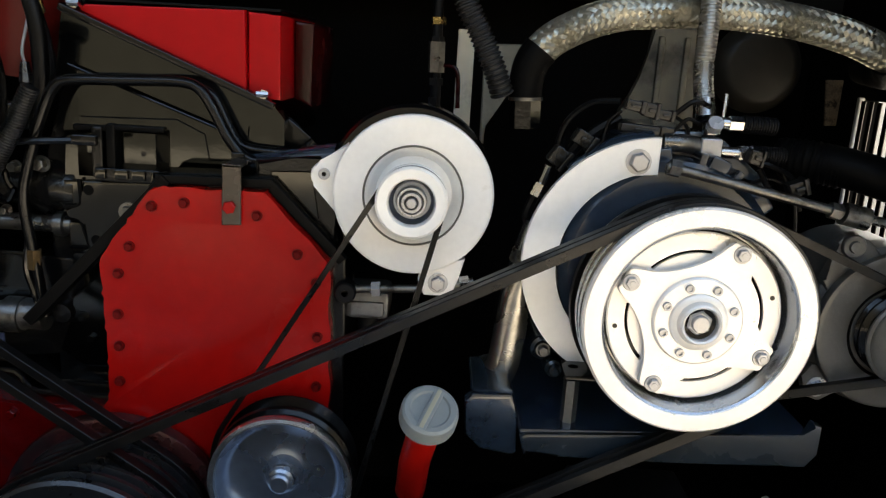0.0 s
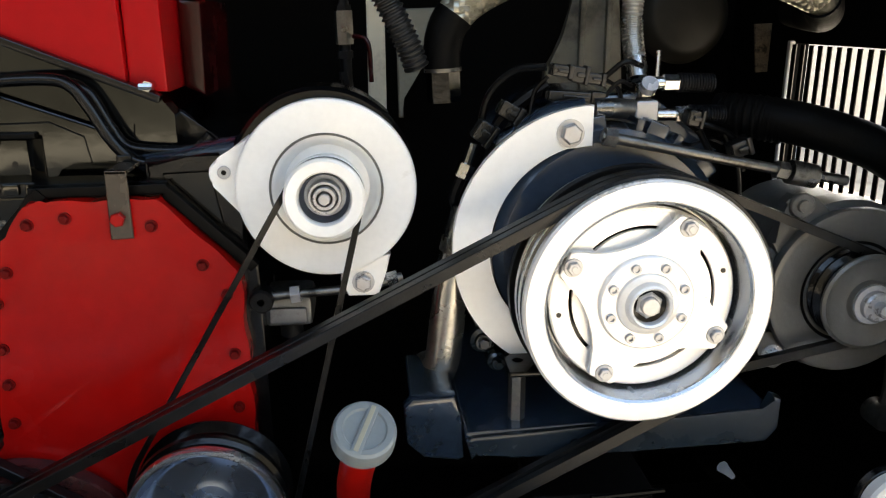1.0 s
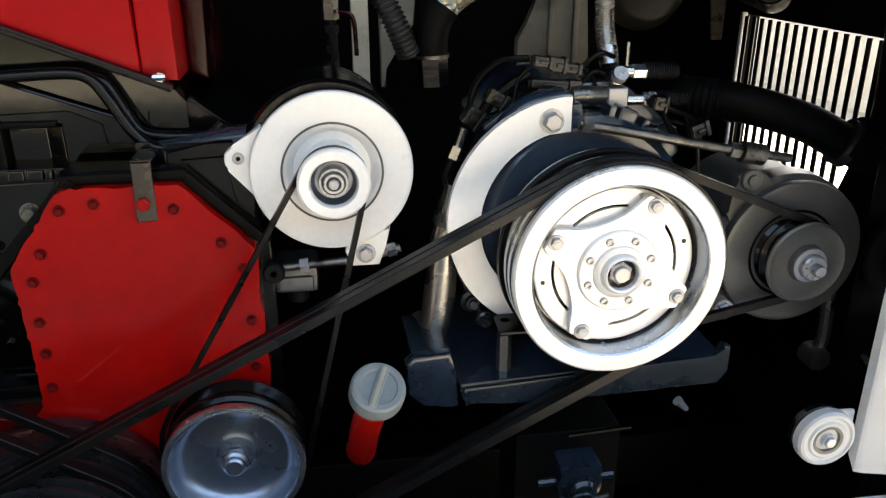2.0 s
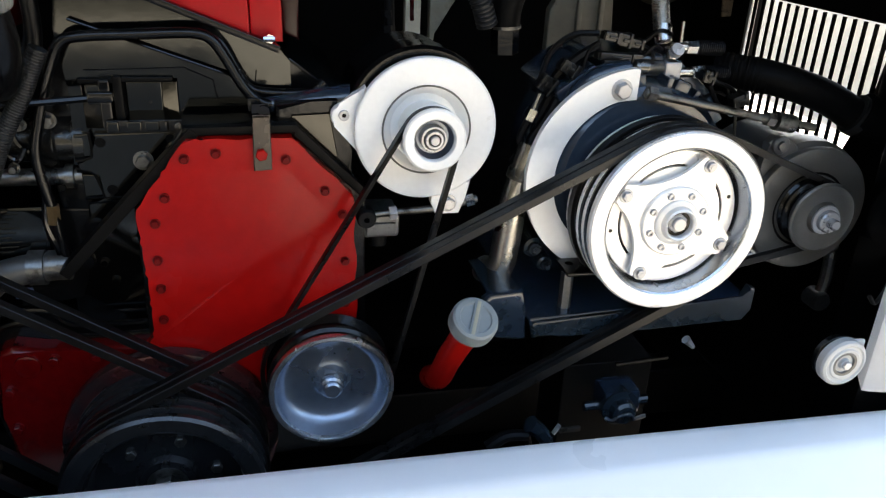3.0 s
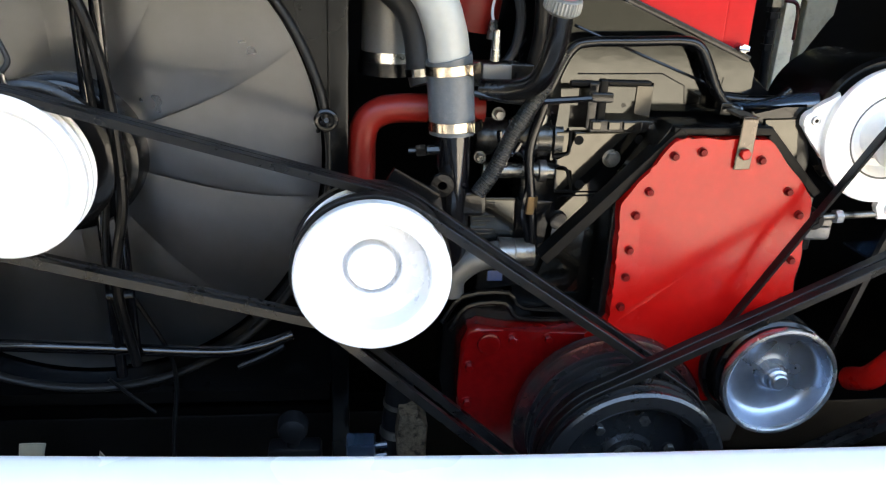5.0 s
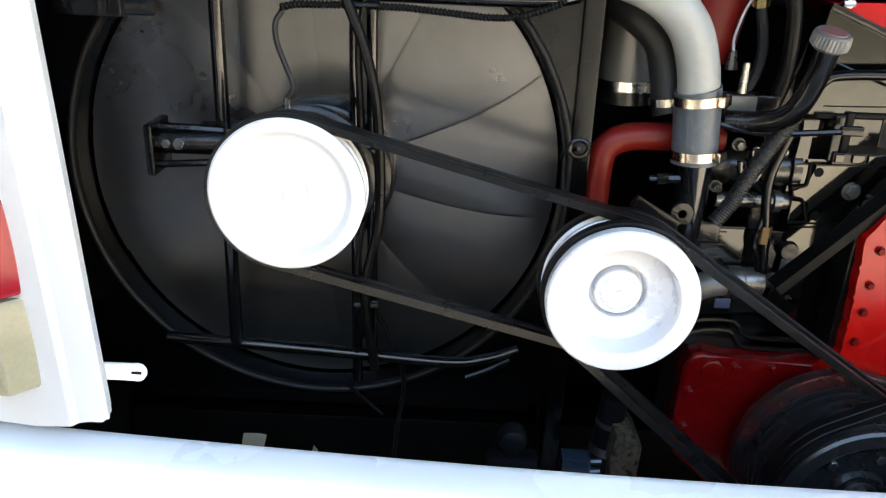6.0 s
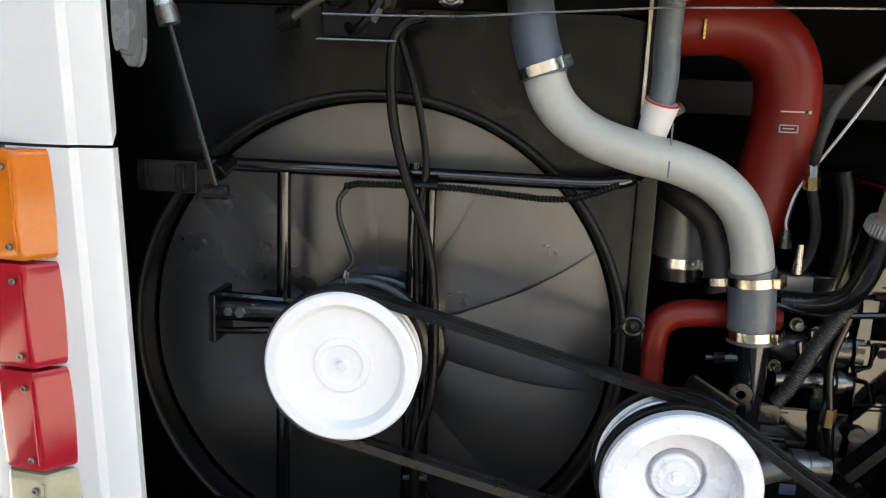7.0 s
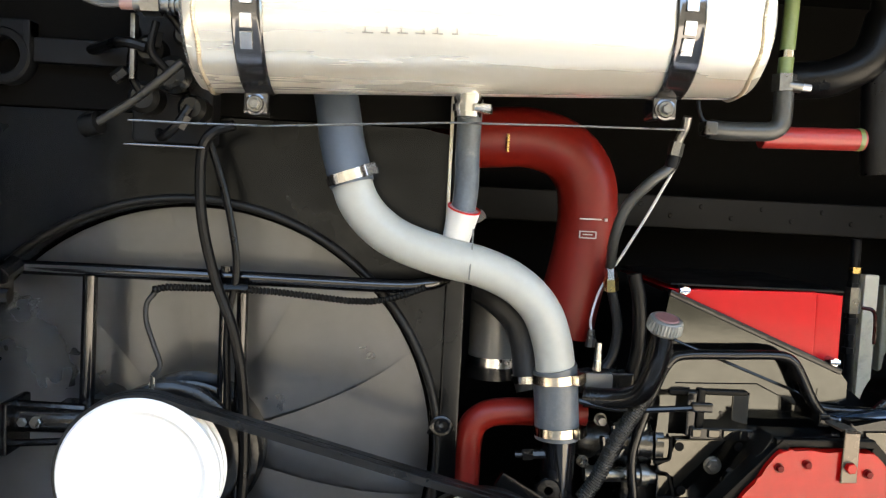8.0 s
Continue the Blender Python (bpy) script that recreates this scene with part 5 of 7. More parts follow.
part("port_lip", block(-0.449, -0.398, 0.966, 0.974, 1.034, 1.041, bevel=0.002), MATT_BLACK, eng)
part("port_panel", block(-0.396, -0.352, 0.979, 0.9985, 0.985, 1.034, bevel=0.002), GREY_CAST, eng, "grey panel in the port")
part("port_cheek", block(-0.011, 0.011, -0.002, 0.002, 0.986, 1.036, bevel=0.001, m=Matrix.Translation((-0.342, 0.9755, 0)) @ Euler((0, 0, radians(-24))).to_matrix().to_4x4()), TAN_PLATE, eng)
part("port_dot", spun(-0.368, 1.007, [(0, 0.9783), (0.0032, 0.9783), (0.0032, 0.980)], 12), BLACK, eng)
part("port_stub", block(-0.446, -0.426, 0.984, 0.9985, 1.003, 1.030, bevel=0.002), GREY_CAST, eng)
part("ledge", block(-0.420, -0.313, 0.955, 0.985, 0.974, 0.991, bevel=0.002), BLACK, eng)
for x0, x1 in ((-0.418, -0.405), (-0.395, -0.378), (-0.374, -0.357), (-0.350, -0.346), (-0.322, -0.3165)):
    part("ledge_lug", block(x0, x1, 0.951, 0.957, 0.978, 0.990, bevel=0.0015), TAN_PLATE, eng)
bm = bmesh.new()
hexhead(bm, -0.334, 0.955, 0.984, 0.0055, 0.005, 0.3)
part("ledge_bolt", bm, STEEL_DULL, eng)
bm = bmesh.new()
tube(bm, flat([(-0.440, 1.050), (-0.391, 1.051), (-0.323, 1.053), (-0.289, 1.037), (-0.284, 1.007), (-0.287, 0.985)], 0.9712), 0.0011, seg=6, n=1)
tube(bm, flat([(-0.284, 1.006), (-0.234, 1.006), (-0.205, 1.006)], 0.9712), 0.0010, seg=6, n=1)
tube(bm, flat([(-0.235, 1.05), (-0.237, 1.03), (-0.234, 1.006)], 0.9712), 0.0009, seg=6, n=1)
part("cast_line", bm, BLACK, eng)
for pts in ([(-0.4435, 0.974), (-0.442, 0.948), (-0.446, 0.940), (-0.463, 0.937)], [(-0.463, 0.9235), (-0.4455, 0.922), (-0.4385, 0.905), (-0.4335, 0.887)], [(-0.458, 0.8865), (-0.4335, 0.887), (-0.379, 0.888)]):
    part("joint_line", pipe(flat(pts, 0.9635), 0.0022, seg=6, n=3), MATT_BLACK, eng)
for x, z in ((-0.45, 0.845), (-0.47, 0.80)):
    part("side_boss", spun(x, z, [(0, 0.955), (0.012, 0.955), (0.014, 0.96), (0.014, 1.0)], 18), BLACK, eng)
part("lower_side", plate([(-0.56, 0.73), (-0.47, 0.74), (-0.455, 0.87), (-0.50, 0.872), (-0.555, 0.86)], 0.970, 1.05, 0.004), BLACK, eng)

rbox = thing("red_engine_cover", (-0.32, 1.0, 1.08), "red painted wedge-shaped engine cover box", "engine cover")
part("face", plate([(-0.456, 1.182), (-0.242, 1.187), (-0.240, 1.094), (-0.245, 1.092)], 0.978, 1.24, 0.003), RED_BOX, rbox)
part("side_step", plate([(-0.240, 1.186), (-0.200, 1.183), (-0.199, 1.082), (-0.218, 1.082), (-0.240, 1.091)], 0.984, 1.24, 0.004), RED_BOX, rbox)
# The step's darker red stands for shade behind the box.
part("rear_step", plate([(-0.198, 1.18), (-0.172, 1.178), (-0.174, 1.07), (-0.198, 1.08)], 1.06, 1.24, 0.005), RED_SHADED, rbox)
part("lid", block(-0.452, -0.2, 0.984, 1.25, 1.1865, 1.190, bevel=0.001), MATT_BLACK, rbox, "black rubber lid")
d = Vector((-0.205 + 0.458, 0, 1.079 - 1.181))
m = Matrix.Translation(((-0.458 - 0.205) / 2, 0.972, (1.181 + 1.079) / 2 - 0.003)) @ Euler((0, -math.atan2(d.z, d.x), 0)).to_matrix().to_4x4()
part("trim_strip", block(-0.137, 0.137, -0.008, 0.008, -0.0045, 0.0045, bevel=0.002, m=m), BLACK, rbox, "black rubber trim strip")
for x, z in ((-0.216, 1.090), (-0.438, 1.182)):
    bm = pipe([(x, 0.985, z), (x, 0.962, z)], 0.006, seg=6, n=1)
    tube(bm, [(x - 0.008, 0.964, z), (x + 0.006, 0.964, z)], 0.0045, seg=8, n=1)
    part("screw", bm, STEEL, rbox)

# ---- fuel pump side ----
pump = thing("injection_pump", (-0.5, 1.0, 0.85), "black and bare-metal injection pump beside the engine", "pump")
def lying(x0, x1, y, z, rs):
    """A turned body that lies along x, from pairs of (share of the length, radius)."""
    bm = bmesh.new()
    lathe(bm, 0, 0, [(r, u * (x1 - x0)) for u, r in rs], 32)
    bmesh.ops.transform(bm, verts=bm.verts, matrix=Matrix.Translation((x0, y, z)) @ Euler((0, 0, radians(-90))).to_matrix().to_4x4())
    return bm
part("body", lying(-0.57, -0.452, 1.0, 0.955, [(0, 0), (0, 0.02), (0.12, 0.026), (0.45, 0.028), (0.62, 0.036), (0.70, 0.036), (0.72, 0.03), (0.88, 0.03), (0.9, 0.037), (1.0, 0.037), (1.0, 0)]), PUMP_METAL, pump)
part("lower_pipe", lying(-0.56, -0.455, 0.98, 0.912, [(0, 0), (0, 0.011), (0.75, 0.011), (0.76, 0.016), (0.86, 0.016), (0.87, 0.011), (1, 0.011), (1, 0)]), STEEL_DULL, pump)
part("governor", block(-0.577, -0.508, 0.962, 1.05, 0.808, 0.878, bevel=0.006), GREY_CAST, pump, "grey cast governor housing")
bm = bmesh.new()
for k in range(9):
    box(bm, -0.573, -0.553 + 0.006 * (k % 3), 0.9605, 0.965, 0.816 + 0.0065 * k, 0.818 + 0.0065 * k, 0.0006)
part("ribs", bm, GREY_CAST, pump)
for x, z, r in ((-0.545, 0.995, 0.007), (-0.52, 0.985, 0.006), (-0.488, 0.99, 0.008), (-0.567, 0.935, 0.0065), (-0.535, 0.93, 0.0055)):
    bm = bmesh.new()
    hexhead(bm, x, 0.965, z, r, 0.012, x * 50, r * 1.3)
    part("union_nut", bm, STEEL_DULL, pump)
part("priming_plunger", pipe([(-0.556, 0.957, 1.066), (-0.556, 0.957, 1.085), (-0.556, 0.957, 1.105)], (0.0075, 0.0045), seg=14), STEEL, pump, "bright priming plunger")
part("bracket", block(-0.59, -0.50, 0.965, 0.995, 1.03, 1.062, bevel=0.004), PUMP_METAL, pump)
part("pale_box", block(-0.572, -0.532, 0.958, 0.99, 1.032, 1.062, bevel=0.004), ALU, pump, "dull silver casting")
for pts, r in ((flat([(-0.53, 0.99), (-0.525, 0.965), (-0.51, 0.95), (-0.50, 0.93)], 0.955), 0.004), (flat([(-0.545, 0.975), (-0.54, 0.955), (-0.525, 0.945), (-0.515, 0.96)], 0.95), 0.004), (flat([(-0.50, 0.90), (-0.505, 0.86), (-0.495, 0.82), (-0.50, 0.79)], 0.945), 0.0045)):
    part("fuel_line", pipe(pts, r, seg=8), BLACK_GLOSS, pump)

low = thing("coolant_elbow", (-0.55, 0.95, 0.78), "dull aluminium coolant elbow with a bare metal flange", "pipe elbow")
part("elbow", pipe([(-0.60, 0.95, 0.735), (-0.598, 0.95, 0.762), (-0.575, 0.95, 0.785), (-0.545, 0.95, 0.795), (-0.50, 0.95, 0.80)], 0.0195, seg=22), ALU, low)
part("flange", lying(-0.535, -0.515, 0.95, 0.798, [(0, 0), (0, 0.023), (1, 0.023), (1, 0)]), STEEL_DULL, low)
part("hose_end", lying(-0.512, -0.485, 0.95, 0.80, [(0, 0), (0, 0.020), (1, 0.020), (1, 0)]), STEEL_DULL, low)
part("blue_tag", block(-0.552, -0.530, 0.928, 0.931, 0.765, 0.780, bevel=0.0008), mat("blue_tag", (0.012, 0.025, 0.07), 0.3), low, "small blue tag")

# ---- black pipes over the engine ----
rails = thing("coolant_pipe", (-0.4, 0.945, 0.815), "black glossy bent pipe across the engine front", "pipe")
part("pipe", pipe(flat([(-0.485, 0.80), (-0.494, 0.874), (-0.503, 0.946), (-0.492, 0.999), (-0.474, 1.055), (-0.458, 1.086), (-0.436, 1.095), (-0.37, 1.098), (-0.310, 1.100), (-0.287, 1.093), (-0.272, 1.072), (-0.255, 1.04), (-0.240, 1.021), (-0.222, 1.012), (-0.19, 1.013), (-0.168, 1.022), (-0.150, 1.04)], 0.945), 0.0068, seg=12, n=5), PIPE_BLACK, rails)
part("second_pipe", pipe(flat([(-0.30, 1.097), (-0.276, 1.085), (-0.258, 1.05), (-0.243, 1.028), (-0.21, 1.022), (-0.16, 1.022)], 0.962), 0.0062, seg=12), PIPE_BLACK, rails)
part("lower_end", pipe(flat([(-0.494, 0.886), (-0.4945, 0.874), (-0.495, 0.861)], 0.945), 0.0085, seg=6, n=1), mat("tarnished_brass", (0.16, 0.1, 0.045), 0.35, 0.7, 0.25, 40, 0.2), rails, "tarnished brass end nut")
part("tie", block(-0.248, -0.232, 0.935, 0.957, 1.004, 1.022, bevel=0.002), BLACK, rails)
lever = thing("stop_lever_rod", (-0.35, 0.97, 1.05), "thin dark control rod across the housing", "rod")
part("rod", pipe([(-0.449, 0.964, 1.112), (-0.366, 0.964, 1.081), (-0.265, 0.964, 1.044), (-0.236, 0.960, 1.022)], 0.0019, seg=8, n=1), BLACK, lever)
loom = thing("wiring_loom", (-0.53, 0.93, 0.9), "charcoal woven wiring sleeve beside the pump", "cable")
part("conduit", pipe(flat([(-0.476, 1.085), (-0.486, 1.065), (-0.501, 1.032), (-0.531, 0.979), (-0.555, 0.925), (-0.574, 0.895)], 0.925), 0.0105, ridge=0.0006, pitch=0.0036, seg=12), mat("woven_loom_sleeve", (0.008, 0.0083, 0.009), 0.45, 0, 0.4, 90, 0.5, dirt=(0.035, 0.035, 0.035), dirt_at=0.66), loom)
dip = thing("engine_oil_filler", (-0.5, 0.88, 1.05), "black oil filler tube with a soiled grey ribbed cap", "filler pipe")
part("tube", pipe([(-0.4975, 0.862, 1.144), (-0.496, 0.88, 1.105), (-0.503, 0.895, 1.066), (-0.514, 0.91, 1.045), (-0.538, 0.93, 1.034), (-0.575, 0.945, 1.031)], 0.0142, seg=16), PIPE_BLACK, dip)
m = Matrix.Translation((-0.4985, 0.858, 1.150)) @ Vector((0.1, -0.32, 1)).to_track_quat("Z", "Y").to_matrix().to_4x4() @ Euler((radians(-90), 0, 0)).to_matrix().to_4x4()
bm = spun(0, 0, [(0, -0.008), (0.019, -0.008), (0.0215, -0.006), (0.0225, 0.0), (0.0225, 0.008), (0.018, 0.012), (0, 0.012)], 64)
for v in bm.verts:
    if math.hypot(v.co.x, v.co.z) > 0.021 and round(math.atan2(v.co.z, v.co.x) / (2 * math.pi / 64)) % 2:
        v.co.x *= 0.955
        v.co.z *= 0.955
bmesh.ops.transform(bm, verts=bm.verts, matrix=m)
part("cap", bm, mat("soiled_grey_cap", (0.12, 0.123, 0.115), 0.45, 0, 0.2, 30, 0.15, dirt=(0.06, 0.058, 0.05), dirt_at=0.62), dip, "soiled grey ribbed cap")
bm = spun(0, 0, [(0, -0.0095), (0.014, -0.0095), (0.0155, -0.008), (0, -0.0078)], 24)
bmesh.ops.transform(bm, verts=bm.verts, matrix=m)
part("cap_label", bm, mat("faded_red_label", (0.2, 0.09, 0.085), 0.5), dip, "faded red disc on the cap")
part("clamp_arm", pipe([(-0.585, 0.935, 1.028), (-0.53, 0.928, 1.02), (-0.46, 0.925, 1.024), (-0.415, 0.93, 1.027)], 0.0045, seg=8), BLACK, dip)
part("clamp_latch", block(-0.432, -0.402, 0.922, 0.932, 1.021, 1.034, bevel=0.003), BLACK, dip)

# ---- hoses ----
H = thing("coolant_hose", (-0.75, 0.92, 1.2), "pale grey S-bent coolant hose with slate ends", "hose")
part("slate_end", pipe([(-0.945, 0.97, 1.47), (-0.930, 0.95, 1.42), (-0.918, 0.93, 1.36), (-0.908, 0.92, 1.325), (-0.902, 0.918, 1.305)], 0.029, seg=24), mat("blue_slate_hose", (0.05, 0.064, 0.085), 0.45, 0, 0.15, 30, 0.15), H, "slate blue rubber hose end")
part("bent_hose", pipe([(-0.908, 0.92, 1.325), (-0.894, 0.92, 1.285), (-0.870, 0.92, 1.256), (-0.835, 0.92, 1.234), (-0.782, 0.922, 1.217), (-0.728, 0.925, 1.205), (-0.680, 0.928, 1.184), (-0.644, 0.932, 1.150), (-0.625, 0.936, 1.105), (-0.617, 0.938, 1.06), (-0.613, 0.94, 1.03)], 0.0268, seg=28), HOSE_GREY, H)
part("coupling", pipe([(-0.6195, 0.9375, 1.073), (-0.6175, 0.938, 1.06), (-0.611, 0.94, 0.99), (-0.610, 0.94, 0.974)], 0.0302, seg=28, n=2), HOSE_SLATE, H, "slate rubber coupling sleeve")
band((-0.905, 0.919, 1.316), (-0.35, 0, 1), 0.0298, 0.013, H, STEEL)
band((-0.6172, 0.938, 1.059), (-0.11, 0, 1), 0.0306, 0.012, H)
band((-0.6108, 0.94, 0.987), (-0.07, 0, 1), 0.0306, 0.012, H)
tee = thing("overflow_hose", (-0.755, 0.95, 1.26), "slim slate overflow hose into a white cup", "hose")
part("hose", pipe([(-0.752, 0.935, 1.425), (-0.753, 0.94, 1.36), (-0.752, 0.938, 1.31), (-0.757, 0.932, 1.262)], 0.0165, seg=18), HOSE_SLATE, tee)
mouth, foot = Vector((-0.7545, 0.926, 1.281)), Vector((-0.765, 0.944, 1.224))
axis = (foot - mouth).normalized()
part("cup", pipe([mouth, mouth.lerp(foot, 0.3), mouth.lerp(foot, 0.7), foot], (0.0222, 0.0165), seg=28, caps=False), WHITE_PLASTIC, tee, "white pipe stub with a flared mouth")
part("cup_lining", pipe([mouth + axis * 0.001, mouth.lerp(foot, 0.35), mouth.lerp(foot, 0.7)], (0.0205, 0.0145), seg=28), mat("pink_stained_plastic", (0.4, 0.27, 0.27), 0.5), tee, "pink-stained inside of the stub")
u = axis.cross(Vector((1, 0, 0))).normalized()
v = axis.cross(u)
part("ring", pipe([mouth + 0.0214 * (math.cos(a) * u + math.sin(a) * v) for a in (2 * math.pi * k / 28 for k in range(29))], 0.0013, seg=6, n=1), RED_TUBE, tee, "thin red ring")
part("tie_screw", pipe([(-0.737, 0.94, 1.268), (-0.728, 0.935, 1.275)], 0.007, seg=8, n=1), ALU, tee)
part("string", pipe([(-0.742, 0.912, 1.255), (-0.743, 0.905, 1.225), (-0.745, 0.896, 1.205), (-0.746, 0.893, 1.19)], 0.0011, seg=6), ALU, tee, "thin grey tie string")
band((-0.752, 0.935, 1.412), (0, 0, 1), 0.018, 0.011, tee, STEEL)
rh = thing("turbo_air_hose", (-0.57, 1.1, 1.25), "large brick-red silicone air hose bent downward", "hose")
part("hose", pipe([(-0.80, 1.1, 1.383), (-0.75, 1.1, 1.385), (-0.70, 1.1, 1.389), (-0.645, 1.1, 1.391), (-0.592, 1.1, 1.374), (-0.560, 1.1, 1.336), (-0.551, 1.1, 1.285), (-0.555, 1.1, 1.225), (-0.570, 1.1, 1.145), (-0.578, 1.1, 1.09)], 0.046, seg=32), RED_HOSE, rh)
part("seam_clip", block(-0.688, -0.684, 1.05, 1.056, 1.365, 1.392, bevel=0.001), BRASS, rh)
bm = bmesh.new()
for x0, x1, z0, z1 in ((-0.572, -0.540, 1.2715, 1.2735), (-0.535, -0.531, 1.270, 1.2745), (-0.572, -0.546, 1.253, 1.2545), (-0.572, -0.546, 1.2435, 1.245), (-0.572, -0.5705, 1.2435, 1.2545), (-0.5475, -0.546, 1.2435, 1.2545), (-0.566, -0.552, 1.2485, 1.250)):
    box(bm, x0, x1, 1.0515, 1.056, z0, z1)
part("print", bm, INK, rh, "small pale printed bars")
sr = thing("heater_hose", (-0.7, 0.98, 0.93), "small red silicone hose with a right-angle bend", "hose")
part("hose", pipe(flat([(-0.562, 0.999), (-0.63, 0.997), (-0.685, 0.995), (-0.712, 0.985), (-0.726, 0.962), (-0.728, 0.90), (-0.728, 0.82)], 0.985), 0.0195, seg=20), RED_HOSE, sr)
dh = thing("bypass_hose", (-0.66, 1.0, 1.1), "charcoal rubber bypass hose behind the grey hose", "hose")
part("hose", pipe([(-0.715, 1.02, 1.165), (-0.690, 1.0, 1.150), (-0.664, 0.99, 1.125), (-0.652, 0.985, 1.09), (-0.647, 0.975, 1.05), (-0.643, 0.97, 1.032)], 0.0225, seg=20), HOSE_DARK, dh)
band((-0.647, 0.975, 1.047), (0.1, -0.1, -1), 0.0228, 0.010, dh, STEEL)
can = thing("filter_canister", (-0.69, 1.06, 1.04), "bare aluminium canister with a bright band at its foot", "canister")
bm = bmesh.new()
tube(bm, [(-0.69, 1.06, 1.055), (-0.69, 1.06, 1.075), (-0.69, 1.06, 1.13), (-0.69, 1.06, 1.175)], 0.0375, seg=32, n=1)
part("body", bm, ALU, can)
band((-0.69, 1.06, 1.055), (0, 0, 1), 0.038, 0.014, can, STEEL)
part("foot", pipe([(-0.69, 1.06, 1.048), (-0.69, 1.06, 1.03)], 0.042, seg=32, n=1), BLACK, can)
neck = thing("thermostat_neck", (-0.61, 0.945, 0.85), "black glossy thermostat neck under the hose coupling", "pipe")
part("pipe", pipe([(-0.609, 0.94, 0.98), (-0.607, 0.942, 0.93), (-0.605, 0.945, 0.88), (-0.60, 0.955, 0.80), (-0.60, 0.96, 0.74)], (0.0245, 0.019), seg=24), BLACK_GLOSS, neck)
bm = spun(-0.624, 0.912, [(0.006, 0.905), (0.015, 0.905), (0.017, 0.908), (0.017, 0.93), (0, 0.93)], 24)
part("bolt_eye", bm, BLACK, neck)
bm = bmesh.new()
tube(bm, [(-0.658, 0.93, 0.952), (-0.645, 0.93, 0.953)], 0.0085, seg=6, n=1)
tube(bm, [(-0.668, 0.93, 0.952), (-0.656, 0.93, 0.952)], 0.0045, seg=8, n=1)
tube(bm, [(-0.645, 0.93, 0.953), (-0.62, 0.935, 0.953)], 0.007, seg=8, n=1)
part("plug", bm, BLACK, neck)
part("plate", block(-0.698, -0.628, 0.893, 0.905, 0.898, 0.922, bevel=0.003, m=Matrix.Translation((-0.66, 0, 0.91)) @ Euler((0, radians(30), 0)).to_matrix().to_4x4() @ Matrix.Translation((0.66, 0, -0.91))), BLACK, neck)

# ---- steel tank ----
TA, TB = Vector((-1.098, 0.87, 1.497)), Vector((-0.411, 0.87, 1.526))
tank = thing("steel_tank", tuple((TA + TB) / 2), "brushed stainless cylindrical tank hung by two dark straps", "tank")
td = (TB - TA).normalized()
def along(u):
    return TA + td * u
TR = 0.0905
bm = bmesh.new()
prof = [(0, 0.0), (0.05, 0.0005), (0.075, 0.004), (0.0865, 0.011), (TR, 0.022), (TR, 0.12), (TR, 0.25), (TR, 0.4), (TR, 0.55), (TR, 0.665), (0.0865, 0.677), (0.075, 0.684), (0.05, 0.6875), (0, 0.688)]
lathe(bm, 0, 0, prof, 72)
tm = Matrix.Translation(TA) @ td.to_track_quat("Y", "Z").to_matrix().to_4x4()
bmesh.ops.transform(bm, verts=bm.verts, matrix=tm)
part("shell", bm, TANK, tank)
for u in (0.024, 0.664):
    bm = bmesh.new()
    tube(bm, [along(u + 0.0012 * math.sin(9 * a)) + (TR + 0.0002) * (math.cos(a) * Vector((0, 1, 0)) + math.sin(a) * td.cross(Vector((0, 1, 0)))) for a in (2 * math.pi * k / 72 for k in range(73))], 0.0026, seg=8, n=1, ridge=0.0003, pitch=0.004)
    part("weld_seam", bm, WELD, tank, "heat-tinted weld bead")
for u in (0.082, 0.578):
    bm = bmesh.new()
    lathe(bm, 0, 0, [(TR + 0.0005, u - 0.0165), (TR + 0.003, u - 0.017), (TR + 0.005, u - 0.015), (TR + 0.003, u - 0.011), (TR + 0.003, u + 0.011), (TR + 0.005, u + 0.015), (TR + 0.003, u + 0.017), (TR + 0.0005, u + 0.0165)], 72)
    bmesh.ops.transform(bm, verts=bm.verts, matrix=tm)
    p = along(u) - Vector((0, 0, TR + 0.016))
    box(bm, p.x - 0.015, p.x + 0.015, p.y - 0.02, p.y + 0.02, p.z - 0.012, p.z + 0.016, 0.004)
    strap = part("strap", bm, STRAP, tank, "dark steel strap")
    for deg, h in ((-20, 0.009), (-4, 0.012), (14, 0.008), (27, 0.010)):
        a = radians(deg)
        c = along(u) + Vector((0, -math.cos(a), -math.sin(a))) * (TR + 0.0045)
        m = Matrix.Translation(c) @ Euler((a, 0, 0)).to_matrix().to_4x4()
        part("clasp", block(-0.0068, 0.0068, -0.0012, 0.0012, -h, h, bevel=0.0008, m=m), STEEL, strap, "bright clasp plate")
    bm = bmesh.new()
    hexhead(bm, p.x, p.y - 0.024, p.z, 0.0068, 0.007, u, 0.009)
    part("strap_bolt", bm, STEEL_DULL, strap)
    part("bolt_flange", spun(p.x, p.z, [(0.006, p.y - 0.0245), (0.0095, p.y - 0.0245), (0.0105, p.y - 0.0225), (0.0128, p.y - 0.022), (0.0135, p.y - 0.0195), (0.0135, p.y - 0.012)], 32), STRAP, strap, "dark round flange under the bolt")
p = along(0.338) - Vector((0, 0, TR))
bm = pipe([p + Vector((0, 0, 0.004)), p - Vector((0, 0, 0.007))], 0.0175, seg=24, n=1)
tube(bm, [p - Vector((0, 0, 0.006)), p - Vector((0, 0, 0.026))], 0.0165, seg=24, n=1)
tube(bm, [p - Vector((0, 0, 0.011)), p - Vector((0, 0, 0.020))], 0.0188, seg=24, n=1)
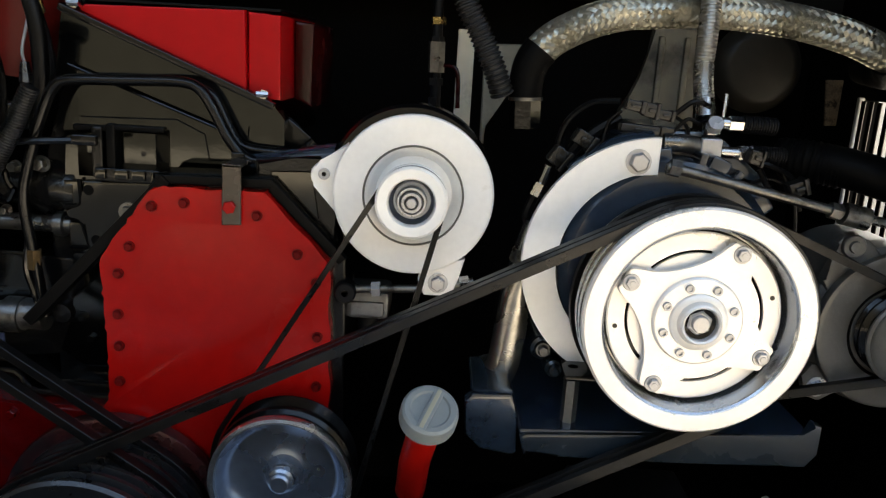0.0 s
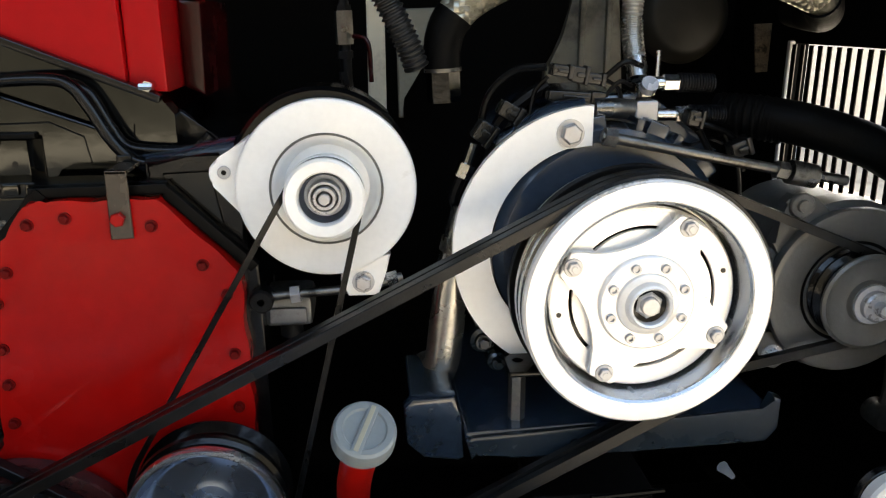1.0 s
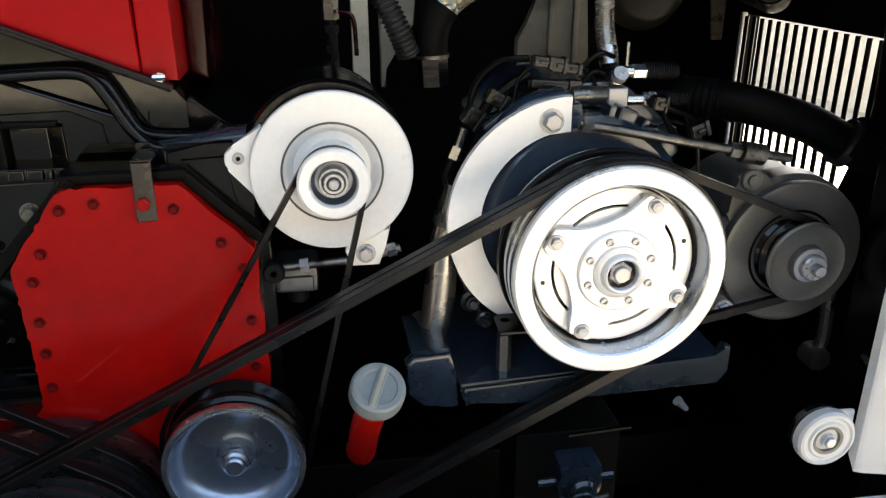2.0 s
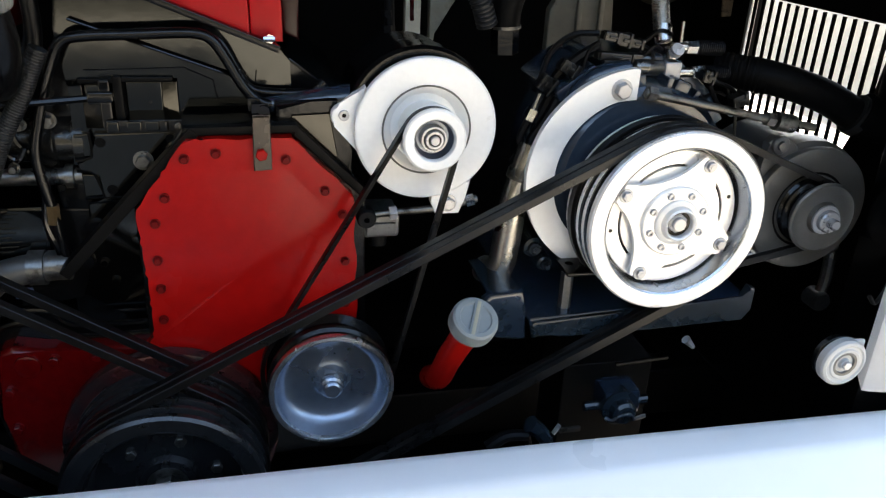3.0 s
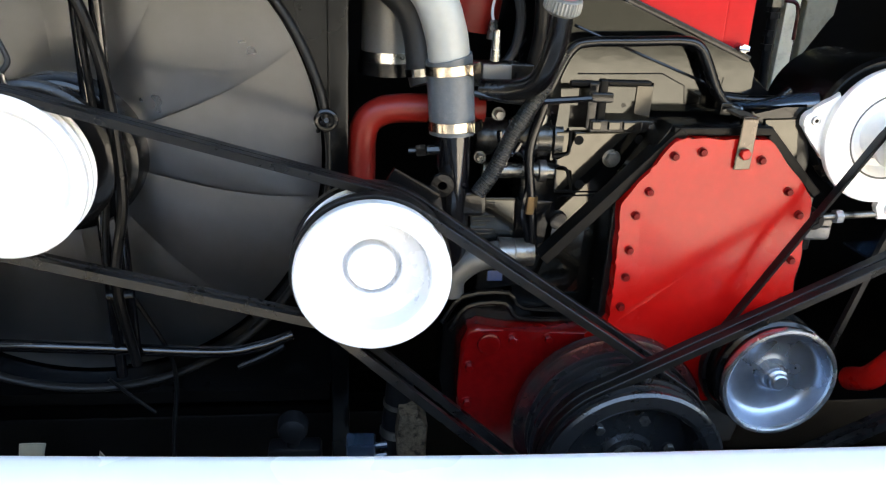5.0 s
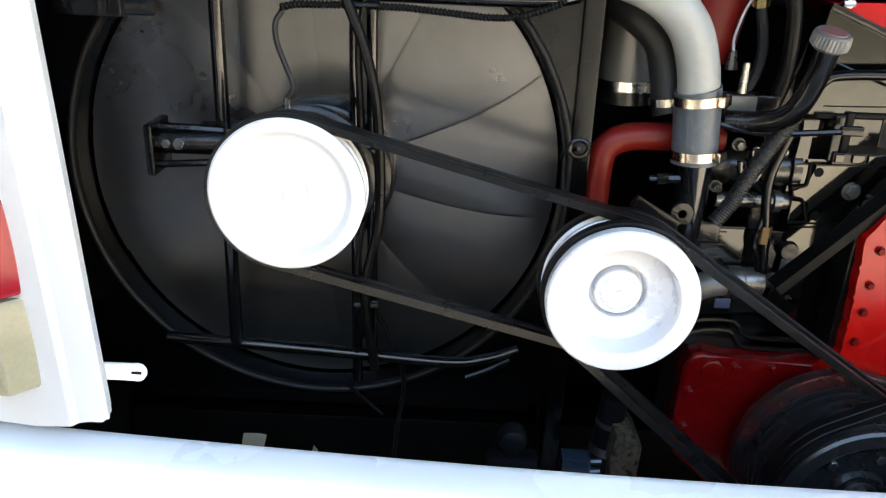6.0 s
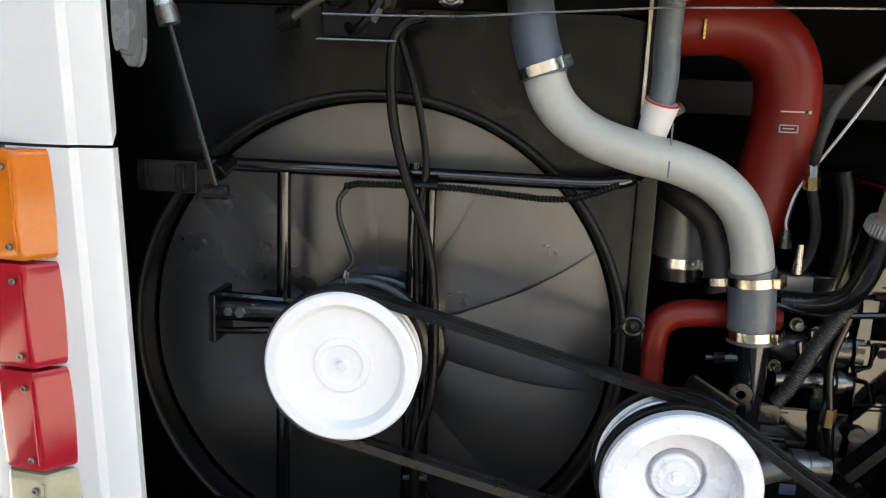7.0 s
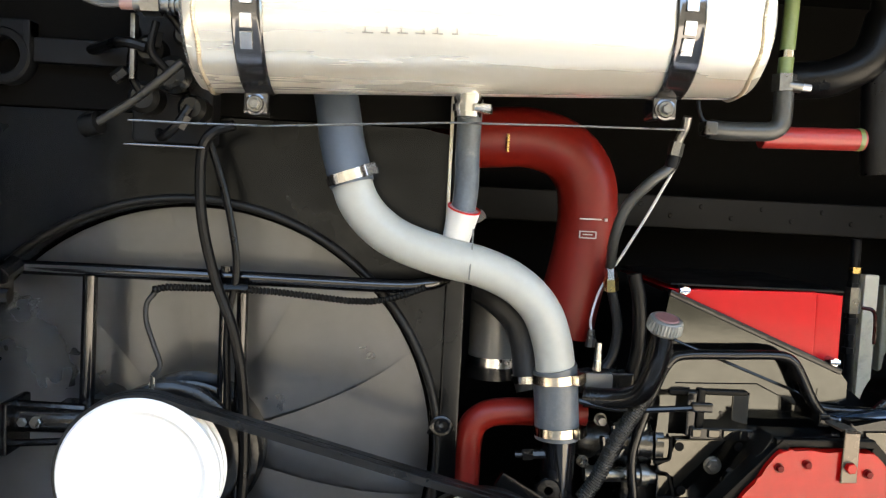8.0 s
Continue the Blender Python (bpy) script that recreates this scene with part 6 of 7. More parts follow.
tube(bm, [p + Vector((0.006, -0.019, -0.0155)), p + Vector((0.026, -0.017, -0.0155))], 0.0048, seg=8, n=1)
part("drain_fitting", bm, STEEL, tank, "bright steel outlet fitting")

bm = bmesh.new()
for i, (w, gap) in enumerate(((0.012, 0.2), (0.010, 0.6), (0.012, 0.3), (0.011, 0.8), (0.012, 0.4), (0.007, 0.7))):
    c = along(0.216 + i * 0.0195) + Vector((0, -math.cos(radians(17)) * TR, -math.sin(radians(17)) * TR))
    box(bm, c.x - w / 2, c.x + w / 2, c.y - 0.0004, c.y + 0.002, c.z - 0.007, c.z - 0.0057)
    box(bm, c.x - w / 2 + w * gap, c.x - w / 2 + w * gap + 0.0015, c.y - 0.0004, c.y + 0.002, c.z - 0.007, c.z + 0.004)
part("stamped_bars", bm, mat("stamped_shadow", (0.3, 0.27, 0.22), 0.45, 0.5), tank, "faint worn stamped bars")

# ---- rods, lines and cables round the tank ----
hr = thing("support_rod", (-0.8, 0.86, 1.38), "thin dark support rod under the steel tank", "rod")
part("rod", pipe([(-1.17, 0.862, 1.368), (-1.0, 0.862, 1.370), (-0.78, 0.862, 1.386), (-0.49, 0.862, 1.393)], 0.0014, seg=8, n=2), STEEL_DULL, hr)
part("lower_edge", block(-1.185, -1.085, 0.89, 0.90, 1.339, 1.342, bevel=0.001), STRAP, hr)
for pts, r, nm in (([(-1.052, 0.905, 1.372), (-1.078, 0.905, 1.362), (-1.092, 0.905, 1.335), (-1.090, 0.905, 1.257), (-1.072, 0.908, 1.178), (-1.045, 0.908, 1.105), (-1.030, 0.908, 1.02), (-1.028, 0.91, 0.89), (-1.048, 0.91, 0.776), (-1.034, 0.91, 0.65)], 0.0070, "black looped cable beside the fan guard"), ([(-1.085, 0.915, 1.35), (-1.068, 0.915, 1.30), (-1.055, 0.915, 1.25), (-1.046, 0.915, 1.186), (-1.056, 0.918, 1.11), (-1.052, 0.918, 1.0), (-1.05, 0.918, 0.90), (-1.06, 0.918, 0.80), (-1.05, 0.918, 0.70)], 0.0047, "thin black cable beside the fan guard")):
    t = thing("cable", pts[0], nm, "cable")
    part("sheath", pipe(pts, r, seg=10), RUBBER, t)
    for z in (1.17, 0.99, 0.76):
        part("tie", pipe([(-1.064, 0.918, z), (-1.03, 0.918, z + 0.001)], 0.013, seg=10, n=1, flat=0.25), BLACK, t)
cd = thing("sensor_cable", (-1.0, 0.92, 1.16), "corrugated sensor cable hung along the guard rail", "cable")
part("conduit", pipe([(-1.15, 0.918, 1.152), (-1.135, 0.918, 1.160), (-1.0, 0.916, 1.161), (-0.90, 0.916, 1.153), (-0.85, 0.916, 1.157), (-0.80, 0.92, 1.175)], 0.0045, ridge=0.0007, pitch=0.005, seg=8, n=2), RUBBER, cd)
part("lead", pipe([(-1.15, 0.918, 1.152), (-1.159, 0.915, 1.138), (-1.158, 0.912, 1.115), (-1.147, 0.91, 1.085), (-1.138, 0.908, 1.06), (-1.146, 0.905, 1.046)], 0.0036, seg=8), HOSE_DARK, cd)
lead = thing("air_line", (-0.5, 0.95, 1.3), "black air line with a steel end fitting and brass union", "hose")
part("line", pipe([(-0.470, 0.95, 1.375), (-0.474, 0.95, 1.352), (-0.500, 0.95, 1.330), (-0.527, 0.965, 1.295), (-0.535, 0.99, 1.25), (-0.528, 1.03, 1.205)], 0.0075, seg=12), CABLE_GREY, lead)
part("end_fitting", pipe([(-0.462, 0.935, 1.418), (-0.4625, 0.94, 1.404), (-0.466, 0.946, 1.392), (-0.4695, 0.95, 1.378)], 0.0062, seg=12, n=3), STEEL_DULL, lead, "bent steel end fitting")
part("end_nut", pipe([(-0.4685, 0.949, 1.384), (-0.4715, 0.95, 1.366)], 0.0102, seg=6, n=1), STEEL_DULL, lead)
part("crimp", pipe([(-0.4715, 0.95, 1.366), (-0.4755, 0.95, 1.349)], 0.0090, seg=14, n=1), OILY_BLACK, lead, "black crimped collar")
part("lower_fitting", pipe([(-0.5275, 1.03, 1.206), (-0.524, 1.036, 1.188)], 0.009, seg=6, n=1), STEEL, lead)
part("brass_union", pipe([(-0.524, 1.038, 1.189), (-0.521, 1.042, 1.169)], 0.0112, seg=6, n=1), BRASS, lead, "yellow brass union")
part("lower_line", pipe([(-0.521, 1.042, 1.170), (-0.513, 1.042, 1.14), (-0.508, 1.042, 1.11), (-0.512, 1.042, 1.075), (-0.522, 1.042, 1.055), (-0.537, 1.042, 1.04)], 0.0075, seg=10), HOSE_DARK, lead)
part("thin_line", pipe([(-0.465, 0.96, 1.352), (-0.495, 0.99, 1.275), (-0.52, 1.03, 1.208), (-0.537, 1.05, 1.165), (-0.547, 1.05, 1.125), (-0.545, 1.05, 1.105)], 0.0021, seg=8), WHITE_PLASTIC, lead, "thin whitish plastic line")
part("thin_fitting", pipe([(-0.545, 1.05, 1.108), (-0.5445, 1.05, 1.082)], (0.0055, 0.0095), seg=8, n=2), STEEL_DULL, lead)
part("second_line", pipe([(-0.505, 0.985, 1.20), (-0.495, 0.985, 1.16), (-0.492, 0.985, 1.10), (-0.50, 0.985, 1.05)], 0.010, seg=12), RUBBER, lead)

olive = thing("olive_pipe", (-0.303, 1.0, 1.45), "olive-green air pipe with a black elbow", "pipe")
part("pipe", pipe([(-0.300, 1.0, 1.66), (-0.303, 1.0, 1.55), (-0.305, 1.0, 1.48)], 0.0105, seg=14), GREEN_PIPE, olive)
part("elbow", pipe([(-0.304, 1.0, 1.480), (-0.303, 1.0, 1.436), (-0.306, 1.0, 1.420), (-0.320, 1.0, 1.411), (-0.351, 1.0, 1.409), (-0.384, 1.0, 1.408), (-0.407, 1.0, 1.410)], 0.0135, seg=16), CABLE_GREY, olive, "black moulded elbow")
part("union", pipe([(-0.3045, 1.0, 1.492), (-0.3043, 1.0, 1.468)], 0.0165, seg=6, n=1), STEEL_DULL, olive)
part("side_stub", pipe([(-0.303, 0.992, 1.476), (-0.284, 0.990, 1.474)], 0.0085, seg=12, n=1), STEEL_DULL, olive)
part("plug", pipe([(-0.286, 0.988, 1.474), (-0.272, 0.988, 1.473)], 0.0055, seg=8, n=1), ZINC, olive)
part("end_block", block(-0.418, -0.400, 0.985, 1.015, 1.400, 1.420, bevel=0.003), CABLE_GREY, olive)
part("loop", pipe([(-0.410, 1.0, 1.416), (-0.420, 1.0, 1.425), (-0.426, 1.0, 1.446), (-0.420, 1.01, 1.47)], 0.0032, seg=8), RUBBER, olive, "thin black loop")
part("band", pipe([(-0.3035, 1.0, 1.525), (-0.3037, 1.0, 1.515)], 0.0112, seg=14, n=1), COPPER, olive)
ext = thing("red_cylinder", (-0.23, 1.05, 1.41), "small red plastic sleeve on a dark pipe", "sleeve")
part("sleeve", pipe([(-0.31, 1.05, 1.407), (-0.155, 1.05, 1.411)], 0.0165, seg=20, n=1), mat("faded_red_sleeve", (0.26, 0.02, 0.018), 0.4, 0, 0.25, 30, 0.2), ext)
part("stripe", pipe([(-0.165, 1.05, 1.4108), (-0.158, 1.05, 1.411)], 0.0172, seg=20, n=1), GREEN_PIPE, ext)
part("pipe", pipe([(-0.13, 1.05, 1.36), (-0.135, 1.05, 1.42), (-0.14, 1.05, 1.52), (-0.135, 1.05, 1.62)], 0.022, seg=16), RUBBER, ext)
part("second_pipe", pipe([(-0.14, 1.04, 1.59), (-0.16, 1.04, 1.53), (-0.21, 1.05, 1.50), (-0.26, 1.07, 1.495)], 0.028, seg=16), RUBBER, ext)

DARK_VALVE = mat("dark_valve", (0.009, 0.009, 0.0085), 0.35, 0.2, 0.3, 30, 0.3, spec=0.3)
valves = thing("brake_valve_group", (-1.17, 1.0, 1.45), "dark cluster of air valves with fittings beside the tank", "valve")
bm = block(-1.19, -1.085, 0.93, 1.05, 1.345, 1.56, bevel=0.006)
part("plate", bm, OILY_BLACK, valves)
for x, z, r in ((-1.165, 1.40, 0.02), (-1.13, 1.43, 0.024), (-1.105, 1.39, 0.018), (-1.16, 1.46, 0.018), (-1.115, 1.48, 0.016)):
    part("valve_body", spun(x, z, [(0, 0.895), (r * 0.7, 0.895), (r, 0.902), (r, 0.93), (r * 1.1, 0.933)], 20), DARK_VALVE, valves)
part("stay_pipe", pipe([(-1.205, 0.86, 1.363), (-1.16, 0.86, 1.394), (-1.106, 0.86, 1.440)], 0.0052, seg=12), mat("dull_stay_pipe", (0.026, 0.024, 0.02), 0.35, 0.4, 0.3, 30, 0.2), valves, "dull stay pipe into the tank end")
part("stay_boot", pipe([(-1.222, 0.865, 1.358), (-1.203, 0.86, 1.363)], 0.014, seg=12, n=1), RUBBER, valves)
bm = pipe([(-1.168, 0.87, 1.508), (-1.10, 0.87, 1.509)], 0.0095, seg=16, n=1)
for k in range(4):
    tube(bm, [(-1.128 + 0.0065 * k, 0.87, 1.509), (-1.1245 + 0.0065 * k, 0.87, 1.509)], 0.0125, seg=18, n=1)
part("top_fitting", bm, STEEL_DULL, valves, "ribbed steel collar on the tank inlet")
part("top_nut", pipe([(-1.158, 0.87, 1.5085), (-1.136, 0.87, 1.509)], 0.0148, seg=6, n=1), STEEL_DULL, valves)
part("pink_stub", pipe([(-1.184, 0.87, 1.5075), (-1.166, 0.87, 1.508)], 0.0078, seg=14, n=1), mat("pinkish_plastic", (0.30, 0.17, 0.15), 0.45), valves, "faded pink pipe stub")
part("pale_line", pipe([(-1.175, 0.87, 1.508), (-1.21, 0.87, 1.506), (-1.25, 0.87, 1.522), (-1.29, 0.87, 1.55)], 0.0042, seg=8), ALU, valves)
part("upright_bracket", block(-1.178, -1.172, 0.885, 0.90, 1.42, 1.50, bevel=0.001), STEEL_DULL, valves)
for pts, r in (([(-1.165, 0.90, 1.40), (-1.18, 0.90, 1.43), (-1.185, 0.93, 1.48), (-1.17, 0.96, 1.55)], 0.006), ([(-1.13, 0.89, 1.43), (-1.15, 0.88, 1.455), (-1.145, 0.88, 1.49)], 0.005), ([(-1.105, 0.89, 1.39), (-1.12, 0.885, 1.365), (-1.14, 0.90, 1.352), (-1.155, 0.935, 1.36)], 0.006), ([(-1.16, 0.89, 1.46), (-1.19, 0.89, 1.465), (-1.25, 0.95, 1.462), (-1.34, 1.005, 1.460)], 0.007), ([(-1.115, 0.89, 1.48), (-1.13, 0.885, 1.50), (-1.17, 0.89, 1.535)], 0.005)):
    part("air_pipe", pipe(pts, r, seg=10), RUBBER, valves)
for x, z, a in ((-1.19, 1.425, 40), (-1.147, 1.47, 80), (-1.112, 1.372, 60)):
    d = Vector((math.cos(radians(a)), 0, math.sin(radians(a)))) * 0.009
    c = Vector((x, 0.888, z))
    part("union", pipe([c - d, c + d], 0.008, seg=6, n=1), DARK_VALVE, valves)
EX, EZ = -1.358, 1.448
eye = thing("towing_eye", (EX, 0.96, EZ - 0.04), "black steel lug with a round hole high in the bay", "lug")
bm = spun(EX, EZ, [(0.024, 0.937), (0.0255, 0.935), (0.034, 0.935), (0.0365, 0.938), (0.0365, 0.962), (0.024, 0.962)], 40, True)
box(bm, EX - 0.036, EX - 0.027, 0.936, 0.962, EZ, EZ + 0.046, 0.002)
box(bm, EX + 0.027, EX + 0.036, 0.936, 0.962, EZ, EZ + 0.046, 0.002)
box(bm, EX - 0.036, EX + 0.036, 0.937, 0.962, EZ + 0.026, EZ + 0.046, 0.002)
part("ring", bm, OILY_BLACK, eye)
part("bar", block(EX + 0.036, EX + 0.18, 0.945, 0.962, EZ - 0.006, EZ + 0.026, bevel=0.003), OILY_BLACK, eye)
strut = thing("gas_strut", (-1.29, 0.72, 1.17), "silver gas strut with a thin black rod", "gas strut")
part("cylinder", pipe([(-1.37, 0.72, 1.62), (-1.297, 0.72, 1.352)], 0.0098, seg=18, n=1), mat("dull_strut_steel", (0.36, 0.37, 0.375), 0.3, 0.5, 0.15, 30, 0.1), strut)
part("collar", pipe([(-1.299, 0.72, 1.36), (-1.294, 0.72, 1.342)], 0.0112, seg=18, n=1), STEEL_DULL, strut)
part("rod", pipe([(-1.295, 0.72, 1.345), (-1.249, 0.72, 1.176)], 0.0031, seg=10, n=1), PIPE_BLACK, strut)
bm = pipe([(-1.262, 0.72, 1.170), (-1.236, 0.72, 1.170)], 0.008, seg=10, n=1)
tube(bm, [(-1.249, 0.725, 1.19), (-1.245, 0.75, 1.20)], 0.010, seg=8, n=1)
part("ball_joint", bm, BLACK, strut)
sl = thing("side_marker_lamp", (-1.316, 0.69, 1.345), "grey oval side lamp on a grey gasket", "lamp")
LAMP_GREY = mat("grey_lamp_plastic", (0.1, 0.108, 0.115), 0.24, 0, 0.15, 30, 0.1)
def oval(x, z, a, b, n=28):
    """Points of a long oval with straight flanks."""
    return [(x + a * math.copysign(abs(math.cos(q)) ** 0.8, math.cos(q)), z + b * math.copysign(abs(math.sin(q)) ** 0.65, math.sin(q))) for q in (2 * math.pi * (i + 0.5) / n for i in range(n))]
part("lens", plate(oval(-1.323, 1.345, 0.0092, 0.037, 48), 0.672, 0.70, 0.0075, 5), LAMP_GREY, sl)
part("gasket", plate(oval(-1.323, 1.345, 0.0118, 0.048), 0.69, 0.704, 0.003), LAMP_GREY, sl)

# ---- right-hand hoses and fittings ----
bh = thing("braided_hose", (0.3, 1.0, 1.2), "thick woven steel braided hose arched over the compressor", "hose")
arch = smooth_line([(0.104, 1.0, 1.138), (0.110, 1.0, 1.153), (0.125, 1.0, 1.171), (0.147, 1.0, 1.186), (0.179, 1.0, 1.201), (0.214, 1.0, 1.211), (0.248, 1.0, 1.215), (0.301, 1.0, 1.219), (0.354, 1.0, 1.219), (0.408, 1.0, 1.215), (0.456, 1.0, 1.207), (0.5, 1.0, 1.196), (0.535, 1.0, 1.182), (0.552, 1.01, 1.173)], 24)
# Black far end stands for the hose running into shade.
part("shaded_far_end", pipe([(0.545, 1.005, 1.177), (0.565, 1.03, 1.166), (0.60, 1.10, 1.16), (0.63, 1.22, 1.165)], 0.0222, seg=24), HOSE_BLACK, bh)
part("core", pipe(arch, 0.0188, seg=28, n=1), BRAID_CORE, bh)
run = [0.0]
for a, b in zip(arch, arch[1:]):
    run.append(run[-1] + (b - a).length)
bm = bmesh.new()
CARRIERS, PITCH = 16, 0.14
for way in (1, -1):
    for k in range(CARRIERS):
        for lace in (-2.5, -1.5, -0.5, 0.5, 1.5, 2.5):
            pts = []
            for i, p in enumerate(arch):
                t = (arch[min(i + 1, len(arch) - 1)] - arch[max(i - 1, 0)]).normalized()
                u = Vector((0, -1, 0))
                v = t.cross(u)
                turn = 2 * math.pi * run[i] / PITCH
                a = 2 * math.pi * k / CARRIERS + way * turn + lace * 0.061
                weave = math.sin(math.pi * k + way * CARRIERS * turn / 2 + math.pi / 4)
                pts.append(p + (0.0198 + way * 0.0008 * weave) * (math.cos(a) * u + math.sin(a) * v))
            tube(bm, pts, 0.00062, seg=4, n=1, caps=False)
tagged(part("braid", bm, BRAID, bh, "woven steel braid"), kind="stuff")
part("end_sleeve", pipe([(0.116, 1.0, 1.162), (0.108, 1.0, 1.150), (0.103, 1.0, 1.135), (0.101, 1.0, 1.118), (0.102, 1.0, 1.100)], (0.0225, 0.0205), seg=24, n=3), HOSE_BLACK, bh)
part("end_ring", pipe([(0.1022, 1.0, 1.104), (0.1024, 1.0, 1.100)], 0.0215, seg=24, n=1), STEEL_DULL, bh)
part("end_nut", pipe([(0.102, 1.0, 1.100), (0.104, 1.0, 1.066)], 0.0195, seg=6, n=1), BLACK, bh)
vh = thing("refrigerant_hose", (0.304, 0.95, 1.1), "upright steel-braided refrigerant hose with fittings", "hose")
part("hose", pipe([(0.306, 0.965, 1.25), (0.304, 0.955, 1.19), (0.303, 0.95, 1.146), (0.306, 0.94, 1.11)], 0.0115, ridge=0.0006, pitch=0.004, seg=14), STEEL_HOSE, vh)
part("ferrule", pipe([(0.306, 0.94, 1.115), (0.306, 0.93, 1.095)], 0.0115, seg=14, n=1), STEEL, vh)
fit_g = thing("service_valve", (0.304, 0.905, 1.06), "bright service valve block with threaded unions", "valve")
part("block", block(0.292, 0.316, 0.887, 0.925, 1.050, 1.076, bevel=0.003), ZINC, fit_g)
part("ball_end", pipe([(0.304, 0.892, 1.088), (0.304, 0.884, 1.094)], 0.0088, seg=16, n=1), ZINC, fit_g)
part("elbow", pipe([(0.305, 0.90, 1.08), (0.304, 0.90, 1.093)], 0.0105, seg=14, n=1), STEEL, fit_g)
for z, x0 in ((1.093, 0.303), (1.060, 0.318)):
    part("union", pipe([(x0, 0.90, z), (x0 + 0.026, 0.90, z)], 0.0068, seg=12, n=1), STEEL, fit_g)
    part("union_nut", pipe([(x0 + 0.020, 0.90, z), (x0 + 0.036, 0.90, z)], 0.0092, seg=6, n=1), STEEL, fit_g)
    part("dust_cap", pipe([(x0 + 0.036, 0.90, z), (x0 + 0.074, 0.90, z - 0.001)], 0.0098, ridge=0.0005, pitch=0.003, seg=18), OILY_BLACK, fit_g)
part("inlet", pipe([(0.25, 0.895, 1.068), (0.27, 0.895, 1.068), (0.292, 0.90, 1.066)], 0.0105, seg=14), STEEL_DULL, fit_g)
part("stem", pipe([(0.318, 0.905, 1.09), (0.320, 0.91, 1.125)], 0.0028, seg=8, n=1), STEEL, fit_g)
def wire_plug(name, a, h, d, m, parent):
    """A moulded plug: body with a latch bridge, a thicker mouth and a grip."""
    p = part(name, block(-a, a * 0.5, -d, d, -h, h, bevel=0.0018, m=m), DUSTY, parent)
    part("mouth", block(a * 0.5, a, -d * 1.18, d * 1.18, -h * 1.2, h * 1.2, bevel=0.0015, m=m), DUSTY, p)
    part("latch", block(-a * 0.5, a * 0.45, -d * 1.4, -d, -h * 0.3, h * 0.3, bevel=0.001, m=m), DUSTY, p)
    part("grip", block(-a * 1.12, -a, -d * 0.8, d * 0.8, -h * 0.85, h * 0.85, bevel=0.001, m=m), RUBBER, p)


plug = thing("wire_connector", (0.24, 0.92, 1.10), "dusty black plastic wiring plugs on the compressor", "connector")
for x0, x1, z0, z1, an in ((0.205, 0.228, 1.100, 1.112, 8), (0.226, 0.244, 1.094, 1.110, 8), (0.242, 0.262, 1.092, 1.103, 8), (0.202, 0.262, 1.075, 1.085, 4)):
    m = Matrix.Translation(((x0 + x1) / 2, 0.905, (z0 + z1) / 2)) @ Euler((0, radians(an), 0)).to_matrix().to_4x4()
    wire_plug("plug", (x1 - x0) / 2, (z1 - z0) / 2, 0.008, m, plug)
for pts in ([(0.202, 0.905, 1.10), (0.19, 0.91, 1.085), (0.185, 0.91, 1.06)], [(0.262, 0.905, 1.097), (0.275, 0.90, 1.088), (0.282, 0.90, 1.07)], [(0.262, 0.90, 1.08), (0.275, 0.895, 1.095), (0.29, 0.90, 1.09)], [(0.33, 0.89, 1.04), (0.35, 0.885, 1.03), (0.375, 0.89, 1.035), (0.39, 0.89, 1.03)], [(0.39, 0.89, 1.04), (0.405, 0.885, 1.01), (0.41, 0.88, 0.97)]):
    part("wire", pipe(pts, 0.0022, seg=6), RUBBER, plug)
part("sleeve", pipe([(0.165, 0.89, 1.02), (0.178, 0.885, 1.045), (0.20, 0.88, 1.062), (0.235, 0.88, 1.068)], 0.0135, seg=12), BLUE_BLACK, plug, "blue-black cable sleeve")
har = thing("compressor_harness", (0.15, 0.93, 1.0), "tangle of black wires and plugs beside the compressor", "cable")
for pts, r in (([(0.205, 0.915, 1.092), (0.18, 0.92, 1.075), (0.155, 0.925, 1.05), (0.15, 0.93, 1.02), (0.135, 0.93, 0.985)], 0.0075), ([(0.185, 0.91, 1.06), (0.16, 0.915, 1.03), (0.145, 0.915, 1.0), (0.125, 0.92, 0.965), (0.12, 0.925, 0.93)], 0.006), ([(0.20, 0.905, 1.11), (0.17, 0.92, 1.105), (0.145, 0.93, 1.08), (0.135, 0.935, 1.04)], 0.004), ([(0.262, 0.90, 1.10), (0.28, 0.895, 1.115), (0.30, 0.90, 1.11)], 0.003), ([(0.36, 0.885, 1.045), (0.375, 0.88, 1.02), (0.395, 0.885, 1.015), (0.41, 0.89, 1.03)], 0.0035), ([(0.345, 0.885, 1.055), (0.37, 0.88, 1.05), (0.40, 0.885, 1.035), (0.415, 0.89, 1.0)], 0.003)):
    part("wire", pipe(pts, r, seg=8), RUBBER, har)
for x0, x1, z0, z1, y, an in ((0.128, 0.15, 1.03, 1.052, 0.92, 35), (0.152, 0.178, 1.055, 1.072, 0.912, 30), (0.39, 0.412, 1.02, 1.036, 0.875, -20), (0.345, 0.362, 1.05, 1.066, 0.885, 10)):
    m = Matrix.Translation(((x0 + x1) / 2, y, (z0 + z1) / 2)) @ Euler((0, radians(an), 0)).to_matrix().to_4x4()
    wire_plug("connector", (x1 - x0) / 2, (z1 - z0) / 2, 0.009, m, har)
sp = thing("pressure_sensor", (0.11, 0.9, 1.0), "small pressure sensor with a bright hexagon body", "sensor")
part("body", pipe([(0.112, 0.90, 0.998), (0.118, 0.90, 1.012)], 0.0095, seg=6, n=1), STEEL, sp)
part("tip", pipe([(0.118, 0.90, 1.012), (0.125, 0.90, 1.033)], 0.0052, seg=10, n=1), STEEL, sp)
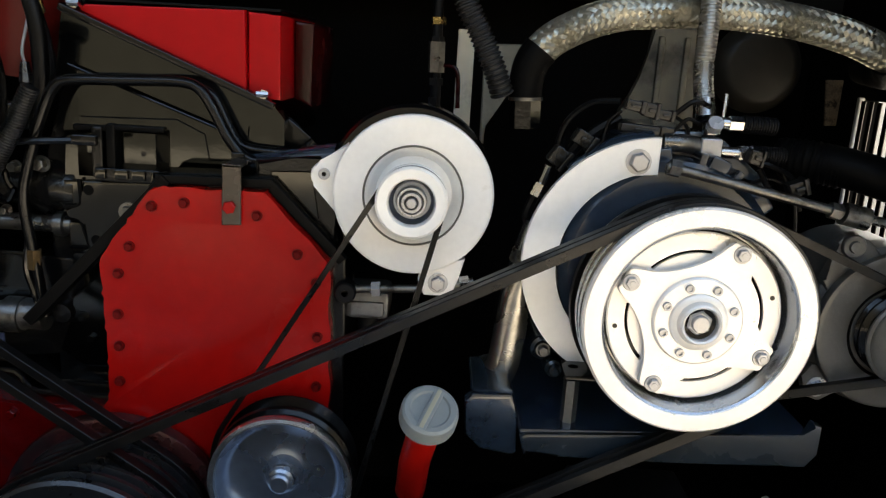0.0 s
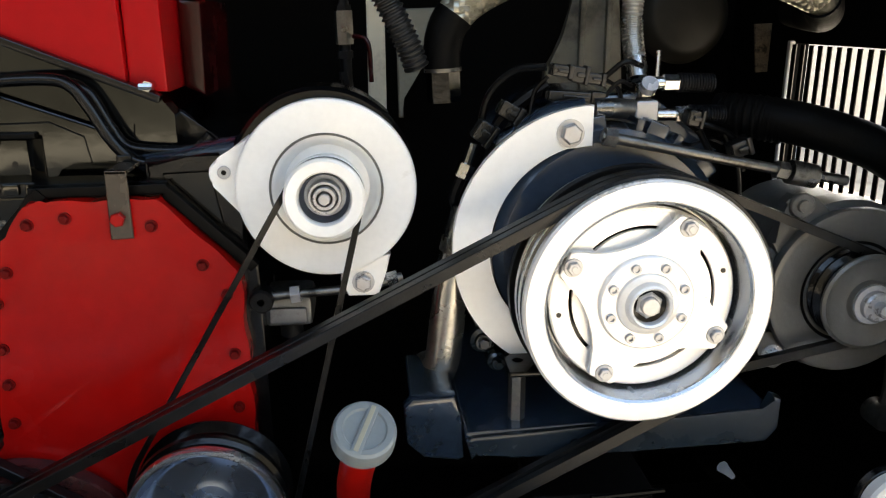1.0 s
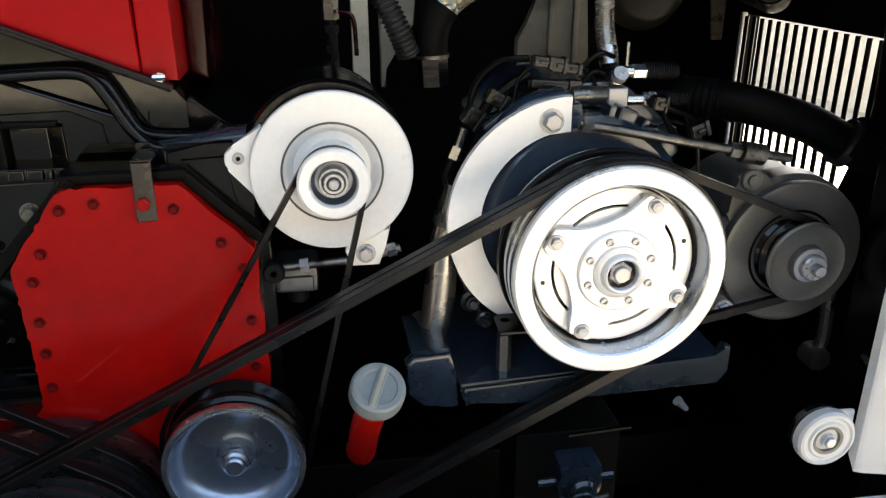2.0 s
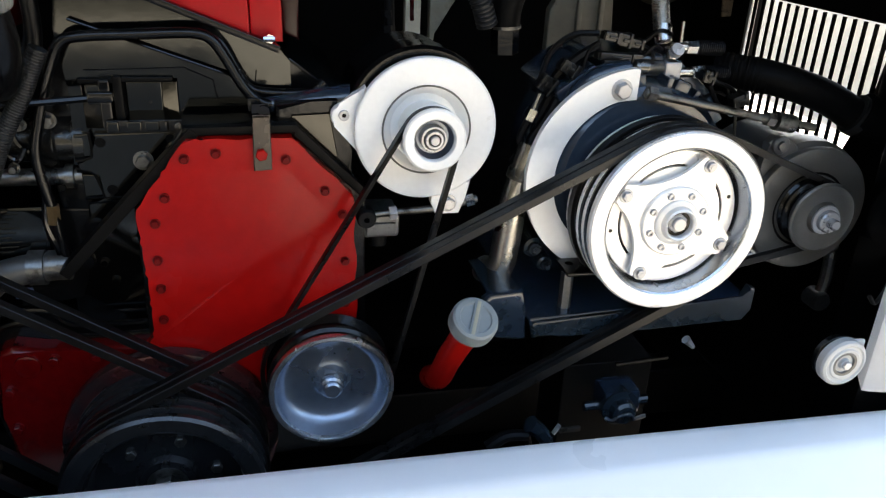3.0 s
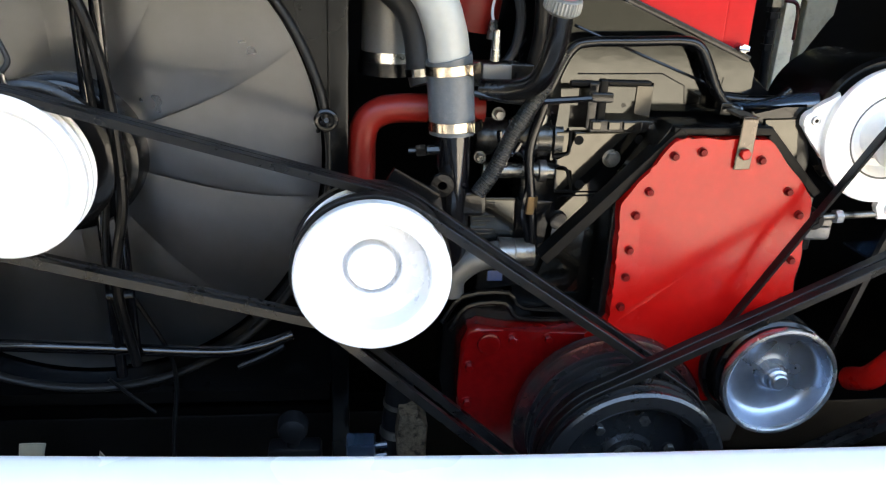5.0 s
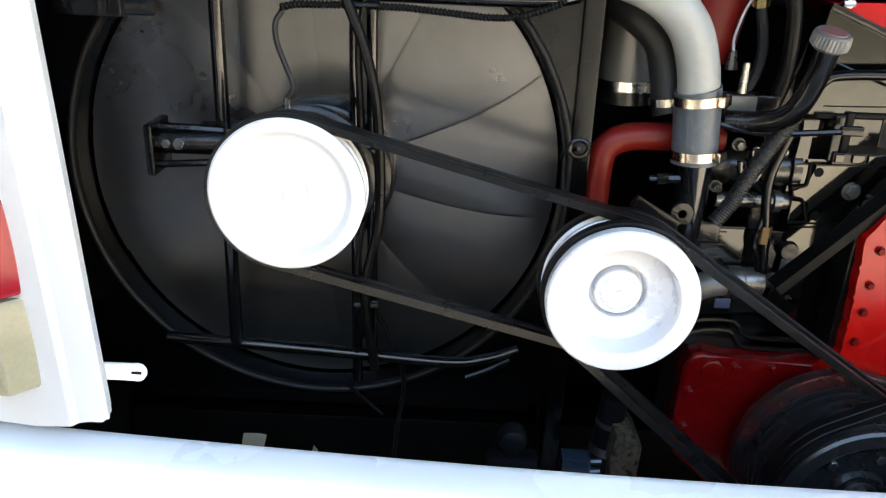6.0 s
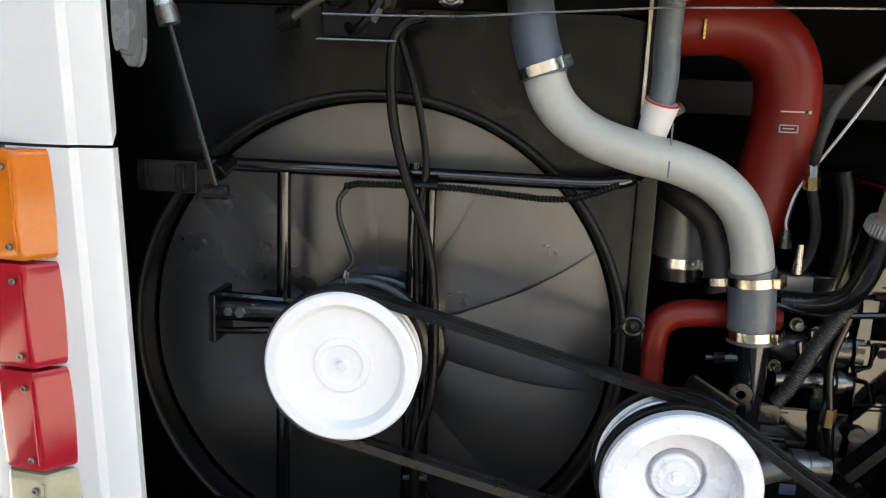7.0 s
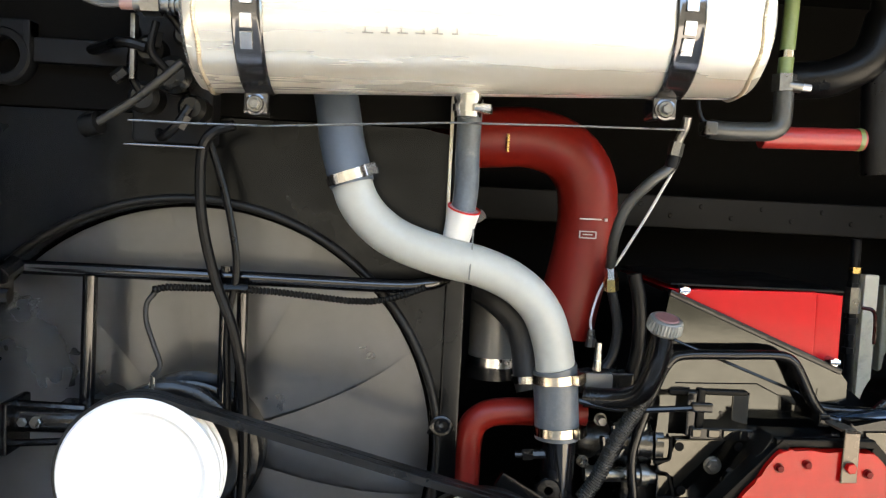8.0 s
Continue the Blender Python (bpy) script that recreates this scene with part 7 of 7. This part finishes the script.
part("lead", pipe([(0.112, 0.90, 0.998), (0.105, 0.905, 0.975), (0.11, 0.91, 0.955), (0.10, 0.915, 0.935)], 0.006, seg=8), RUBBER, sp)
jp = thing("drain_pipe", (0.1, 0.9, 0.85), "bare steel J-shaped pipe beside the compressor", "pipe")
part("pipe", pipe([(0.122, 0.90, 0.965), (0.111, 0.90, 0.925), (0.102, 0.90, 0.885), (0.096, 0.90, 0.83), (0.091, 0.90, 0.79), (0.083, 0.905, 0.772), (0.074, 0.93, 0.768)], 0.0198, seg=22), STEEL_HOSE_END, jp)
part("collar", pipe([(0.1125, 0.90, 0.93), (0.1085, 0.90, 0.915)], 0.0212, seg=18, n=1), STEEL_DULL, jp)
ch = thing("corrugated_hose", (0.05, 0.98, 1.15), "black corrugated hose hung beside the firewall", "hose")
part("hose", pipe([(0.005, 0.985, 1.27), (0.020, 0.98, 1.214), (0.040, 0.98, 1.176), (0.060, 0.98, 1.135), (0.072, 0.985, 1.105)], 0.0135, ridge=0.0013, pitch=0.006, seg=14), HOSE_DARK, ch)
bg = thing("suction_hose", (0.55, 0.9, 1.05), "thick black suction hose across the side grille", "hose")
part("hose", pipe([(0.41, 0.96, 1.052), (0.44, 0.935, 1.052), (0.486, 0.905, 1.046), (0.55, 0.89, 1.026), (0.60, 0.88, 1.000), (0.625, 0.87, 0.995)], 0.0235, seg=22), HOSE_BLACK, bg)
part("elbow", pipe([(0.60, 0.875, 1.008), (0.63, 0.865, 0.995), (0.645, 0.86, 1.01), (0.648, 0.86, 1.06), (0.645, 0.86, 1.13), (0.64, 0.86, 1.2)], 0.030, seg=22), HOSE_BLACK, bg)
part("crimp", pipe([(0.415, 0.957, 1.052), (0.44, 0.935, 1.052), (0.47, 0.915, 1.048)], 0.0242, ridge=0.0008, pitch=0.007, seg=22), HOSE_BLACK, bg)
part("end_ring", pipe([(0.592, 0.880, 1.005), (0.604, 0.877, 0.999)], 0.0295, seg=22, n=1), HOSE_DARK, bg)
gate = thing("gate_valve", (-0.012, 1.28, 1.1), "small dark gate valve with brass unions on an upright pipe", "valve")
part("pipe", pipe([(-0.0165, 1.28, 1.255), (-0.014, 1.28, 1.115), (-0.009, 1.28, 0.975)], 0.0085, seg=14), OILY_BLACK, gate)
part("body", pipe([(-0.015, 1.28, 1.168), (-0.014, 1.28, 1.121)], 0.0135, seg=6, n=1), STEEL_DULL, gate)
for z, r in ((1.205, 0.012), (1.176, 0.0115), (1.112, 0.0125), (1.082, 0.0105), (1.058, 0.012)):
    part("union", pipe([(-0.0145, 1.28, z), (-0.0142, 1.28, z - 0.011)], r, seg=6, n=1), BRASS if z > 1.19 else OILY_BLACK, gate)
part("lever", pipe([(-0.002, 1.27, 1.133), (0.019, 1.264, 1.124), (0.023, 1.264, 1.068)], 0.0035, seg=8), RED_SHADED, gate, "dull red lever")

# ---- low in the bay ----
lc = thing("drain_valve", (0.261, 0.81, 0.57), "blue-grey capped drain valve low in the bay", "valve")
part("cap", spun(0.261, 0.588, [(0, 0.785), (0.014, 0.785), (0.018, 0.789), (0.02, 0.80), (0.029, 0.803), (0.029, 0.82), (0, 0.82)], 28), BLUE_GREY, lc)
bm = block(0.235, 0.292, 0.805, 0.85, 0.575, 0.615, bevel=0.006)
part("body", bm, BLUE_BLACK, lc)
part("bail", pipe([(0.231, 0.79, 0.584), (0.240, 0.783, 0.583), (0.250, 0.780, 0.592), (0.264, 0.779, 0.593), (0.272, 0.781, 0.584), (0.293, 0.788, 0.582)], 0.0032, seg=8), BLUE_GREY, lc, "bent wire bail over the cap")
part("stem", pipe([(0.21, 0.82, 0.585), (0.31, 0.82, 0.588)], 0.007, seg=10, n=1), BLUE_GREY, lc)
# Added stick stands for a sliver of sunlight; its white tip paints the glint.
stick = thing("glint_stick", (0.620, 1.040, 0.428), "thin shiny stick with a white tip, added for a sliver of sunlight", "stick")
part("rod", pipe([(0.512, 1.040, 0.534), (0.551, 1.040, 0.496), (0.620, 1.040, 0.428)], (0.0030, 0.0018), seg=8), STEEL, stick, "shiny thin shaft")
part("tip", pipe([(0.505, 1.040, 0.541), (0.512, 1.040, 0.534), (0.523, 1.040, 0.523)], (0.009, 0.0042), seg=8), WHITE_PAINT, stick, "flared tip, white to stand for a sun glint")
fr = thing("chassis_rail", (CX, 0.95, 0.4), "black chassis rail across the bottom of the bay", "beam")
part("rail", block(-1.49, 0.66, 1.088, 1.15, 0.34, 0.445, bevel=0.006), MATT_BLACK, fr)
part("lower_tube", pipe([(0.24, 0.80, 0.668), (0.32, 0.80, 0.672)], 0.003, seg=8, n=1), BLACK, fr)
mount = thing("gritty_block", (-0.67, 0.93, 0.46), "rust-brown gritty block low in the bay", "mount")
part("block", plate([(-0.672, 0.563), (-0.645, 0.56), (-0.630, 0.54), (-0.632, 0.46), (-0.672, 0.46), (-0.677, 0.52)], 0.90, 0.98, 0.005), RUST, mount)
knob = thing("drain_cock", (-0.826, 0.9, 0.50), "dark round-headed drain cock low in the bay", "valve")
part("head", spun(-0.826, 0.548, [(0, 0.882), (0.012, 0.882), (0.019, 0.886), (0.022, 0.894), (0.022, 0.91), (0, 0.912)], 24), OILY_BLACK, knob)
part("stem", pipe([(-0.826, 0.90, 0.53), (-0.828, 0.90, 0.47)], 0.010, seg=12, n=1), OILY_BLACK, knob)
part("base", block(-0.862, -0.785, 0.885, 0.92, 0.485, 0.518, bevel=0.006), OILY_BLACK, knob)
jb = thing("junction_block", (-0.725, 0.9, 0.49), "blue-black junction block with short pipe stubs", "pipe fitting")
part("body", block(-0.750, -0.706, 0.885, 0.92, 0.482, 0.522, bevel=0.004), BLUE_BLACK, jb)
for z in (0.495, 0.513):
    part("stub", pipe([(-0.708, 0.897, z), (-0.690, 0.897, z + 0.002)], 0.0055, seg=10, n=1), BLUE_BLACK, jb)
pst = thing("fuel_drain_pipe", (-0.68, 0.95, 0.50), "dark drain pipe with a bare steel collar", "pipe")
part("pipe", pipe([(-0.668, 0.95, 0.60), (-0.672, 0.95, 0.55), (-0.676, 0.95, 0.50), (-0.676, 0.95, 0.44)], 0.021, seg=18), OILY_BLACK, pst)
part("collar", pipe([(-0.675, 0.95, 0.512), (-0.676, 0.95, 0.498)], 0.0235, seg=18, n=1), STEEL_DULL, pst)
part("collar", pipe([(-0.671, 0.95, 0.556), (-0.672, 0.95, 0.548)], 0.0228, seg=18, n=1), STEEL_DULL, pst)
lw = thing("sagging_wire", (-1.0, 0.95, 0.48), "thin black wire that sags under the fan guard", "cable")
part("sheath", pipe([(-1.042, 0.95, 0.736), (-1.012, 0.95, 0.675), (-0.998, 0.95, 0.636), (-0.994, 0.95, 0.591), (-1.002, 0.95, 0.53), (-1.009, 0.95, 0.45)], 0.0035, seg=8), RUBBER, lw)
part("tag_end", pipe([(-1.084, 0.94, 0.609), (-1.055, 0.94, 0.58), (-1.025, 0.94, 0.552)], 0.0026, seg=8), RUBBER, lw)
for pts, r, lab in (([(0.060, 0.80, 0.545), (0.085, 0.80, 0.562), (0.118, 0.80, 0.560)], 0.010, "dark plastic cable end low in the bay"), ([(0.120, 0.80, 0.580), (0.136, 0.80, 0.565), (0.150, 0.80, 0.545)], 0.013, "blue-black plastic cable end low in the bay")):
    t = thing("cable_end", pts[1], lab, "connector")
    part("boot", pipe(pts, (r, r * 0.8), seg=10), BLUE_GREY if r > 0.012 else OILY_BLACK, t)
    part("lead", pipe([pts[-1], (pts[-1][0] + 0.01, 0.81, 0.52), (pts[-1][0] + 0.01, 0.83, 0.48)], 0.005, seg=8), OILY_BLACK, t)
box_low = thing("battery_tray", (0.27, 0.86, 0.50), "dim brown-black tray behind the drain valve", "tray")
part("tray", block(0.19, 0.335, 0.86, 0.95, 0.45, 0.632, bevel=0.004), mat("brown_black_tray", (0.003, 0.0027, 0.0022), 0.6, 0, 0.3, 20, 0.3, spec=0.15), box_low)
part("slip", block(0.166, 0.198, 0.795, 0.80, 0.560, 0.568, bevel=0.001), TAB, box_low, "bronzed metal slip")
part("pin", pipe([(0.158, 0.80, 0.558), (0.166, 0.80, 0.572)], 0.0035, seg=8, n=1), ZINC, box_low)
cardb = thing("worn_tag", (-1.27, 1.088, 0.36), "torn pale paper tags stuck on the chassis rail", "tag")
bm = plate([(-1.297, 0.362), (-1.258, 0.360), (-1.248, 0.398), (-1.262, 0.400), (-1.290, 0.399)], 1.085, 1.0875, 0.0006, 1)
part("tag", bm, CAP_CREAM, cardb)
bm = plate([(-1.172, 0.345), (-1.160, 0.347), (-1.157, 0.370), (-1.164, 0.380), (-1.168, 0.365)], 1.085, 1.0875, 0.0006, 1)
part("tag", bm, CAP_CREAM, cardb)
